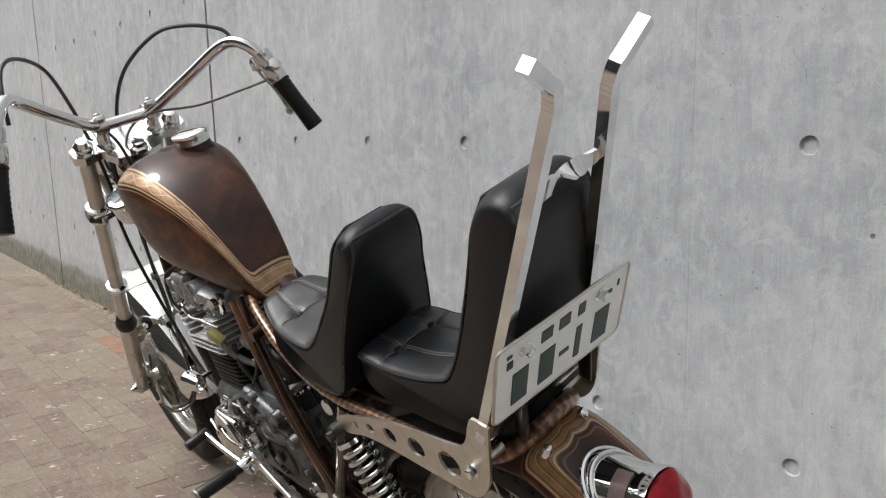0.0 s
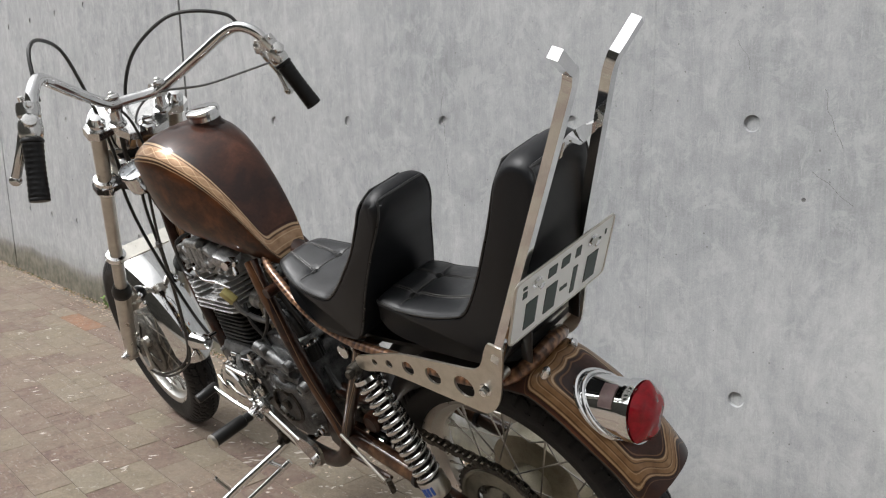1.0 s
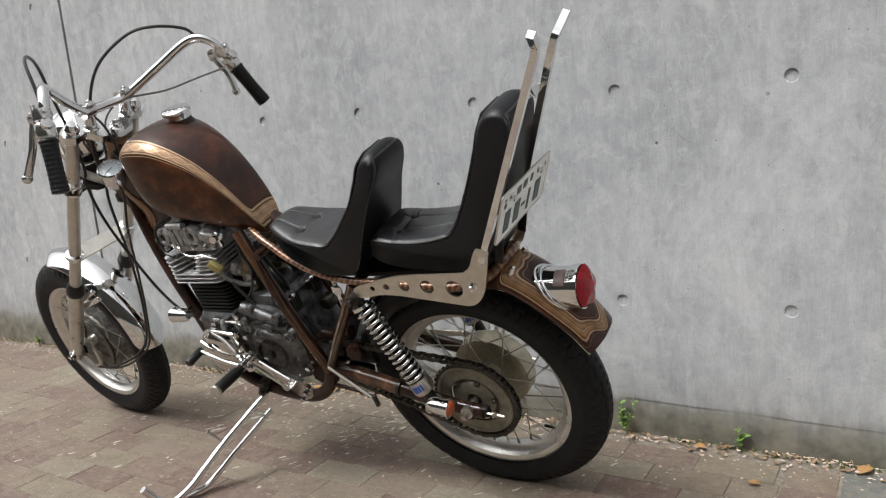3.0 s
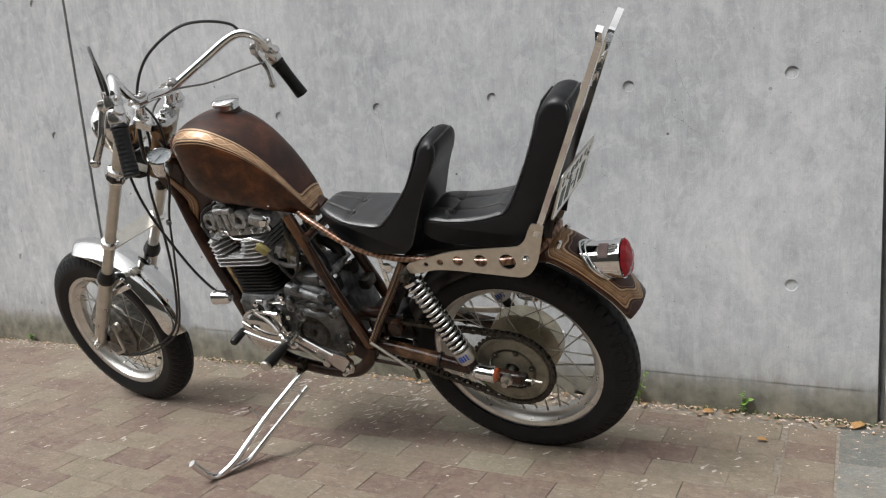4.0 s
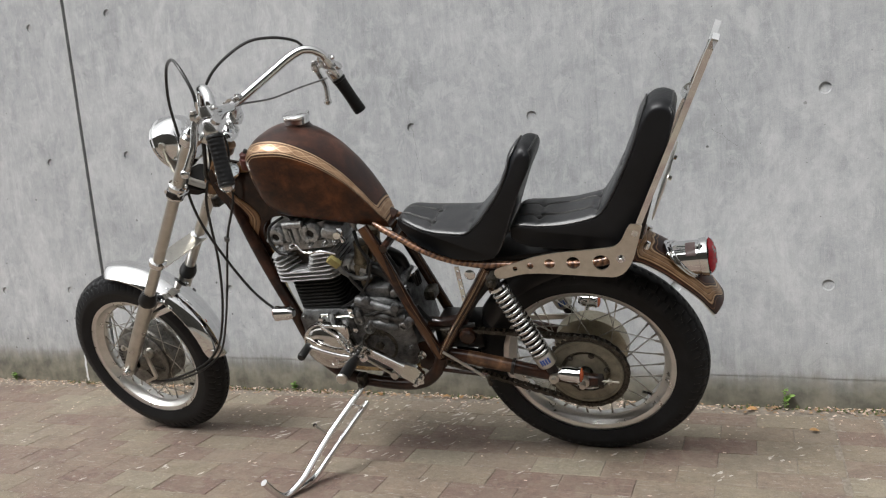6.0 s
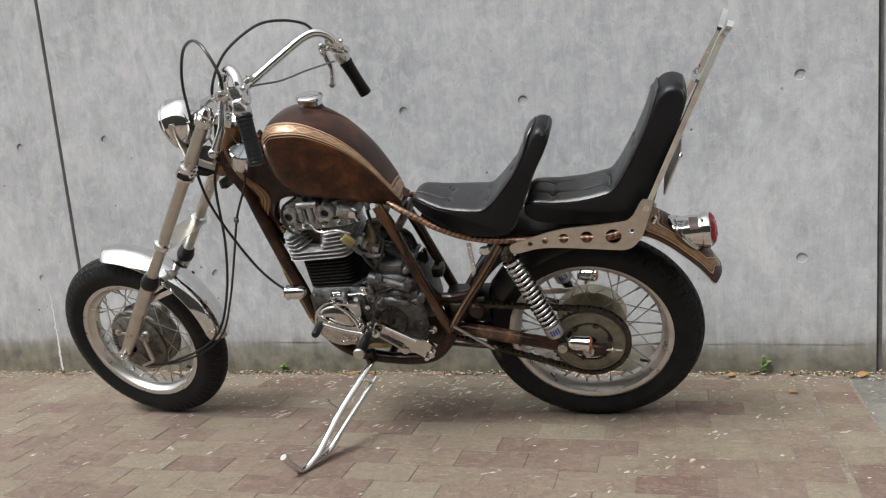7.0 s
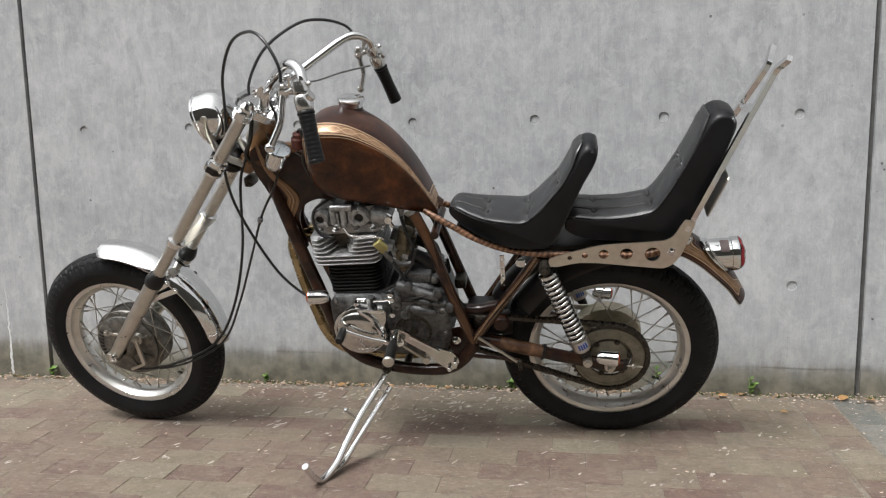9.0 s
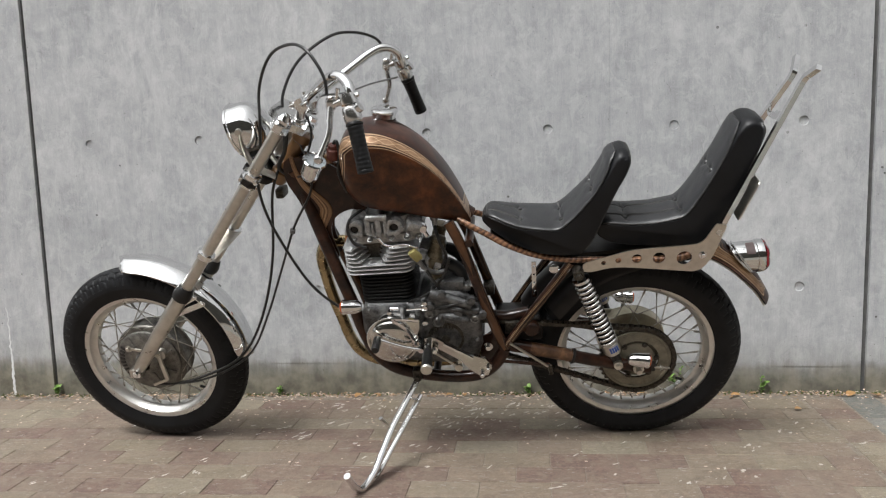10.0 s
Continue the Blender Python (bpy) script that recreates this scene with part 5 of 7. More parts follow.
R1 = 0.008
seat("rider_seat", "black vinyl rider seat with buttoned cushion and low backrest", -0.035,
     [(-0.462, 0.806, 0.03, R1), (-0.455, 0.822, 0.034, R1), (-0.432, 0.824, 0.056, R1), (-0.37, 0.806, 0.08, R1), (-0.3, 0.798, 0.091, R1), (-0.255, 0.797, 0.091, R1), (-0.225, 0.816, 0.089, R1), (-0.195, 0.847, 0.085, R1), (-0.155, 0.895, 0.078, R1),
      (-0.124, 0.95, 0.071, 0.016), (-0.113, 0.982, 0.067, 0.032), (-0.098, 1.003, 0.065, 0.042), (-0.08, 1.008, 0.064, 0.044), (-0.063, 0.998, 0.065, 0.04), (-0.06, 0.977, 0.067, 0.028), (-0.074, 0.945, 0.071, 0.014), (-0.1, 0.9, 0.078, R1), (-0.131, 0.832, 0.09, R1), (-0.156, 0.774, 0.096, R1), (-0.178, 0.739, 0.097, R1), (-0.205, 0.724, 0.097, R1),
      (-0.295, 0.727, 0.095, R1), (-0.388, 0.762, 0.08, R1), (-0.447, 0.79, 0.042, R1)],
     [(-0.453, 0.823, 0.029), (-0.432, 0.826, 0.053), (-0.37, 0.808, 0.078), (-0.3, 0.8, 0.089), (-0.255, 0.799, 0.089), (-0.225, 0.818, 0.087), (-0.195, 0.849, 0.083), (-0.155, 0.897, 0.076), (-0.125, 0.952, 0.067), (-0.115, 0.982, 0.056), (-0.101, 1.003, 0.034)],
     [(0.215, 0.003), (0.47, 0.004), (0.73, 0.003)], [(0.215, -0.42), (0.215, 0.42), (0.47, -0.42), (0.47, 0.42), (0.73, -0.42), (0.73, 0.42)], 0.215, (13, 19))
seat("passenger_seat", "black vinyl passenger seat with tall backrest", -0.041,
     [(-0.143, 0.785, 0.06, R1), (-0.137, 0.804, 0.064, R1), (-0.115, 0.81, 0.074, R1), (-0.06, 0.807, 0.078, R1), (0.0, 0.809, 0.079, R1), (0.06, 0.82, 0.078, R1), (0.09, 0.833, 0.076, R1), (0.123, 0.881, 0.073, R1), (0.151, 0.935, 0.07, R1), (0.179, 0.995, 0.067, R1),
      (0.196, 1.045, 0.067, 0.018), (0.206, 1.07, 0.067, 0.032), (0.222, 1.085, 0.066, 0.036), (0.246, 1.088, 0.066, 0.037), (0.266, 1.077, 0.066, 0.034), (0.272, 1.055, 0.067, 0.025), (0.26, 1.016, 0.069, 0.014), (0.233, 0.936, 0.071, R1), (0.198, 0.845, 0.076, R1), (0.162, 0.78, 0.079, R1), (0.13, 0.75, 0.079, R1), (0.075, 0.742, 0.079, R1),
      (0.0, 0.742, 0.079, R1), (-0.093, 0.75, 0.076, R1), (-0.138, 0.766, 0.066, R1)],
     [(-0.135, 0.806, 0.06), (-0.115, 0.812, 0.072), (-0.06, 0.809, 0.076), (0.0, 0.811, 0.077), (0.06, 0.822, 0.076), (0.09, 0.835, 0.074), (0.123, 0.883, 0.071), (0.151, 0.937, 0.068), (0.179, 0.997, 0.064), (0.196, 1.046, 0.056), (0.207, 1.076, 0.04)],
     [(0.14, 0.004), (0.44, 0.006), (0.71, 0.004)], [(0.14, -0.45), (0.14, 0.45), (0.44, -0.45), (0.44, 0.45), (0.71, -0.45), (0.71, 0.45)], 0.43, (14, 20))
bm = plate([(-0.44, 0.77), (-0.26, 0.705), (-0.14, 0.712), (0.12, 0.735), (0.15, 0.745), (0.1, 0.722), (-0.2, 0.698), (-0.3, 0.7)], [], -0.09, 0.09)
part("seat_pan", bm, BLACKPAINT, bike, smooth=False)

# ---- side plates with lightening holes ----
SP_OUT = [(q.x, q.y) for q in glide([(-0.186, 0.695, 0), (-0.178, 0.71, 0), (-0.113, 0.731, 0), (-0.069, 0.744, 0), (-0.025, 0.751, 0), (0.05, 0.757, 0), (0.108, 0.762, 0), (0.124, 0.768, 0), (0.137, 0.781, 0), (0.15, 0.806, 0)], 4)] + [
    (0.158, 0.819), (0.162, 0.822), (0.185, 0.818), (0.187, 0.814)] + [(q.x, q.y) for q in glide([(0.173, 0.767, 0), (0.162, 0.733, 0), (0.151, 0.71, 0), (0.134, 0.69, 0), (0.114, 0.681, 0), (0.085, 0.682, 0), (0.01, 0.689, 0), (-0.06, 0.695, 0), (-0.112, 0.694, 0), (-0.16, 0.683, 0), (-0.182, 0.684, 0)], 4)]
SP_HOLES = [ring2(x, z, r) for x, z, r in ((-0.13, 0.71, 0.0065), (-0.09, 0.717, 0.0085), (-0.041, 0.722, 0.0135), (0.018, 0.723, 0.0168), (0.085, 0.722, 0.0205))]
for y in (-0.152, 0.07):
    sp = part("side_plate", plate(SP_OUT, SP_HOLES, y - 0.002, y + 0.002), BRUSHED, bike, "brushed steel side plate with five holes", smooth=False)
    s = -1 if y < 0 else 1
    part("bolt", bolt(Vector((0.132, y + 0.002 * s, 0.731)), (0, s, 0), 0.007, 0.009), CHROME, sp)
    part("spacer", tube([(0.132, y - s * 0.05, 0.731), (0.132, y, 0.731)], 0.009, 12), SATIN, sp)

# ---- sissy bar ----
SB = -0.05
for s in (-1, 1):
    rise = 0.012 if s < 0 else 0.0
    a, b = Vector((0.166, SB + s * 0.099, 0.79)), Vector((0.345, SB - 0.003 + s * 0.04, 1.172 + rise))
    tip = Vector((0.364 - 0.3 * rise, SB - 0.003 + s * 0.082, 1.212 + rise))
    bm = bmesh.new()
    turn = [b.lerp(a, 0.04), b.lerp(a, 0.015) + (tip - b) * 0.02, b + (tip - b) * 0.13 + (b - a).normalized() * 0.004, b + (tip - b) * 0.3 + (b - a).normalized() * 0.003]
    pts = [a, a.lerp(b, 0.4), a.lerp(b, 0.8)] + glide(turn, 5) + [tip]
    w, h = 0.0068, 0.0068
    loops = []
    for i, q in enumerate(pts):
        d = (pts[min(i + 1, len(pts) - 1)] - pts[max(i - 1, 0)]).normalized()
        x = (SIDE * -s - d * d.dot(SIDE * -s)).normalized()
        y = d.cross(x)
        loops.append([q + x * p * h + y * r * w for p, r in ((-1, -1), (1, -1), (1, 1), (-1, 1))])
    loft(loops, bm)
    bmesh.ops.bevel(bm, geom=[e for e in bm.edges if e.calc_face_angle(0) > 1], offset=0.0014, segments=2, affect="EDGES")
    part("sissy_bar", bm, CHROME, bike, "square chrome sissy bar with turned-out tip")
# flat strip between the bars, twisted half round
bm = bmesh.new()
loops = []
for i in range(25):
    f = i / 24
    c = Vector((0.306, SB - 0.05 + 0.1 * f, 1.094)) + Vector((-0.012, 0, -0.006)) * math.sin(math.pi * f)
    w = radians(25 + 180 * min(1, max(0, (f - 0.3) / 0.55)))
    u, v = Vector((math.sin(w), 0, math.cos(w))), Vector((math.cos(w), 0, -math.sin(w)))
    k = 0.0125 - 0.004 * f
    loops.append([c + u * k + v * 0.002, c - u * k + v * 0.002, c - u * k - v * 0.002, c + u * k - v * 0.002])
loft(loops, bm)
part("twisted_strip", bm, CHROME, bike, "twisted flat chrome strip between the sissy bars")
# ---- number plate ----
PO = Vector((0.237, -0.051, 0.884))
PR = Vector((0.011, 0.224, -0.008)).normalized()
PU = Vector((0.037, 0.002, 0.094)).normalized()
PN = PR.cross(PU)
PM = Matrix((PR * 0.965, PU * 0.89, PN)).transposed().to_4x4()
PM.translation = PO
own = bmesh.new()
rr = []
for cx, cy, a0 in ((0.105, 0.0525, 0), (-0.105, 0.0525, 90), (-0.105, -0.0525, 180), (0.105, -0.0525, 270)):
    rr += [(cx + 0.01 * math.cos(radians(a0 + 15 * k)), cy + 0.01 * math.sin(radians(a0 + 15 * k))) for k in range(7)]
loft([[(x, y, 0) for x, y in rr], [(x, y, 0.0015) for x, y in rr]], own)
number_plate = part("number_plate", own, WHITEPAINT, bike, "small white number plate with green marks", smooth=False, m=PM)
own = bmesh.new()
loft([[(x * 0.995, y * 0.995, -0.0014) for x, y in rr], [(x * 0.995, y * 0.995, -0.0002) for x, y in rr]], own)
part("plate_back", own, SATIN, number_plate, "bare grey metal back", smooth=False, m=PM)
part("plate_frame", tube([(x * 1.01, y * 1.01, 0.001) for x, y in rr], 0.002, 6, closed=True), SATIN, number_plate, m=PM)


def ink(boxes):
    bm = bmesh.new()
    for x0, y0, x1, y1 in boxes:
        block((x0, y0, 0.0014), (x1, y1, 0.0026), 0, bm)
    return bm


for x0, x1 in ((-0.088, -0.062), (-0.042, -0.016), (0.023, 0.033), (0.058, 0.086)):
    part("bar_mark", ink([(x0, -0.047, x1, 0.008)]), GREENINK, number_plate, smooth=False, m=PM)
part("bar_mark", ink([(-0.006, -0.023, 0.011, -0.016)]), GREENINK, number_plate, smooth=False, m=PM)
for x0, x1 in ((-0.043, -0.024), (-0.012, 0.007), (0.022, 0.034)):
    part("bar_mark", ink([(x0, 0.028, x1, 0.047)]), GREENINK, number_plate, smooth=False, m=PM)
for box in ((-0.099, 0.024, -0.09, 0.036), (-0.1, 0.042, -0.092, 0.047), (0.074, 0.028, 0.086, 0.034), (0.096, 0.032, 0.099, 0.042)):
    part("bar_mark", ink([box]), GREENINK, number_plate, smooth=False, m=PM)
for x in (-0.07, 0.062):
    part("plate_bolt", bolt(Vector((x, 0.04, 0.0015)), (0, 0, 1), 0.007, 0.009), CHROME, number_plate, m=PM)
for y in (-0.1, 0.03):
    part("plate_stay", bar((0.205, y, 0.875), (0.168, y + 0.01, 0.75), 0.004, 0.02), BLACKPAINT, number_plate)

# ---- rear mudguard ----
RM = [(-0.28, 0.52), (-0.2, 0.615), (-0.1, 0.678), (0.0, 0.713), (0.08, 0.73), (0.14, 0.737), (0.185, 0.73), (0.24, 0.694), (0.285, 0.65), (0.325, 0.604), (0.357, 0.551)]
RMP = glide([(x, 0, z) for x, z in RM], 10)


def rear_guard():
    bm = bmesh.new()
    uvl = bm.loops.layers.uv.new("UVMap")
    k, across = len(RMP), 32
    run, rows = 0.0, []
    for i, q in enumerate(RMP):
        t = (RMP[min(i + 1, k - 1)] - RMP[max(i - 1, 0)]).normalized()
        nrm = Vector((-t.z, 0, t.x))
        f = i / (k - 1)
        hw = lerp([(0, 0.06), (0.4, 0.07), (0.75, 0.074), (0.98, 0.07), (1, 0.067)], f)
        crown = lerp([(0, 0.045), (0.5, 0.041), (0.7, 0.034), (0.85, 0.028), (1, 0.021)], f)
        loop = [q + nrm * (-crown * abs(s) ** 2.6) + Vector((0, hw * s - 0.036, 0)) for s in (-1 + 2 * j / across for j in range(across + 1))]
        rows.append((loop, [p - nrm * 0.004 for p in loop], f))
    outer = [[bm.verts.new(p) for p in r[0]] for r in rows]
    inner = [[bm.verts.new(p) for p in r[1]] for r in rows]
    for i in range(k - 1):
        for j in range(across):
            f = bm.faces.new((outer[i][j], outer[i][j + 1], outer[i + 1][j + 1], outer[i + 1][j]))
            f.material_index = 1 if rows[i][2] < 0.42 else 0
            for lp, ii, jv in zip(f.loops, (i, i, i + 1, i + 1), (j, j + 1, j + 1, j)):
                g, v = rows[ii][2], abs(2 * jv / across - 1)
                t = soft_max(soft_max((v - 0.6) / 0.33, (0.63 - g) / 0.065 + 0.12 * math.sin(v * 6), 0.6), (g - 0.915 - 0.02 * math.cos(v * 5)) / 0.05, 0.5)
                lp[uvl].uv = (g, t)
            bm.faces.new((inner[i][j], inner[i + 1][j], inner[i + 1][j + 1], inner[i][j + 1])).material_index = 1
        for j in (0, across):
            bm.faces.new((outer[i][j], outer[i + 1][j], inner[i + 1][j], inner[i][j])).material_index = 1
    bm.faces.new([*outer[-1], *inner[-1][::-1]]).material_index = 1
    return bm


guard = part("rear_mudguard", rear_guard(), [GUARDPAINT, BLACKPAINT], bike, "plum-brown rear mudguard with gold scrollwork")
for s in (-1, 1):
    lip = []
    for i in range(55, len(RMP)):
        t = (RMP[min(i + 1, len(RMP) - 1)] - RMP[i - 1]).normalized()
        f = i / (len(RMP) - 1)
        crown = lerp([(0, 0.045), (0.5, 0.041), (0.7, 0.034), (0.85, 0.028), (1, 0.021)], f)
        lip.append(RMP[i] + Vector((-t.z, 0, t.x)) * (-crown - 0.006) + Vector((0, s * 0.066 - 0.036, 0)))
    part("rolled_lip", tube(lip, 0.0032, 8), SATIN, guard, "bare steel rolled lip")
for y, z in ((-0.077, 0.723), (-0.002, 0.725)):
    part("guard_nut", lathe([(0.0085, -0.008), (0.0085, 0.0), (0.0075, 0.002), (0.0072, 0.006), (0.005, 0.0095), (0, 0.0105)], (0.187, y, z), (0.45, 0, 0.9), 16), CHROME, guard, "chrome domed nut")

# ---- tail lamp ----
TD = Vector((0.995, 0, 0.08)).normalized()
TC = Vector((0.319, -0.046, 0.669))
TQ = TD.to_track_quat("Z", "Y").to_matrix()
GN, GP = Vector((0.75, 0, 0.66)).normalized(), Vector((0.2625, -0.045, 0.671))
skirt = []
for j in range(48):
    w = 2 * math.pi * j / 48
    rim = TC + TQ @ Vector((0.044 * math.cos(w), 0.044 * math.sin(w), 0))
    skirt.append((rim, rim - TD * (max((rim - GP).dot(GN) / TD.dot(GN), 0.012) + 0.006)))
taillamp = part("tail_lamp", loft([[b + (b - a).normalized() * 0.004 for a, b in skirt], [b.lerp(a, 0.06) for a, b in skirt], [b.lerp(a, 0.5) for a, b in skirt], [a - TD * 0.012 for a, b in skirt]]), CHROME, bike, "round chrome tail lamp cut to sit on the mudguard")
part("bezel", lathe([(0.043, -0.014), (0.047, -0.012), (0.048, 0.0), (0.0468, 0.006), (0.0435, 0.006)], TC, TD, 40), CHROME, taillamp, "chrome bezel")
for k, r in ((0.02, 0.0042), (0.16, 0.0028)):
    mid = sum((b.lerp(a, k) for a, b in skirt), Vector()) / 48
    part("foot_ring", tube([mid + (b.lerp(a, k) - mid) * 1.05 for a, b in skirt], r, 8, closed=True), CHROME, taillamp, "chrome foot ring")
RED = simple("red_lens", (0.2, 0.002, 0.007), (0.34, 0.005, 0.013), 70, 0.14, 0.0, 0.05, 0.0, coat=0.15, spec=0.3)
bm = bmesh.new()
nring, nseg = 9, 48
rows = []
q = TD.to_track_quat("Z", "Y").to_matrix()
for i in range(nring + 1):
    r = 0.0452 * (1 - i / nring)
    row = []
    for j in range(nseg):
        w = 2 * math.pi * j / nseg
        bump = 0.0016 * math.cos(5 * w + 0.9) * (r / 0.0452) - (0.0015 if i == 4 else 0)
        lobe = 1 + 0.045 * math.cos(5 * w + 0.9) * (r / 0.0452) ** 2
        row.append(TC + q @ Vector((r * lobe * math.cos(w), r * lobe * math.sin(w), 0.004 + 0.022 * math.sqrt(max(0, 1 - (r / 0.0462) ** 2)) + bump * (r > 0.012))))
    rows.append(row)
loft(rows, bm, caps=True)
part("lens", bm, RED, taillamp, "ribbed red lens")
pane = [[TC - TD * d + TQ @ Vector((0.0458 * math.cos(w), 0.0458 * math.sin(w), 0)) for w in (radians(a) for a in range(96, 146, 7))] for d in (0.02, 0.043)]
part("window", loft(pane, closed=False), simple("smoked_window", (0.2, 0.15, 0.15), (0.3, 0.22, 0.21), 40, 0.15), taillamp, "smoked number plate window")


# ---- engine ----
OILED = simple("oil_stained_alloy", (0.07, 0.07, 0.07), (0.34, 0.34, 0.335), 70, 0.42, 0.8, 0.12, 0.4)
EV = -0.012


def rounded_rect(cx, cy, hx, hy, r, n=5):
    out = []
    for sx, sy, a0 in ((1, 1, 0), (-1, 1, 90), (-1, -1, 180), (1, -1, 270)):
        for k in range(n + 1):
            w = radians(a0 + 90 * k / n)
            out.append((cx + sx * (hx - r) + r * math.cos(w), cy + sy * (hy - r) + r * math.sin(w)))
    return out


def slab(loop, z0, z1, bm=None, b=0.001):
    """A flat slab with a rounded rim from a loop in the x-y plane."""
    cx, cy = sum(p[0] for p in loop) / len(loop), sum(p[1] for p in loop) / len(loop)
    def ring(z, k):
        return [(cx + (x - cx) * k, cy + (y - cy) * k, z) for x, y in loop]
    return loft([ring(z0, 0.985), ring(z0 + b, 1), ring(z1 - b, 1), ring(z1, 0.985)], bm)


ENG_TILT = Matrix.Translation((-0.76, 0, 0.6)) @ Matrix.Rotation(radians(-3), 4, "Y") @ Matrix.Translation((0.76, 0, -0.6))
crank_side = [(-0.83, 0.47), (-0.83, 0.53), (-0.81, 0.56), (-0.66, 0.562), (-0.62, 0.6), (-0.535, 0.598), (-0.495, 0.57), (-0.475, 0.5), (-0.468, 0.42), (-0.488, 0.368), (-0.56, 0.345), (-0.74, 0.36), (-0.79, 0.385), (-0.82, 0.42)]
engine = part("engine", loft([[(x + (-0.01 if f == 1 else 0) * 0, EV + y, z) for x, z in offset_loop(crank_side, d)] for y, d, f in ((-0.112, 0.026, 1), (-0.104, 0.01, 1), (-0.094, 0, 0), (0.094, 0, 0), (0.104, 0.01, 1), (0.112, 0.026, 1))]), DIRTY, bike, "oily alloy twin engine with finned head")
CX, HX = -0.748, -0.759
for k in range(8):
    z = 0.562 + 0.0115 * k
    part("cylinder_fin", slab(rounded_rect(CX, EV, 0.08, 0.092, 0.03), z, z + 0.005), CYLPAINT, engine, m=ENG_TILT)
part("cylinder_block", slab(rounded_rect(CX, EV, 0.072, 0.084, 0.03), 0.54, 0.655), CYLPAINT, engine, "black finned cylinder block", m=ENG_TILT)


def head_fin(z, notch):
    """One fin of the head; the upper ones are cut by a slot between the two sides."""
    hx, hy = 0.1, 0.104
    c = (HX, EV)
    own = bmesh.new()
    if not notch:
        slab(rounded_rect(*c, hx, hy, 0.03, 8), z, z + 0.0036, own, 0.0008)
    else:
        g = 0.012 + 0.008 * (notch - 2)
        left = [(c[0] - hx, c[1] - hy + 0.03), (c[0] - hx + 0.01, c[1] - hy + 0.008), (c[0] - hx + 0.03, c[1] - hy), (c[0] - g - 0.012, c[1] - hy), (c[0] - g * 0.5, c[1] - hy + 0.05), (c[0] - g * 0.5, c[1] + hy - 0.05), (c[0] - g - 0.012, c[1] + hy), (c[0] - hx + 0.03, c[1] + hy), (c[0] - hx + 0.01, c[1] + hy - 0.008), (c[0] - hx, c[1] + hy - 0.03)]
        left = [(x - 0.018, y) if abs(x - c[0]) < 0.06 else (x, y) for x, y in left]
        right = [(2 * c[0] - x - (0.03 if abs(x - c[0]) < 0.075 else 0), y) for x, y in left]
        slab(left, z, z + 0.0036, own, 0.0008)
        slab(right, z, z + 0.0036, own, 0.0008)
    return own


for k in range(7):
    part("head_fin", head_fin(0.664 + 0.0128 * k, k if k > 2 else 0), FINS, engine, "silver cooling fin", m=ENG_TILT)
part("head_core", slab(rounded_rect(CX, EV, 0.08, 0.05, 0.02), 0.65, 0.765), GREASE, engine, m=ENG_TILT)
# cast head cover with two round caps each side, webs, bosses and nuts
bm = slab(rounded_rect(-0.735, EV, 0.094, 0.078, 0.03), 0.752, 0.778)
merge(slab(rounded_rect(-0.735, EV, 0.088, 0.07, 0.03), 0.775, 0.828, b=0.014), bm)
for x, r in ((-0.812, 0.026), (-0.698, 0.027)):
    lathe([(0, 0.19), (r * 0.85, 0.19), (r, 0.184), (r, 0.01), (r * 0.9, 0.002), (r * 0.62, 0), (r * 0.5, 0.001), (r * 0.42, 0.008), (0, 0.008)], (x, EV - 0.098, 0.806), (0, 1, 0), 28, bm)
    for k in range(3):
        w = radians(90 + 120 * k + (20 if x > -0.72 else -15))
        at = Vector((x + 0.021 * math.cos(w), EV - 0.1, 0.806 + 0.021 * math.sin(w)))
        lathe([(0.008, 0.01), (0.008, 0), (0.004, -0.002), (0, -0.002)], at, (0, 1, 0), 10, bm)
for x, z, r in ((-0.755, 0.812, 0.013), (-0.727, 0.806, 0.012), (-0.741, 0.83, 0.012)):
    tube([(x, EV - 0.086, z), (x, EV + 0.08, z)], r, 12, bm)
block((-0.765, EV - 0.094, 0.772), (-0.718, EV + 0.09, 0.795), 0.006, bm)
for x in (-0.758, -0.741, -0.724):
    block((x - 0.003, EV - 0.1, 0.778), (x + 0.003, EV - 0.07, 0.824), 0.002, bm)
bar((-0.662, EV - 0.085, 0.815), (-0.618, EV - 0.07, 0.79), 0.05, 0.03, 0.01, bm)
block((-0.672, EV - 0.08, 0.76), (-0.622, EV + 0.08, 0.8), 0.014, bm)
for x in (-0.818, -0.772, -0.71, -0.664, -0.632):
    bolt(Vector((x, EV - 0.09, 0.771)), (0, -0.5, 0.85), 0.0065, 0.009, bm)
for x in (-0.8, -0.685):
    tube([(x, EV - 0.04, 0.826), (x, EV + 0.04, 0.826)], 0.018, 14, bm)
for x, z0, z1, r in ((-0.772, 0.79, 0.836, 0.009), (-0.742, 0.79, 0.842, 0.01), (-0.722, 0.79, 0.83, 0.008)):
    tube([(x, EV - 0.092, z0), (x, EV - 0.09, z1)], r, 10, bm)
tube([(-0.775, EV - 0.09, 0.838), (-0.715, EV - 0.09, 0.836)], 0.01, 10, bm)
part("head_cover", bm, ALLOY, engine, "cast alloy head cover", m=ENG_TILT)
for x in (-0.812, -0.698):
    part("cap_recess", lathe([(0.0112, 0.0), (0.01, 0.0008), (0, 0.001)], (x, EV - 0.0908, 0.806), (0, -1, 0), 20), BLACKPAINT, engine, m=ENG_TILT)
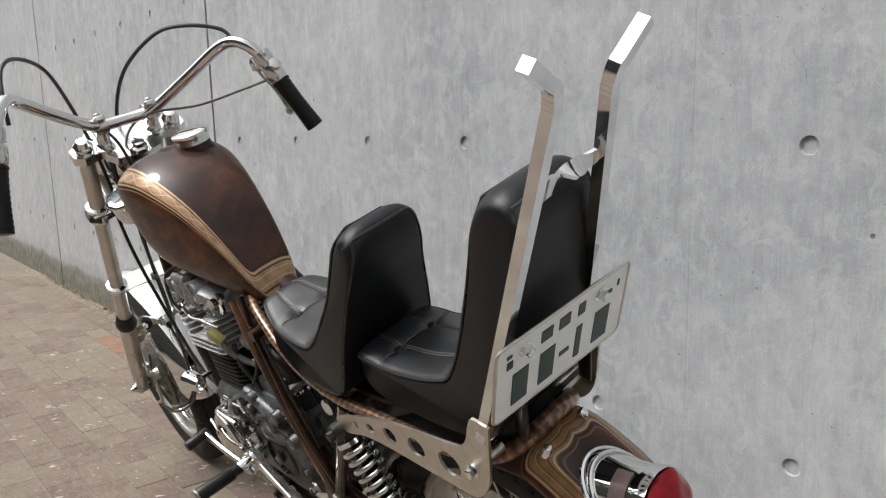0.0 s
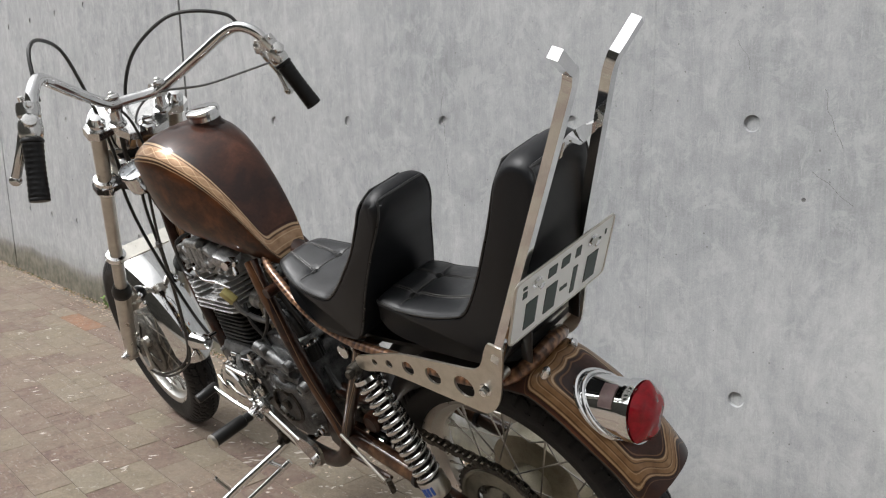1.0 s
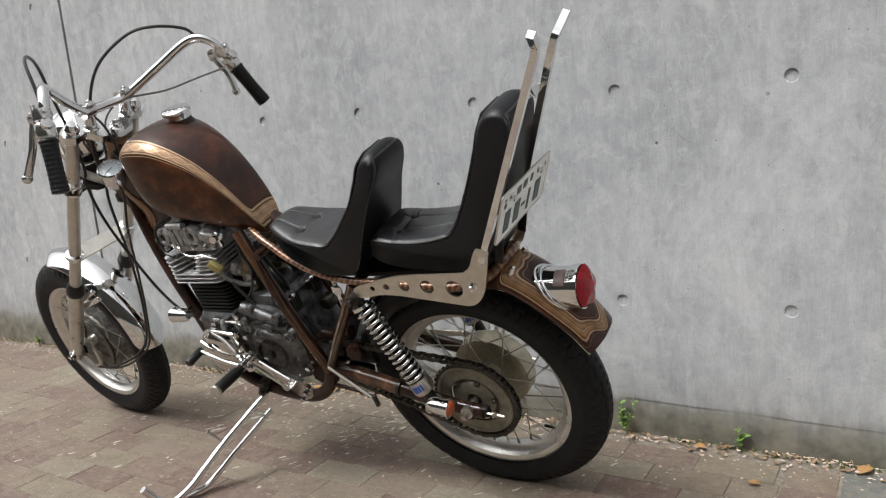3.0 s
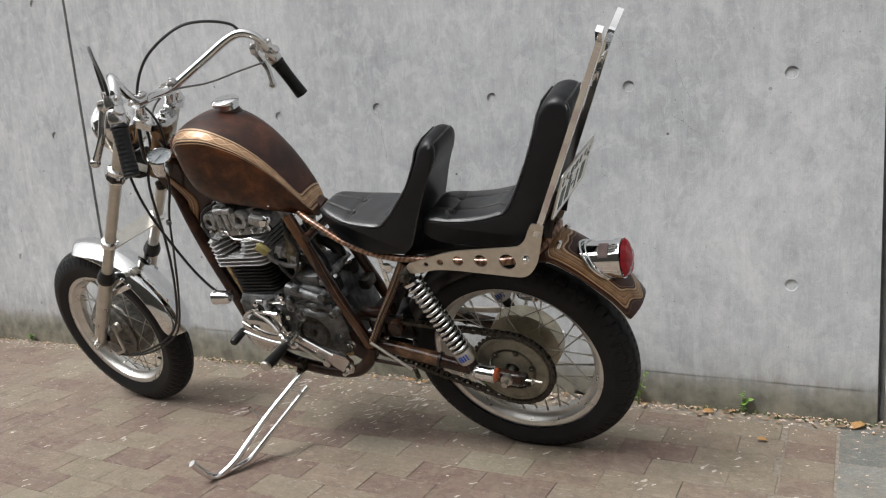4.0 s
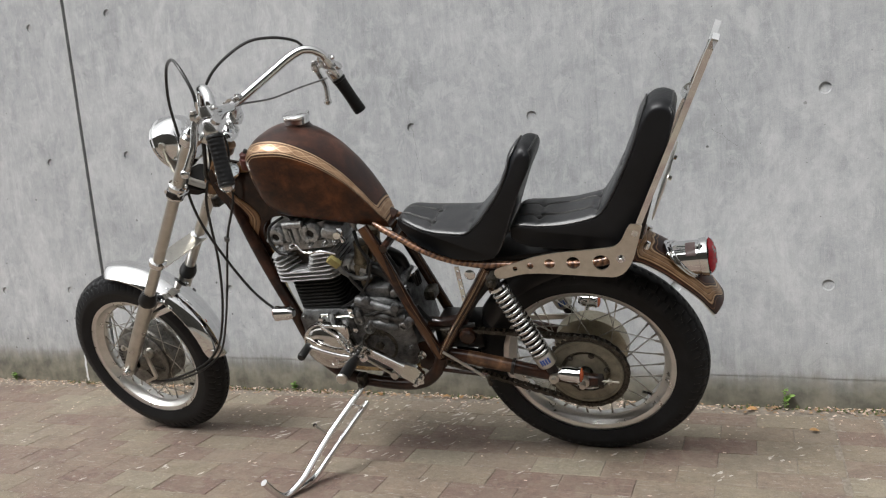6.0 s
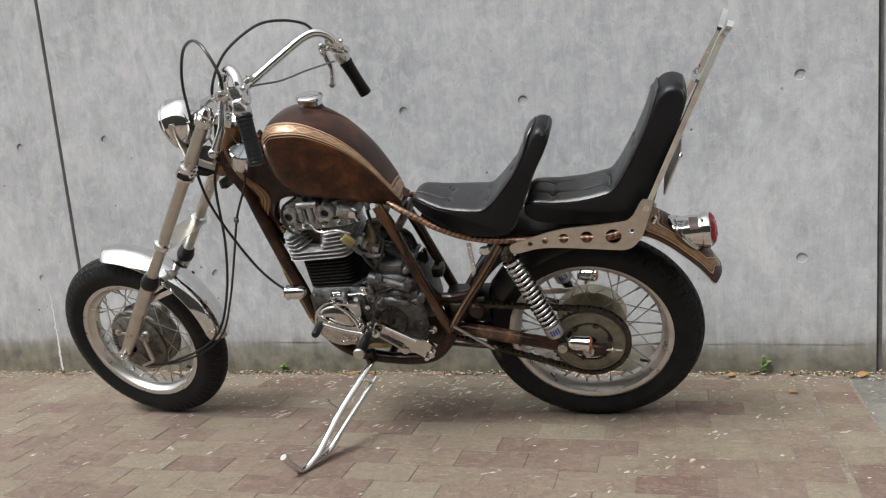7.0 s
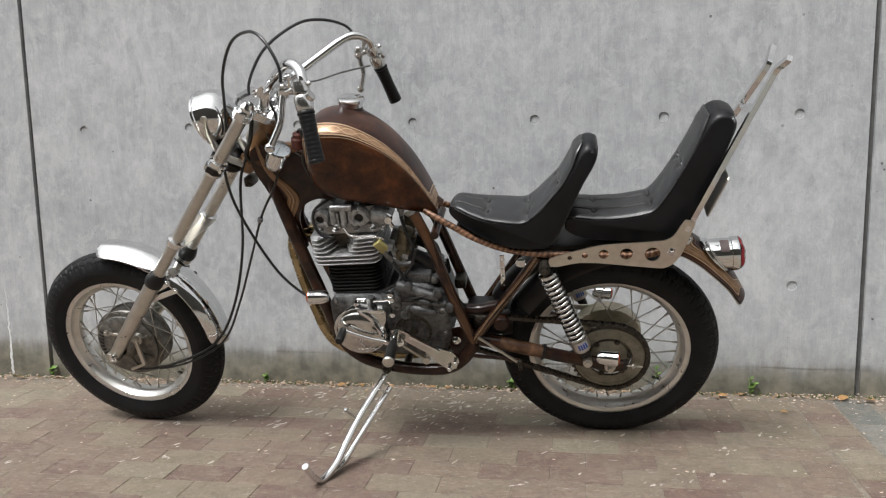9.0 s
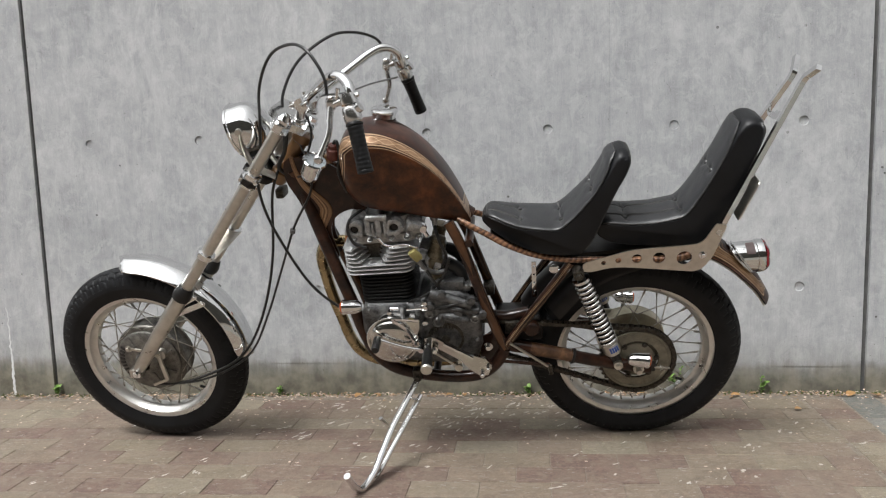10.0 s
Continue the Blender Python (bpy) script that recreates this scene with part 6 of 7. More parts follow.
part("oil_pipe", tube(glide([(-0.768, EV - 0.108, 0.785), (-0.752, EV - 0.112, 0.783), (-0.738, EV - 0.114, 0.765), (-0.715, EV - 0.114, 0.76), (-0.68, EV - 0.112, 0.762), (-0.655, EV - 0.106, 0.752), (-0.645, EV - 0.1, 0.745)], 5), 0.0032, 8), CHROME, engine, "bright steel oil pipe")
part("wire_connector", bar((-0.663, EV - 0.112, 0.742), (-0.642, EV - 0.104, 0.712), 0.018, 0.024, 0.003), TAG, engine, "yellowed wire connector")
part("spark_lead", tube(glide([(-0.645, EV - 0.105, 0.715), (-0.635, EV - 0.1, 0.685), (-0.605, EV - 0.08, 0.655), (-0.57, EV - 0.07, 0.655)], 6), 0.007, 8), GREYWIRE, engine)
part("breather_hose", tube(glide([(-0.79, EV - 0.11, 0.755), (-0.822, EV - 0.108, 0.765), (-0.84, EV - 0.1, 0.8), (-0.832, EV - 0.09, 0.835), (-0.8, EV - 0.06, 0.85)], 6), 0.0045, 8), CABLE, engine, "black breather hose")
# crankcase ribs, bosses and studs
bm = bmesh.new()
for a, b, r in (((-0.62, 0.6), (-0.5, 0.56), 0.016), ((-0.6, 0.545), (-0.48, 0.54), 0.012), ((-0.655, 0.57), (-0.655, 0.5), 0.014), ((-0.7, 0.56), (-0.7, 0.53), 0.012)):
    tube([(a[0], EV - 0.108, a[1]), (b[0], EV - 0.108, b[1])], r, 10, bm)
for x, z in ((-0.5, 0.58), (-0.54, 0.535), (-0.47, 0.53), (-0.62, 0.56), (-0.585, 0.6)):
    lathe([(0, 0), (0.014, 0), (0.012, 0.014), (0.007, 0.016), (0, 0.016)], (x, EV - 0.11, z), (0, -1, 0), 12, bm)
block((-0.6, EV - 0.09, 0.59), (-0.52, EV + 0.05, 0.628), 0.01, bm)
part("crankcase_rib", bm, DIRTY, engine)
bm = bmesh.new()
for i, (a, b, r) in enumerate((((-0.585, 0.528), (-0.51, 0.508), 0.022), ((-0.57, 0.552), (-0.515, 0.54), 0.015), ((-0.6, 0.5), (-0.585, 0.535), 0.013))):
    tube(glide([(a[0], EV - 0.106, a[1]), ((a[0] + b[0]) / 2, EV - 0.112, (a[1] + b[1]) / 2 + 0.006), (b[0], EV - 0.104, b[1])], 4), [r * k for k in (0.55, 0.85, 0.97, 1, 1, 1, 0.97, 0.85, 0.5)], 14, bm, flat=0.7)
part("gearbox_cover", bm, DIRTY, engine, "oily domed gearbox cover")
bm = lathe([(0, 0), (0.026, 0), (0.028, 0.005), (0.028, 0.11), (0.024, 0.118), (0, 0.12)], (-0.585, EV - 0.075, 0.6), (0, 1, 0), 22)
for k in range(6):
    bolt(Vector((-0.585 + 0.021 * math.cos(k * 1.047), EV - 0.075, 0.6 + 0.021 * math.sin(k * 1.047))), (0, -1, 0), 0.004, 0.004, bm)
part("starter_motor", bm, ALLOY, engine, "grey alloy starter motor")
part("gearbox_lid", block((-0.55, EV - 0.085, 0.588), (-0.502, EV + 0.07, 0.612), 0.008), OILED, engine)
for x, z in ((-0.805, 0.545), (-0.69, 0.545), (-0.53, 0.572), (-0.494, 0.535), (-0.488, 0.44), (-0.61, 0.4), (-0.51, 0.38)):
    part("case_bolt", bolt(Vector((x, EV - 0.106, z)), (0, -1, 0), 0.005, 0.009), OILED, engine)
for x, z, r, h in ((-0.6, 0.505, 0.018, 0.016), (-0.49, 0.515, 0.015, 0.016), (-0.625, 0.535, 0.016, 0.016), (-0.62, 0.415, 0.018, 0.014)):
    part("case_boss", lathe([(r * 1.15, 0), (r, h * 0.7), (r * 0.8, h), (r * 0.5, h), (r * 0.45, h * 0.7), (0, h * 0.7)], (x, EV - 0.104, z), (0, -1, 0), 18), OILED, engine)
for pts, r in (([(-0.69, -0.1, 0.56), (-0.65, -0.118, 0.585), (-0.62, -0.11, 0.6), (-0.58, -0.1, 0.645), (-0.56, -0.09, 0.7)], 0.004), ([(-0.62, -0.12, 0.545), (-0.57, -0.135, 0.565), (-0.5, -0.125, 0.575), (-0.46, -0.1, 0.555)], 0.0035), ([(-0.635, -0.1, 0.7), (-0.62, -0.11, 0.66), (-0.6, -0.105, 0.62), (-0.575, -0.11, 0.585), (-0.54, -0.12, 0.57)], 0.005)):
    part("hose", tube(glide(pts, 6), r, 8), CABLE, engine, "black rubber hose")
bm = bmesh.new()
for k in range(18):
    w = radians(60 + 12 * k)
    at = Vector((-0.581 + 0.044 * math.cos(w), EV - 0.112, 0.447 + 0.044 * math.sin(w)))
    block(tuple(at - Vector((0.0035, 0.008, 0.0035))), tuple(at + Vector((0.0035, 0.004, 0.0035))), 0.001, bm)
part("chain_guard_lug", bm, GREASE, engine, smooth=False)
for x, z in ((-0.636, 0.578), (-0.636, 0.562), (-0.74, 0.545), (-0.638, 0.51)):
    part("stud", lathe([(0, 0), (0.009, 0), (0.009, 0.012), (0.006, 0.014), (0, 0.015)], (x, EV - 0.118, z), (0, -1, 0), 6), CHROME, engine)
part("banjo_pipe", tube(glide([(-0.705, EV - 0.12, 0.56), (-0.703, EV - 0.13, 0.545), (-0.7, EV - 0.13, 0.53)], 4), 0.006, 8), ALLOY, engine)
part("push_rod_cable", tube([(-0.69, EV - 0.125, 0.556), (-0.645, EV - 0.125, 0.56)], 0.003, 8), CHROME, engine)
part("plug_boss", tube([(-0.738, EV - 0.12, 0.556), (-0.715, EV - 0.12, 0.557)], 0.006, 10), CHROME, engine)
# left cover
CC = Vector((-0.737, EV - 0.11, 0.457))
cover = part("clutch_cover", lathe([(0.0, 0.056), (0.02, 0.0552), (0.04, 0.0515), (0.055, 0.046), (0.064, 0.04), (0.069, 0.034), (0.072, 0.031), (0.078, 0.0285), (0.081, 0.022), (0.081, -0.02)], CC, (0, -1, 0), 56), simple("polished_alloy", (0.52, 0.51, 0.49), (0.64, 0.63, 0.6), 30, 0.13, 1.0, 0.05, 0.03), engine, "polished round engine cover")
POLISH = cover.data.materials[0]
bm = plate([(-0.73, 0.538), (-0.652, 0.532), (-0.654, 0.5), (-0.672, 0.46), (-0.685, 0.47), (-0.7, 0.51)], [], EV - 0.144, EV - 0.1)
part("cover_wing", bm, POLISH, engine, smooth=False)
bm = tube(glide([(-0.728, EV - 0.152, 0.536), (-0.7, EV - 0.152, 0.515), (-0.678, EV - 0.152, 0.48), (-0.665, EV - 0.152, 0.44)], 5), 0.006, 8)
tube(glide([(-0.733, EV - 0.148, 0.537), (-0.69, EV - 0.15, 0.537), (-0.655, EV - 0.148, 0.532)], 4), 0.006, 8, bm)
part("cover_ridge", bm, CHROME, engine)
bm = tube(glide([(-0.79, EV - 0.154, 0.5), (-0.74, EV - 0.161, 0.478), (-0.7, EV - 0.158, 0.462)], 5), 0.0045, 8)
part("cover_rib", bm, POLISH, engine)
bm = bmesh.new()
for a, b in (((-0.742, 0.424), (-0.736, 0.404)), ((-0.742, 0.402), (-0.728, 0.401)), ((-0.716, 0.426), (-0.708, 0.41)), ((-0.72, 0.402), (-0.704, 0.408))):
    bar((a[0], EV - 0.159, a[1]), (b[0], EV - 0.159, b[1]), 0.0016, 0.003, 0, bm)
part("cover_mark", bm, CHROME, engine, smooth=False)
# front sprocket and its recess
bm = lathe([(0, 0), (0.05, 0), (0.055, 0.004), (0.055, 0.01), (0.047, 0.012), (0.046, 0.002), (0, 0.002)], (-0.581, EV - 0.104, 0.447), (0, -1, 0), 32)
part("sprocket_recess", bm, GREASE, engine)
FS = Vector((-0.581, 0, 0.447))
out = []
for i in range(60):
    w = 2 * math.pi * i / 60
    out.append((FS.x + (0.038 if i % 4 < 2 else 0.0315) * math.cos(w), FS.z + (0.038 if i % 4 < 2 else 0.0315) * math.sin(w)))
part("drive_sprocket", plate(out, [], -0.122, -0.116), GREASE, engine, smooth=False)
part("sprocket_nut", bolt(Vector((-0.581, -0.122, 0.447)), (0, -1, 0), 0.014, 0.01), GREASE, engine)

# ---- carburettors and filters ----
CARB = simple("stained_zinc", (0.055, 0.045, 0.03), (0.24, 0.205, 0.145), 60, 0.4, 0.7, 0.1, 0.3)
for y in (-0.055, 0.04):
    carb = part("carburettor", lathe([(0, 0), (0.024, 0), (0.026, 0.008), (0.026, 0.02), (0.021, 0.024), (0.021, 0.05), (0.027, 0.054), (0.027, 0.075), (0, 0.076)], (-0.655, y, 0.69), (0.93, 0, -0.36), 20), ALLOY, bike, "grimy alloy carburettor")
    bm = block((-0.625, y - 0.024, 0.635), (-0.578, y + 0.024, 0.69), 0.008)
    block((-0.617, y - 0.02, 0.61), (-0.585, y + 0.02, 0.638), 0.008, bm)
    part("float_bowl", bm, CARB, carb, "grimy float bowl")
    bm = lathe([(0, 0), (0.023, 0), (0.023, 0.012), (0.02, 0.016), (0.02, 0.05), (0.022, 0.052), (0.022, 0.062), (0.01, 0.066), (0, 0.066)], (-0.606, y, 0.69), (0.25, 0, 0.97), 18)
    part("carburettor_top", bm, CARB, carb, "brown-stained carburettor cap")
    part("brass_screw", lathe([(0, 0), (0.005, 0), (0.005, 0.01), (0, 0.01)], (-0.6, y - 0.025, 0.66), (0, -1, 0), 8), SATIN, carb)
    part("intake_hose", tube(glide([(-0.585, y, 0.668), (-0.56, y, 0.66), (-0.535, y, 0.64), (-0.525, y, 0.6)], 5), 0.019, 12), CABLE, carb, "black intake hose")
    bm = bmesh.new()
    n = 48
    loops = []
    for s, rr in ((0, 0.02), (0.004, 0.031), (0.042, 0.034), (0.046, 0.024)):
        loops.append([Vector((-0.52, y, 0.585)) + Vector(((rr + (0.0022 if j % 2 and 0.03 < rr else 0)) * math.cos(2 * math.pi * j / n), (rr + (0.0022 if j % 2 and 0.03 < rr else 0)) * math.sin(2 * math.pi * j / n), -s + 0.012)) for j in range(n)])
    loft(loops, bm)
    part("pod_filter", bm, BLACK, carb, "black pleated pod filter", smooth=False)
    part("filter_band", lathe([(0.021, 0), (0.03, 0.0), (0.03, 0.006), (0.02, 0.008)], (-0.52, y, 0.594), (0, 0, 1), 24), CHROME, carb)
bm = tube(glide([(-0.6, -0.06, 0.79), (-0.585, -0.08, 0.745), (-0.57, -0.08, 0.7), (-0.6, -0.075, 0.64)], 6), 0.005, 8)
part("fuel_hose", bm, CABLE, bike, "black fuel hose")
bm = lathe([(0, 0), (0.014, 0), (0.015, 0.012), (0.01, 0.016), (0.01, 0.03), (0, 0.03)], (-0.635, -0.085, 0.8), (0.3, -0.9, 0.1), 14)
bar((-0.64, -0.085, 0.81), (-0.615, -0.1, 0.775), 0.012, 0.01, 0.003, bm)
part("choke_lever", bm, CHROME, bike, "bright choke lever")
# tray, coil and brackets under the rider seat
part("battery_tray", block((-0.435, -0.06, 0.39), (-0.29, 0.05, 0.468), 0.012), BLACKPAINT, bike, "black battery box")
part("relay", lathe([(0, 0), (0.022, 0), (0.024, 0.006), (0.024, 0.03), (0.019, 0.036), (0, 0.037)], (-0.325, -0.058, 0.45), (0, -1, 0), 20), FRAMEBROWN, bike, "round brown relay")
part("regulator", block((-0.405, -0.085, 0.43), (-0.362, -0.058, 0.475), 0.005), GREASE, bike, "dark finned regulator")
part("loom_bundle", tube(glide([(-0.47, -0.06, 0.54), (-0.44, -0.065, 0.5), (-0.4, -0.065, 0.475), (-0.36, -0.065, 0.47), (-0.3, -0.065, 0.48)], 6), 0.008, 8), CABLE, bike, "taped black wiring bundle")
part("tray_strut", tube(glide([(-0.44, -0.06, 0.485), (-0.4, -0.06, 0.482), (-0.36, -0.06, 0.49), (-0.33, -0.06, 0.5)], 5), 0.017, 12), FRAMEBROWN, bike, "brown painted tray strut")
part("spare_coil", block((-0.47, 0.0, 0.515), (-0.435, 0.05, 0.55), 0.008), GREASE, bike, "dark coil")
part("hanger_strap", plate([(-0.3245, 0.672), (-0.3115, 0.672), (-0.3095, 0.556), (-0.3225, 0.556)], [ring2(-0.3175 + 0.0016 * k / 3, 0.658 - 0.027 * k, 0.0036, 10) for k in range(4)], -0.0715, -0.0685), CHROME, bike, "drilled steel strap", smooth=False)
part("rail_button", lathe([(0, 0), (0.014, 0), (0.015, 0.004), (0.01, 0.008), (0, 0.009)], (-0.262, -0.125, 0.68), (0, -1, 0), 20), CHROME, bike, "round chrome frame button")
bm = tube(glide([(-0.54, -0.06, 0.77), (-0.515, -0.07, 0.72), (-0.5, -0.06, 0.66), (-0.515, -0.04, 0.6)], 6), 0.0055, 8)
part("wiring_loom", bm, CABLE, bike, "black wiring loom")
# inner rear guard
part("inner_guard", fender_skin(REAR, 0.39, 106, 153, 0.055, 0.035, 0.0, 20, 10), BLACKPAINT, bike, "black inner mudguard")

# ---- controls on the near side ----
bm = plate([(-0.64, 0.474), (-0.62, 0.482), (-0.6, 0.472), (-0.52, 0.421), (-0.462, 0.402), (-0.446, 0.38), (-0.455, 0.345), (-0.478, 0.34), (-0.512, 0.366), (-0.54, 0.4), (-0.605, 0.443), (-0.635, 0.455)], [], EV - 0.158, EV - 0.146)
mount = part("peg_mount", bm, POLISH, bike, "polished alloy foot peg mount", smooth=False)
part("mount_ridge", tube([(-0.585, EV - 0.16, 0.458), (-0.5, EV - 0.16, 0.407)], 0.005, 8), CHROME, mount)
for x, z in ((-0.456, 0.372), (-0.474, 0.35)):
    part("bolt", bolt(Vector((x, EV - 0.158, z)), (0, -1, 0), 0.007, 0.014), CHROME, mount)
part("bolt", bolt(Vector((-0.455, -0.13, 0.42)), (0, -1, 0), 0.009, 0.012), CHROME, mount)
peg = part("foot_peg", lathe([(0, 0), (0.0115, 0), (0.0115, 0.018), (0.015, 0.02), (0.0155, 0.03), (0.0155, 0.098), (0.014, 0.102), (0, 0.102)], (-0.628, -0.2, 0.455), (0.06, -1, 0.09), 18), BLACK, bike, "black rubber foot peg")
part("peg_end", lathe([(0, 0), (0.0165, 0), (0.0165, 0.004), (0.014, 0.007), (0, 0.007)], Vector((-0.628, -0.2, 0.455)) + Vector((0.06, -1, 0.09)).normalized() * 0.102, (0.06, -1, 0.09), 20), SATIN, peg, "bright peg end")
bm = lathe([(0, 0), (0.013, 0), (0.014, 0.02), (0.011, 0.04), (0, 0.042)], (-0.628, EV - 0.15, 0.457), (0, -1, 0), 14)
bolt(Vector((-0.612, EV - 0.172, 0.445)), (0.3, -1, 0), 0.008, 0.01, bm)
part("peg_clamp", bm, CHROME, peg)
lever = part("gear_lever", tube(glide([(-0.65, -0.185, 0.447), (-0.69, -0.19, 0.458), (-0.74, -0.195, 0.478), (-0.772, -0.195, 0.492)], 5), 0.0062, 10), CHROME, bike, "chrome gear lever")
part("lever_rubber", lathe([(0, 0), (0.0105, 0), (0.012, 0.004), (0.012, 0.052), (0.01, 0.056), (0, 0.056)], (-0.774, -0.188, 0.489), (0, -1, -0.05), 16), BLACK, lever, "black rubber toe piece")
part("lever_shaft", tube([(-0.65, -0.1, 0.447), (-0.65, -0.192, 0.447)], 0.008, 10), CHROME, lever)
part("linkage", tube([(-0.63, -0.165, 0.435), (-0.55, -0.16, 0.37)], 0.0035, 8), SATIN, bike, "steel gear linkage")
bm = lathe([(0, 0), (0.012, 0), (0.012, 0.02), (0, 0.02)], (-0.545, -0.14, 0.362), (0, -1, 0), 12)
bar((-0.545, -0.15, 0.362), (-0.535, -0.15, 0.4), 0.008, 0.014, 0.002, bm)
part("linkage_arm", bm, SATIN, bike)
# lower chain stay and thin brace
part("lower_stay", tube([(-0.41, -0.115, 0.355), (-0.275, -0.12, 0.345)], 0.0055, 8), FRAMEBROWN, bike)
part("brace_rod", tube([(-0.39, -0.13, 0.43), (-0.278, -0.135, 0.35)], 0.0042, 8), SATIN, bike, "bright steel brace rod")
part("stop_bolt", tube([(-0.272, -0.13, 0.35), (-0.268, -0.13, 0.318)], 0.0065, 8), GREASE, bike)
bm = bar((-0.38, -0.06, 0.385), (-0.31, -0.06, 0.37), 0.03, 0.024, 0.005)
bolt(Vector((-0.36, -0.078, 0.382)), (0, -1, 0), 0.008, 0.01, bm)
part("brake_pivot", bm, CHROME, bike, "bright brake pivot")
part("torque_arm", bar((-0.24, 0.085, 0.4), (0.0, 0.095, 0.4), 0.005, 0.018, 0.001), SATIN, bike, "drilled steel torque arm")

# ---- side stand ----
s_top, s_mid, s_tip = Vector((-0.678, -0.124, 0.293)), Vector((-0.743, -0.278, 0.231)), Vector((-0.834, -0.498, 0.255))
knee, s_bend = Vector((-0.782, -0.41, 0.181)), Vector((-0.806, -0.459, 0.172))
main = glide([s_top, s_top.lerp(s_mid, 0.5), s_mid, s_mid.lerp(knee, 0.6), knee, s_bend, s_bend.lerp(s_tip, 0.35) + Vector((-0.004, -0.008, -0.006)), s_tip], 6)
stand = part("side_stand", tube(main, 0.01, 12), CHROME, bike, "chrome double-rod side stand")
low = Vector((-0.67, -0.141, 0.246))
second = glide([low, low.lerp(Vector((-0.77, -0.352, 0.15)), 0.5), Vector((-0.77, -0.352, 0.15)), Vector((-0.783, -0.4, 0.156)), Vector((-0.8, -0.446, 0.168))], 6)
part("stand_rod", tube(second, 0.0085, 10), CHROME, stand, "chrome second rod")
web = s_top.lerp(s_mid, 0.38)
part("stand_web", bar(web, low + (s_mid - s_top) * 0.12, 0.004, 0.028, 0.001, up=s_mid - s_top), CHROME, stand, "flat chrome web between the rods")
end = Vector((-0.768, -0.291, 0.277))
part("stand_hook", tube([s_mid, end], 0.004, 8), SATIN, stand)
part("hook_end", lathe([(0, 0), (0.006, 0), (0.006, 0.006), (0, 0.006)], end, end - s_mid, 10), CHROME, stand)
bm = block((-0.69, -0.136, 0.296), (-0.662, -0.105, 0.335), 0.006)
bolt(Vector((-0.676, -0.136, 0.308)), (0, -1, 0), 0.009, 0.01, bm)
part("stand_bracket", bm, GREASE, stand)


# ---- indicators ----
def indicator(at, axis, stalk):
    root = part("indicator", lathe([(0, -0.032), (0.012, -0.03), (0.018, -0.022), (0.0205, -0.008), (0.021, 0.018), (0.0225, 0.02), (0.0225, 0.026), (0.02, 0.027)], at, axis, 24), CHROME, bike, "chrome bullet indicator with amber lens")
    part("lens", lathe([(0.02, 0.026), (0.017, 0.031), (0.01, 0.034), (0, 0.035)], at, axis, 20), AMBER, root, "amber lens")
    part("stalk", tube([at, stalk], 0.006, 10), CHROME, root)


indicator(Vector((-0.85, -0.146, 0.573)), (-1, -0.05, 0), Vector((-0.862, -0.085, 0.565)))
indicator(Vector((-0.85, 0.135, 0.573)), (-1, 0.05, 0), Vector((-0.862, 0.085, 0.565)))
indicator(Vector((-0.022, -0.192, 0.413)), (1, 0, -0.1), Vector((-0.03, -0.12, 0.36)))
indicator(Vector((-0.02, 0.155, 0.415)), (1, 0, -0.1), Vector((-0.03, 0.12, 0.36)))
part("signal_stay", bar((-0.885, -0.085, 0.615), (-0.86, -0.087, 0.555), 0.012, 0.004), GREASE, bike)


# ---- cables ----
def cable(pts, label, r=0.0042, material=None, n=8, name="cable"):
    part(name, tube(glide(pts, n), r, 8), material or CABLE, bike, label)


perch_l = BARSTEER @ Vector((-0.79, -0.245, 1.215))
cable([perch_l, (-0.82, -0.235, 1.275), (-0.858, -0.205, 1.328), (-0.91, -0.16, 1.338), (-0.985, -0.1, 1.3), (-1.038, -0.07, 1.21), (-1.058, -0.06, 1.1), (-1.075, -0.06, 1.0), (-1.09, -0.07, 0.94), (-1.07, -0.08, 0.82), (-0.99, -0.09, 0.64), (-0.91, -0.1, 0.555), (-0.85, -0.1, 0.53)], "black clutch cable looping over the bar")
cable([BARSTEER @ Vector((-0.762, 0.21, 1.255)), (-0.765, 0.2, 1.272), (-0.815, 0.15, 1.3), (-0.875, 0.105, 1.3), (-0.955, 0.045, 1.25), (-1.0, 0.005, 1.17), (-1.005, -0.005, 1.1), (-1.02, -0.02, 1.0), (-1.06, -0.045, 0.9), (-1.09, -0.055, 0.7), (-1.14, -0.06, 0.53), (-1.21, -0.062, 0.39), (-1.28, -0.08, 0.325), (-1.4, -0.092, 0.275), (-1.47, -0.09, 0.255)], "black front brake cable looping over the bar")
cable([SP - SD * 0.062, (-0.945, -0.08, 0.9), (-1.005, -0.075, 0.8), (-1.07, -0.068, 0.65), (-1.135, -0.066, 0.5), (-1.205, -0.068, 0.37), (-1.285, -0.086, 0.31), (-1.4, -0.096, 0.268), (-1.55, -0.085, 0.245)], "black speedometer cable", 0.0036)
cable([BARSTEER @ Vector((-0.735, 0.245, 1.165)), (-0.79, 0.2, 1.138), (-0.85, 0.125, 1.135), (-0.91, 0.03, 1.15), (-0.95, -0.02, 1.11), (-0.96, -0.03, 1.02), (-0.9, -0.03, 0.95)], "thin grey throttle cable", 0.0028, GREYWIRE)
cable([(-0.955, -0.06, 1.165), (-0.93, -0.045, 1.12), (-0.925, -0.04, 1.06), (-0.955, -0.03, 0.99)], "black switch wire", 0.0034)
cable([(-0.985, -0.05, 1.1), (-1.0, -0.06, 1.03), (-1.03, -0.04, 0.97), (-0.99, -0.02, 0.93)], "black wiring loom", 0.006)
bm = block((-1.06, -0.025, 0.868), (-1.035, 0.025, 0.898), 0.006)
part("horn_bracket", bm, GREASE, bike, m=STEER)
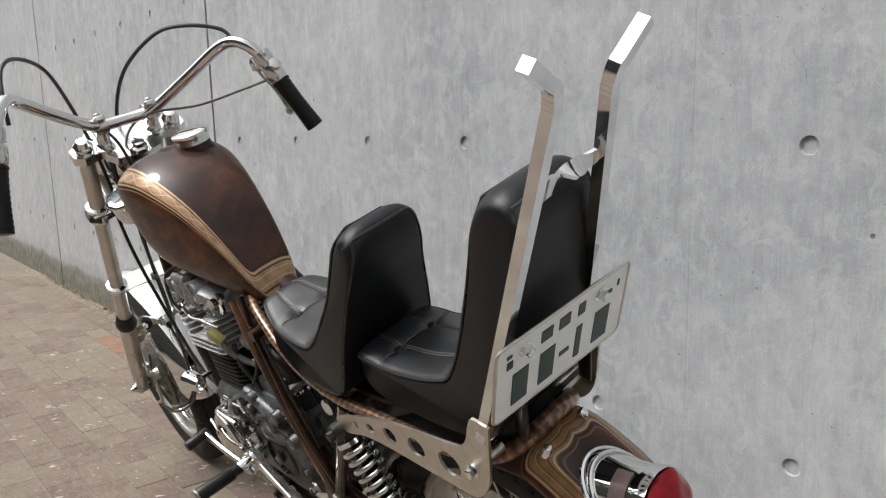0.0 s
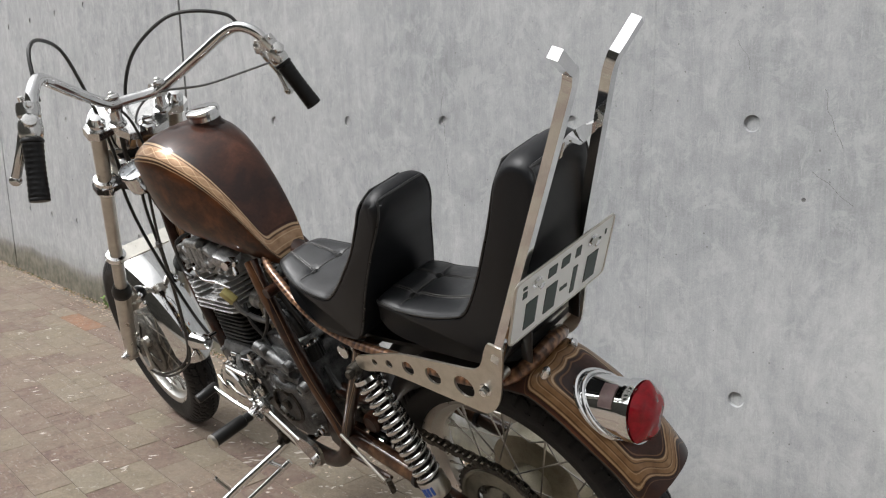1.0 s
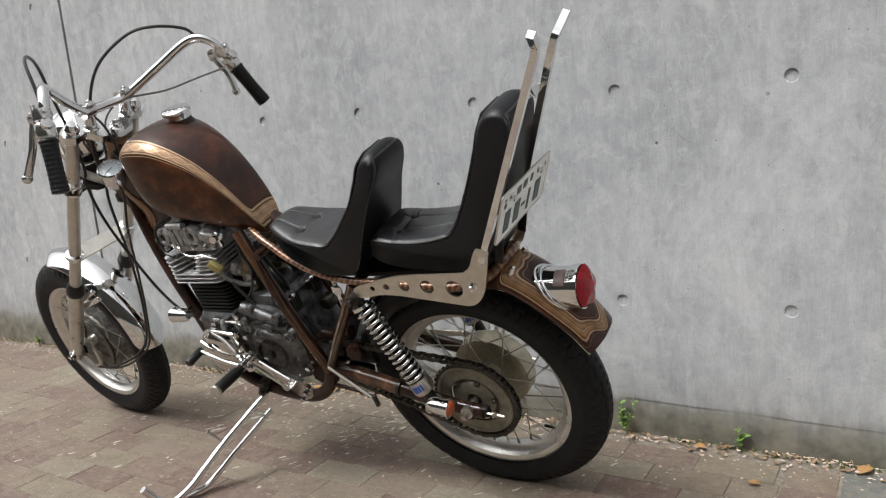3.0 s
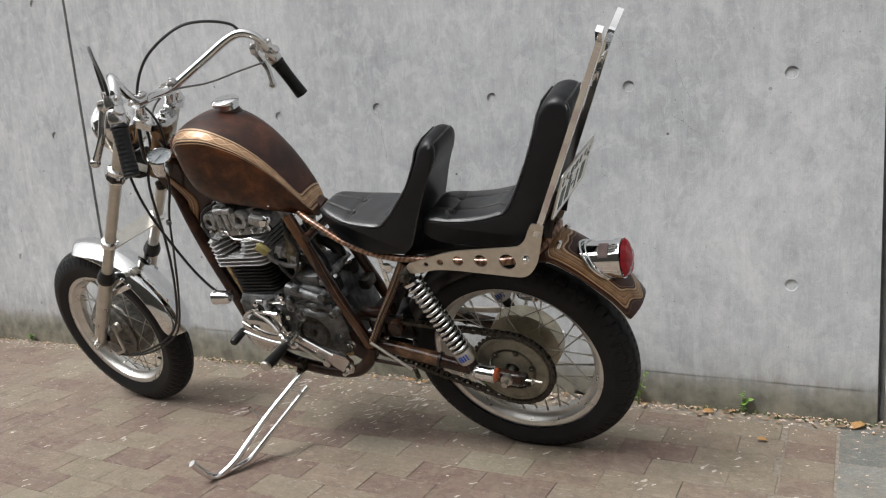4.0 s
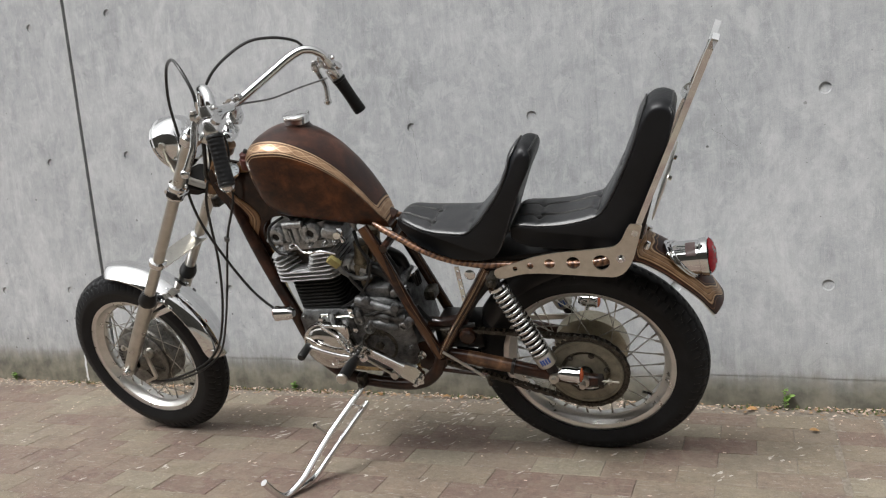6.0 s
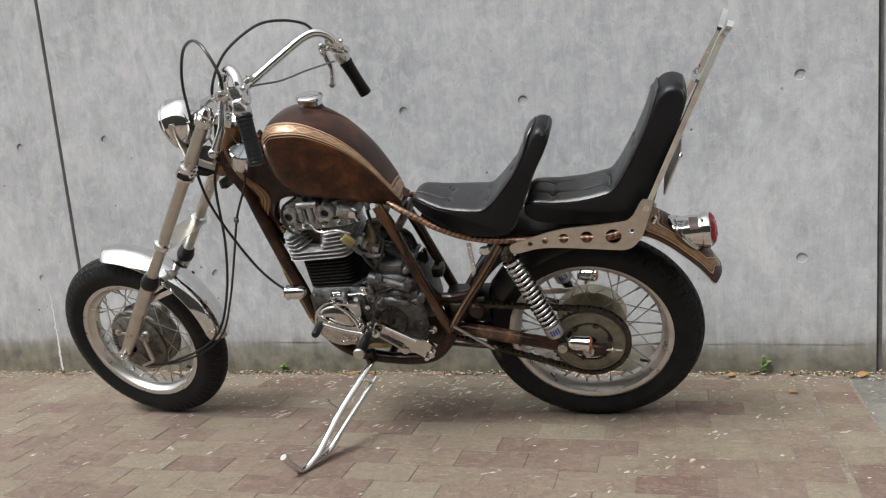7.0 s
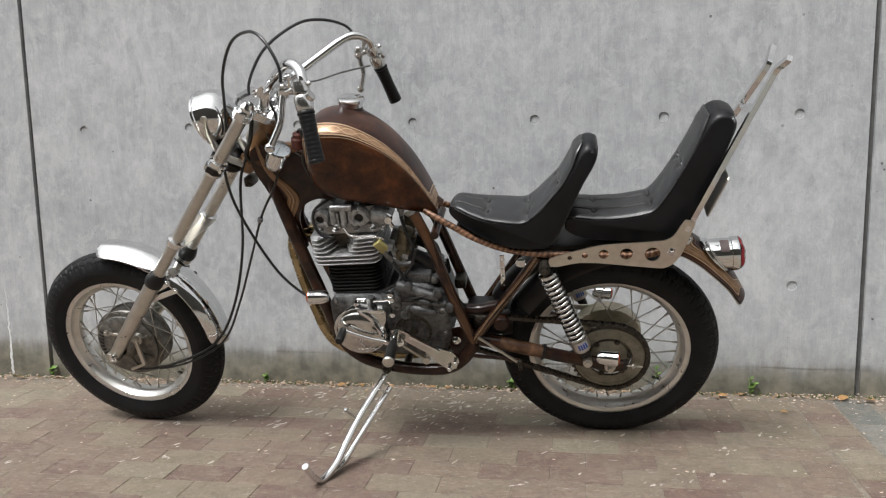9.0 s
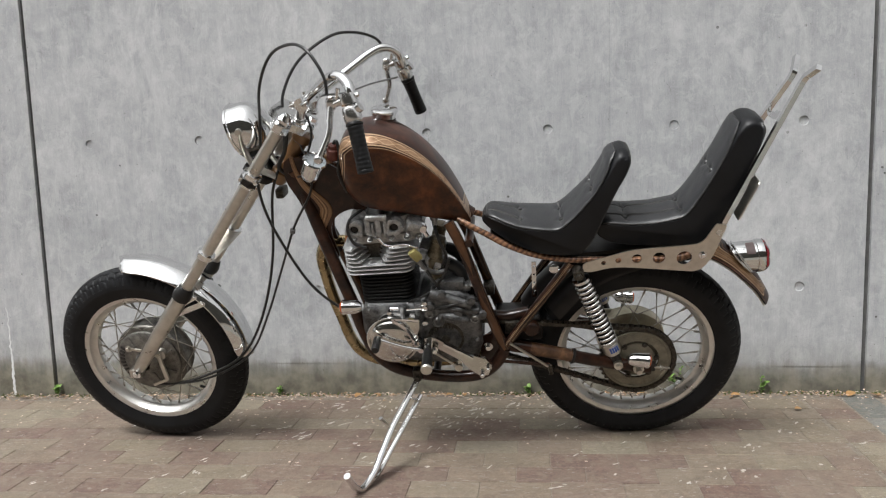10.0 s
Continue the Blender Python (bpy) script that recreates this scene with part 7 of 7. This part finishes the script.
part("cable_clip", lathe([(0, -0.006), (0.008, -0.006), (0.008, 0.006), (0, 0.006)], (-1.01, -0.078, 0.79), (0.3, 0, 0.9), 10), GREYWIRE, bike)


# ---- litter along the wall: petals, leaves, weeds, moss ----
lit = random.Random(11)


def flake(x, y, z, size, curl, turn, verts, faces):
    """A small bent petal, pointed at one end."""
    k = len(verts)
    for a, b in ((-1, 0), (-0.45, 0.42), (0.35, 0.5), (0.95, 0.12), (0.95, -0.12), (0.35, -0.5), (-0.45, -0.42)):
        c, s = math.cos(turn), math.sin(turn)
        verts.append((x + size * (a * c - b * s), y + size * (a * s + b * c), z + curl * size * (a * a + 0.6 * b * b)))
    faces.append((k, k + 1, k + 6))
    faces.append((k + 1, k + 2, k + 5, k + 6))
    faces.append((k + 2, k + 3, k + 4, k + 5))


pv, pf = [], []
for i in range(3000):
    x = lit.uniform(-5.5, 2.6)
    dens = 0.55 + 0.45 * noise.noise((x * 1.3, 0.7, 0))
    if lit.random() > dens:
        continue
    y = -0.012 - abs(lit.gauss(0, 0.048))
    flake(x, y, 0.003 + lit.uniform(0, 0.01), lit.uniform(0.004, 0.0088), lit.uniform(0, 0.4), lit.uniform(0, 6.28), pv, pf)
for i in range(480):
    x = lit.uniform(-3.2, 2.4)
    y = -0.06 - abs(lit.gauss(0, 0.3))
    flake(x, y, 0.0015, lit.uniform(0.0025, 0.007), lit.uniform(0, 0.35), lit.uniform(0, 6.28), pv, pf)
bv, bf = [], []
for i in range(1900):
    x = lit.uniform(-5.5, 2.6)
    if lit.random() > 0.6 + 0.4 * noise.noise((x * 1.7, 4.2, 0)):
        continue
    flake(x, -0.008 - abs(lit.gauss(0, 0.035)), 0.002 + lit.uniform(0, 0.006), lit.uniform(0.004, 0.011), lit.uniform(0, 0.6), lit.uniform(0, 6.28), bv, bf)
me = bpy.data.meshes.new("leaf_litter")
me.from_pydata(bv, [], bf)
me.materials.append(simple("leaf_litter", (0.12, 0.07, 0.035), (0.38, 0.24, 0.13), 40, 0.8))
tagged(new("leaf_litter", me), "brown leaf litter and grit along the wall foot", "litter", kind="stuff").matrix_world = SLOPE
me = bpy.data.meshes.new("petals")
me.from_pydata(pv, [], pf)
me.materials.append(PETAL)
tagged(new("petals", me), "pale fallen blossom petals along the wall foot", "petals", kind="stuff").matrix_world = SLOPE

# thin pale scuffs of dried blossom and chipped stone on the paving
sv, sf = [], []
for i in range(210):
    near = i > 120
    cx, cy = (lit.gauss(0.12, 0.36), -0.1 - abs(lit.gauss(0, 0.22))) if near else (lit.uniform(-2.6, 1.4), lit.uniform(-1.6, -0.3))
    way = lit.gauss(58, 14)
    for q in range(lit.choice((1, 1, 2, 3))):
        x, y, turn = cx + lit.gauss(0, 0.018), cy + lit.gauss(0, 0.012), radians(way + lit.gauss(0, 9))
        c, s = math.cos(turn), math.sin(turn)
        L, w = lit.uniform(0.005, 0.019), lit.uniform(0.0022, 0.0054)
        k, n = len(sv), 12
        for j in range(n):
            ang = 2 * math.pi * j / n
            a, b = L * math.cos(ang) * lit.uniform(0.6, 1.1), w * math.sin(ang) * lit.uniform(0.35, 1.5)
            sv.append((x + a * c - b * s, y + a * s + b * c, 0.0016 + 0.0003 * (i % 3)))
        sf.append(tuple(range(k, k + n)))
me = bpy.data.meshes.new("scuffs")
me.from_pydata(sv, [], sf)
me.materials.append(simple("pale_scuff", (0.26, 0.235, 0.2), (0.62, 0.57, 0.51), 30, 0.85))
tagged(new("scuffs", me), "pale dried scuffs and chips on the paving", "litter", kind="stuff").matrix_world = SLOPE


def leaf_mesh(n=7):
    bm = bmesh.new()
    rows = []
    for i in range(n + 1):
        t = i / n
        w = 0.32 * math.sin(math.pi * min(1, t * 0.94 + 0.05)) ** 0.8
        z = 0.12 * math.sin(3 * t)
        rows.append([(t - 0.5, -w, z + 0.1 * w), (t - 0.5, 0, z), (t - 0.5, w, z + 0.14 * w)])
    loft(rows, bm, closed=False)
    return bm


fallen = None
for x, y, size, turn in ((1.289, -0.2, 0.03, 20), (1.12, -0.045, 0.034, 5), (1.52, -0.04, 0.045, 40), (1.6, -0.06, 0.035, 150), (-1.72, -0.05, 0.04, 10), (-0.3, -0.035, 0.035, 60), (-0.22, -0.03, 0.03, 130), (-0.1, -0.03, 0.03, 80), (0.06, -0.035, 0.033, 20), (0.12, -0.03, 0.03, 100), (0.3, -0.04, 0.028, 170),
                         (-1.85, -0.04, 0.03, 70), (-3.2, -0.06, 0.04, 30), (-3.5, -0.07, 0.035, 100), (0.78, -0.03, 0.03, 15), (0.93, -0.04, 0.03, 60)):
    m = SLOPE @ pose(x, y, 0.006, lit.uniform(-12, 12), lit.uniform(-12, 12), turn) @ Matrix.Scale(size, 4)
    if fallen is None:
        fallen = tagged(part("fallen_leaf", leaf_mesh(), LEAFDRY, None), "dry curled brown leaf lying on the paving", "leaf", group="fallen leaves")
        fallen.matrix_world = m
    else:
        ob = new("fallen_leaf", fallen.data)
        tagged(ob, "dry curled brown leaf lying on the paving", "leaf", group="fallen leaves")
        ob.matrix_world = m


def weed(x, y, height, stems, seed):
    """A small weed: thin stems with pairs of leaves."""
    r = random.Random(seed)
    root = tagged(new("weed"), "small green weed growing at the wall foot", "weed", group="weeds at the wall")
    root.matrix_world = SLOPE @ Matrix.Translation((x, y, 0))
    for s in range(stems):
        ang, lean, h = r.uniform(0, 6.28), r.uniform(0.05, 0.45), height * r.uniform(0.45, 1)
        top = Vector((math.cos(ang) * lean * h, min(math.sin(ang) * lean * h, 0.005), h))
        pts = glide([(0, 0, 0), top * 0.5 + Vector((0, 0, 0.08 * h)), top], 3)
        stem = part("stem", tube(pts, 0.0011, 5), WEED, root)
        for k in range(2, len(pts)):
            for side in (-1, 1):
                bm = leaf_mesh(4)
                L = 0.017 * r.uniform(0.6, 1.25)
                part("leaf", bm, WEED, stem, m=Matrix.Translation(pts[k]) @ Euler((r.uniform(-0.4, 0.4), r.uniform(-0.7, 0.1), r.uniform(0, 6.28))).to_matrix().to_4x4() @ Matrix.Scale(L, 4) @ Matrix.Translation((0.5, 0, 0)))


weed(0.905, -0.03, 0.12, 5, 1)
weed(1.215, -0.018, 0.08, 3, 2)
weed(0.36, -0.022, 0.045, 4, 3)
weed(-1.58, -0.02, 0.06, 4, 4)
weed(-2.72, -0.025, 0.07, 4, 5)
weed(-2.25, -0.02, 0.05, 4, 6)
weed(-0.62, -0.018, 0.04, 3, 7)

mv, mf = [], []
for i in range(800):
    x = lit.uniform(-5, 2.4)
    if noise.noise((x * 2.1, 3.3, 0)) < -0.1:
        continue
    y, h = -0.01 - abs(lit.gauss(0, 0.012)), lit.uniform(0.004, 0.018)
    k, a = len(mv), lit.uniform(0, 6.28)
    for d in (0, 2.1, 4.2):
        mv.append((x + 0.005 * math.cos(a + d), y + 0.004 * math.sin(a + d), 0))
    mv.append((x + lit.gauss(0, 0.004), y + lit.gauss(0, 0.003), h))
    mf.extend([(k, k + 1, k + 3), (k + 1, k + 2, k + 3), (k + 2, k, k + 3)])
me = bpy.data.meshes.new("moss")
me.from_pydata(mv, [], mf)
me.materials.append(MOSS)
tagged(new("moss", me), "low moss and grit along the wall foot", "moss", kind="stuff").matrix_world = SLOPE


# ---- brick paving: single pavers where the bike stands, one field beyond ----
BX, BY = 0.1985, 0.1033
Y0, X0, KERB = -0.59, 0.7355, 1.345


def paver_verts(lx, ly, b=0.0012):
    o = []
    for z, k in ((-0.03, 0.0), (-b, 0.0), (0.0, b)):
        o.append([(-lx / 2 + k, -ly / 2 + k, z), (lx / 2 - k, -ly / 2 + k, z), (lx / 2 - k, ly / 2 - k, z), (-lx / 2 + k, ly / 2 - k, z)])
    return o


def paver_mesh(material):
    bm = loft(paver_verts(BX - 0.0016, BY - 0.0016))
    me = bpy.data.meshes.new("brick")
    bmesh.ops.recalc_face_normals(bm, faces=bm.faces)
    bm.to_mesh(me)
    bm.free()
    me.materials.append(material)
    return me


brick_me, orange_me = paver_mesh(PAVER), paver_mesh(ORANGE)
rng = random.Random(7)
far_v, far_f, set_v, set_f = [], [], [], []


def add_box(vs, fs, x, y, z, lx, ly):
    k = len(vs)
    for ring in paver_verts(lx, ly):
        vs.extend((x + a, y + b, z + c) for a, b, c in ring)
    for r in (0, 4):
        for j in range(4):
            fs.append((k + r + j, k + r + (j + 1) % 4, k + r + 4 + (j + 1) % 4, k + r + 4 + j))
    fs.append((k + 8, k + 9, k + 10, k + 11))


for row in range(-36, 6):
    yc = Y0 + BY * (row + 0.5)
    if yc > -0.04:
        continue
    add_box(far_v, far_f, (KERB + 1.469) / 2 + 0.001, yc, rng.uniform(-0.0015, 0.0004), 1.469 - KERB - 0.004, BY - 0.003)
    for col in range(-42, 22):
        xc = X0 + BX * (col + 0.5 + (0.5 if row % 2 else 0))
        z = rng.uniform(-0.0012, 0.0006)
        lx = BX - 0.0025
        if xc - BX / 2 > KERB - 0.03:
            continue
        if xc + BX / 2 > KERB:
            lx, xc = KERB - (xc - BX / 2) - 0.0025, (xc - BX / 2 + KERB) / 2
            add_box(far_v, far_f, xc, yc, z, lx, BY - 0.0025)
        elif -2.3 < xc and -1.55 < yc:
            ob = new("brick", brick_me)
            ob.parent = ground_ob
            ob.matrix_basis = pose(xc, yc, z + 0.0024, rng.uniform(-0.3, 0.3), rng.uniform(-0.2, 0.2), rng.uniform(-0.4, 0.4))
        elif -2.75 < xc and row == 3:
            ob = new("brick", orange_me)
            ob.parent = ground_ob
            ob["label"] = "orange clay brick"
            ob.matrix_basis = pose(xc, yc, z + 0.0024)
        else:
            add_box(far_v, far_f, xc, yc, z, lx, BY - 0.0025)
for row in range(-30, 1):
    for col in range(0, 22):
        add_box(set_v, set_f, 1.474 + 0.12 * (col + 0.5), -0.03 - 0.24 * (row * -1 + 0.5 + (0.5 if col % 2 else 0)), rng.uniform(-0.002, 0), 0.116, 0.236)
for name, vs, fs, material, label in (("pavement", far_v, far_f, PAVER_FAR, "weathered brown brick paving laid in rows"), ("sett_strip", set_v, set_f, SETT, "grey stone setts beside the brick paving")):
    me = bpy.data.meshes.new(name)
    me.from_pydata(vs, [], fs)
    me.materials.append(material)
    tagged(new(name, me), label, "paving", kind="stuff").matrix_world = SLOPE
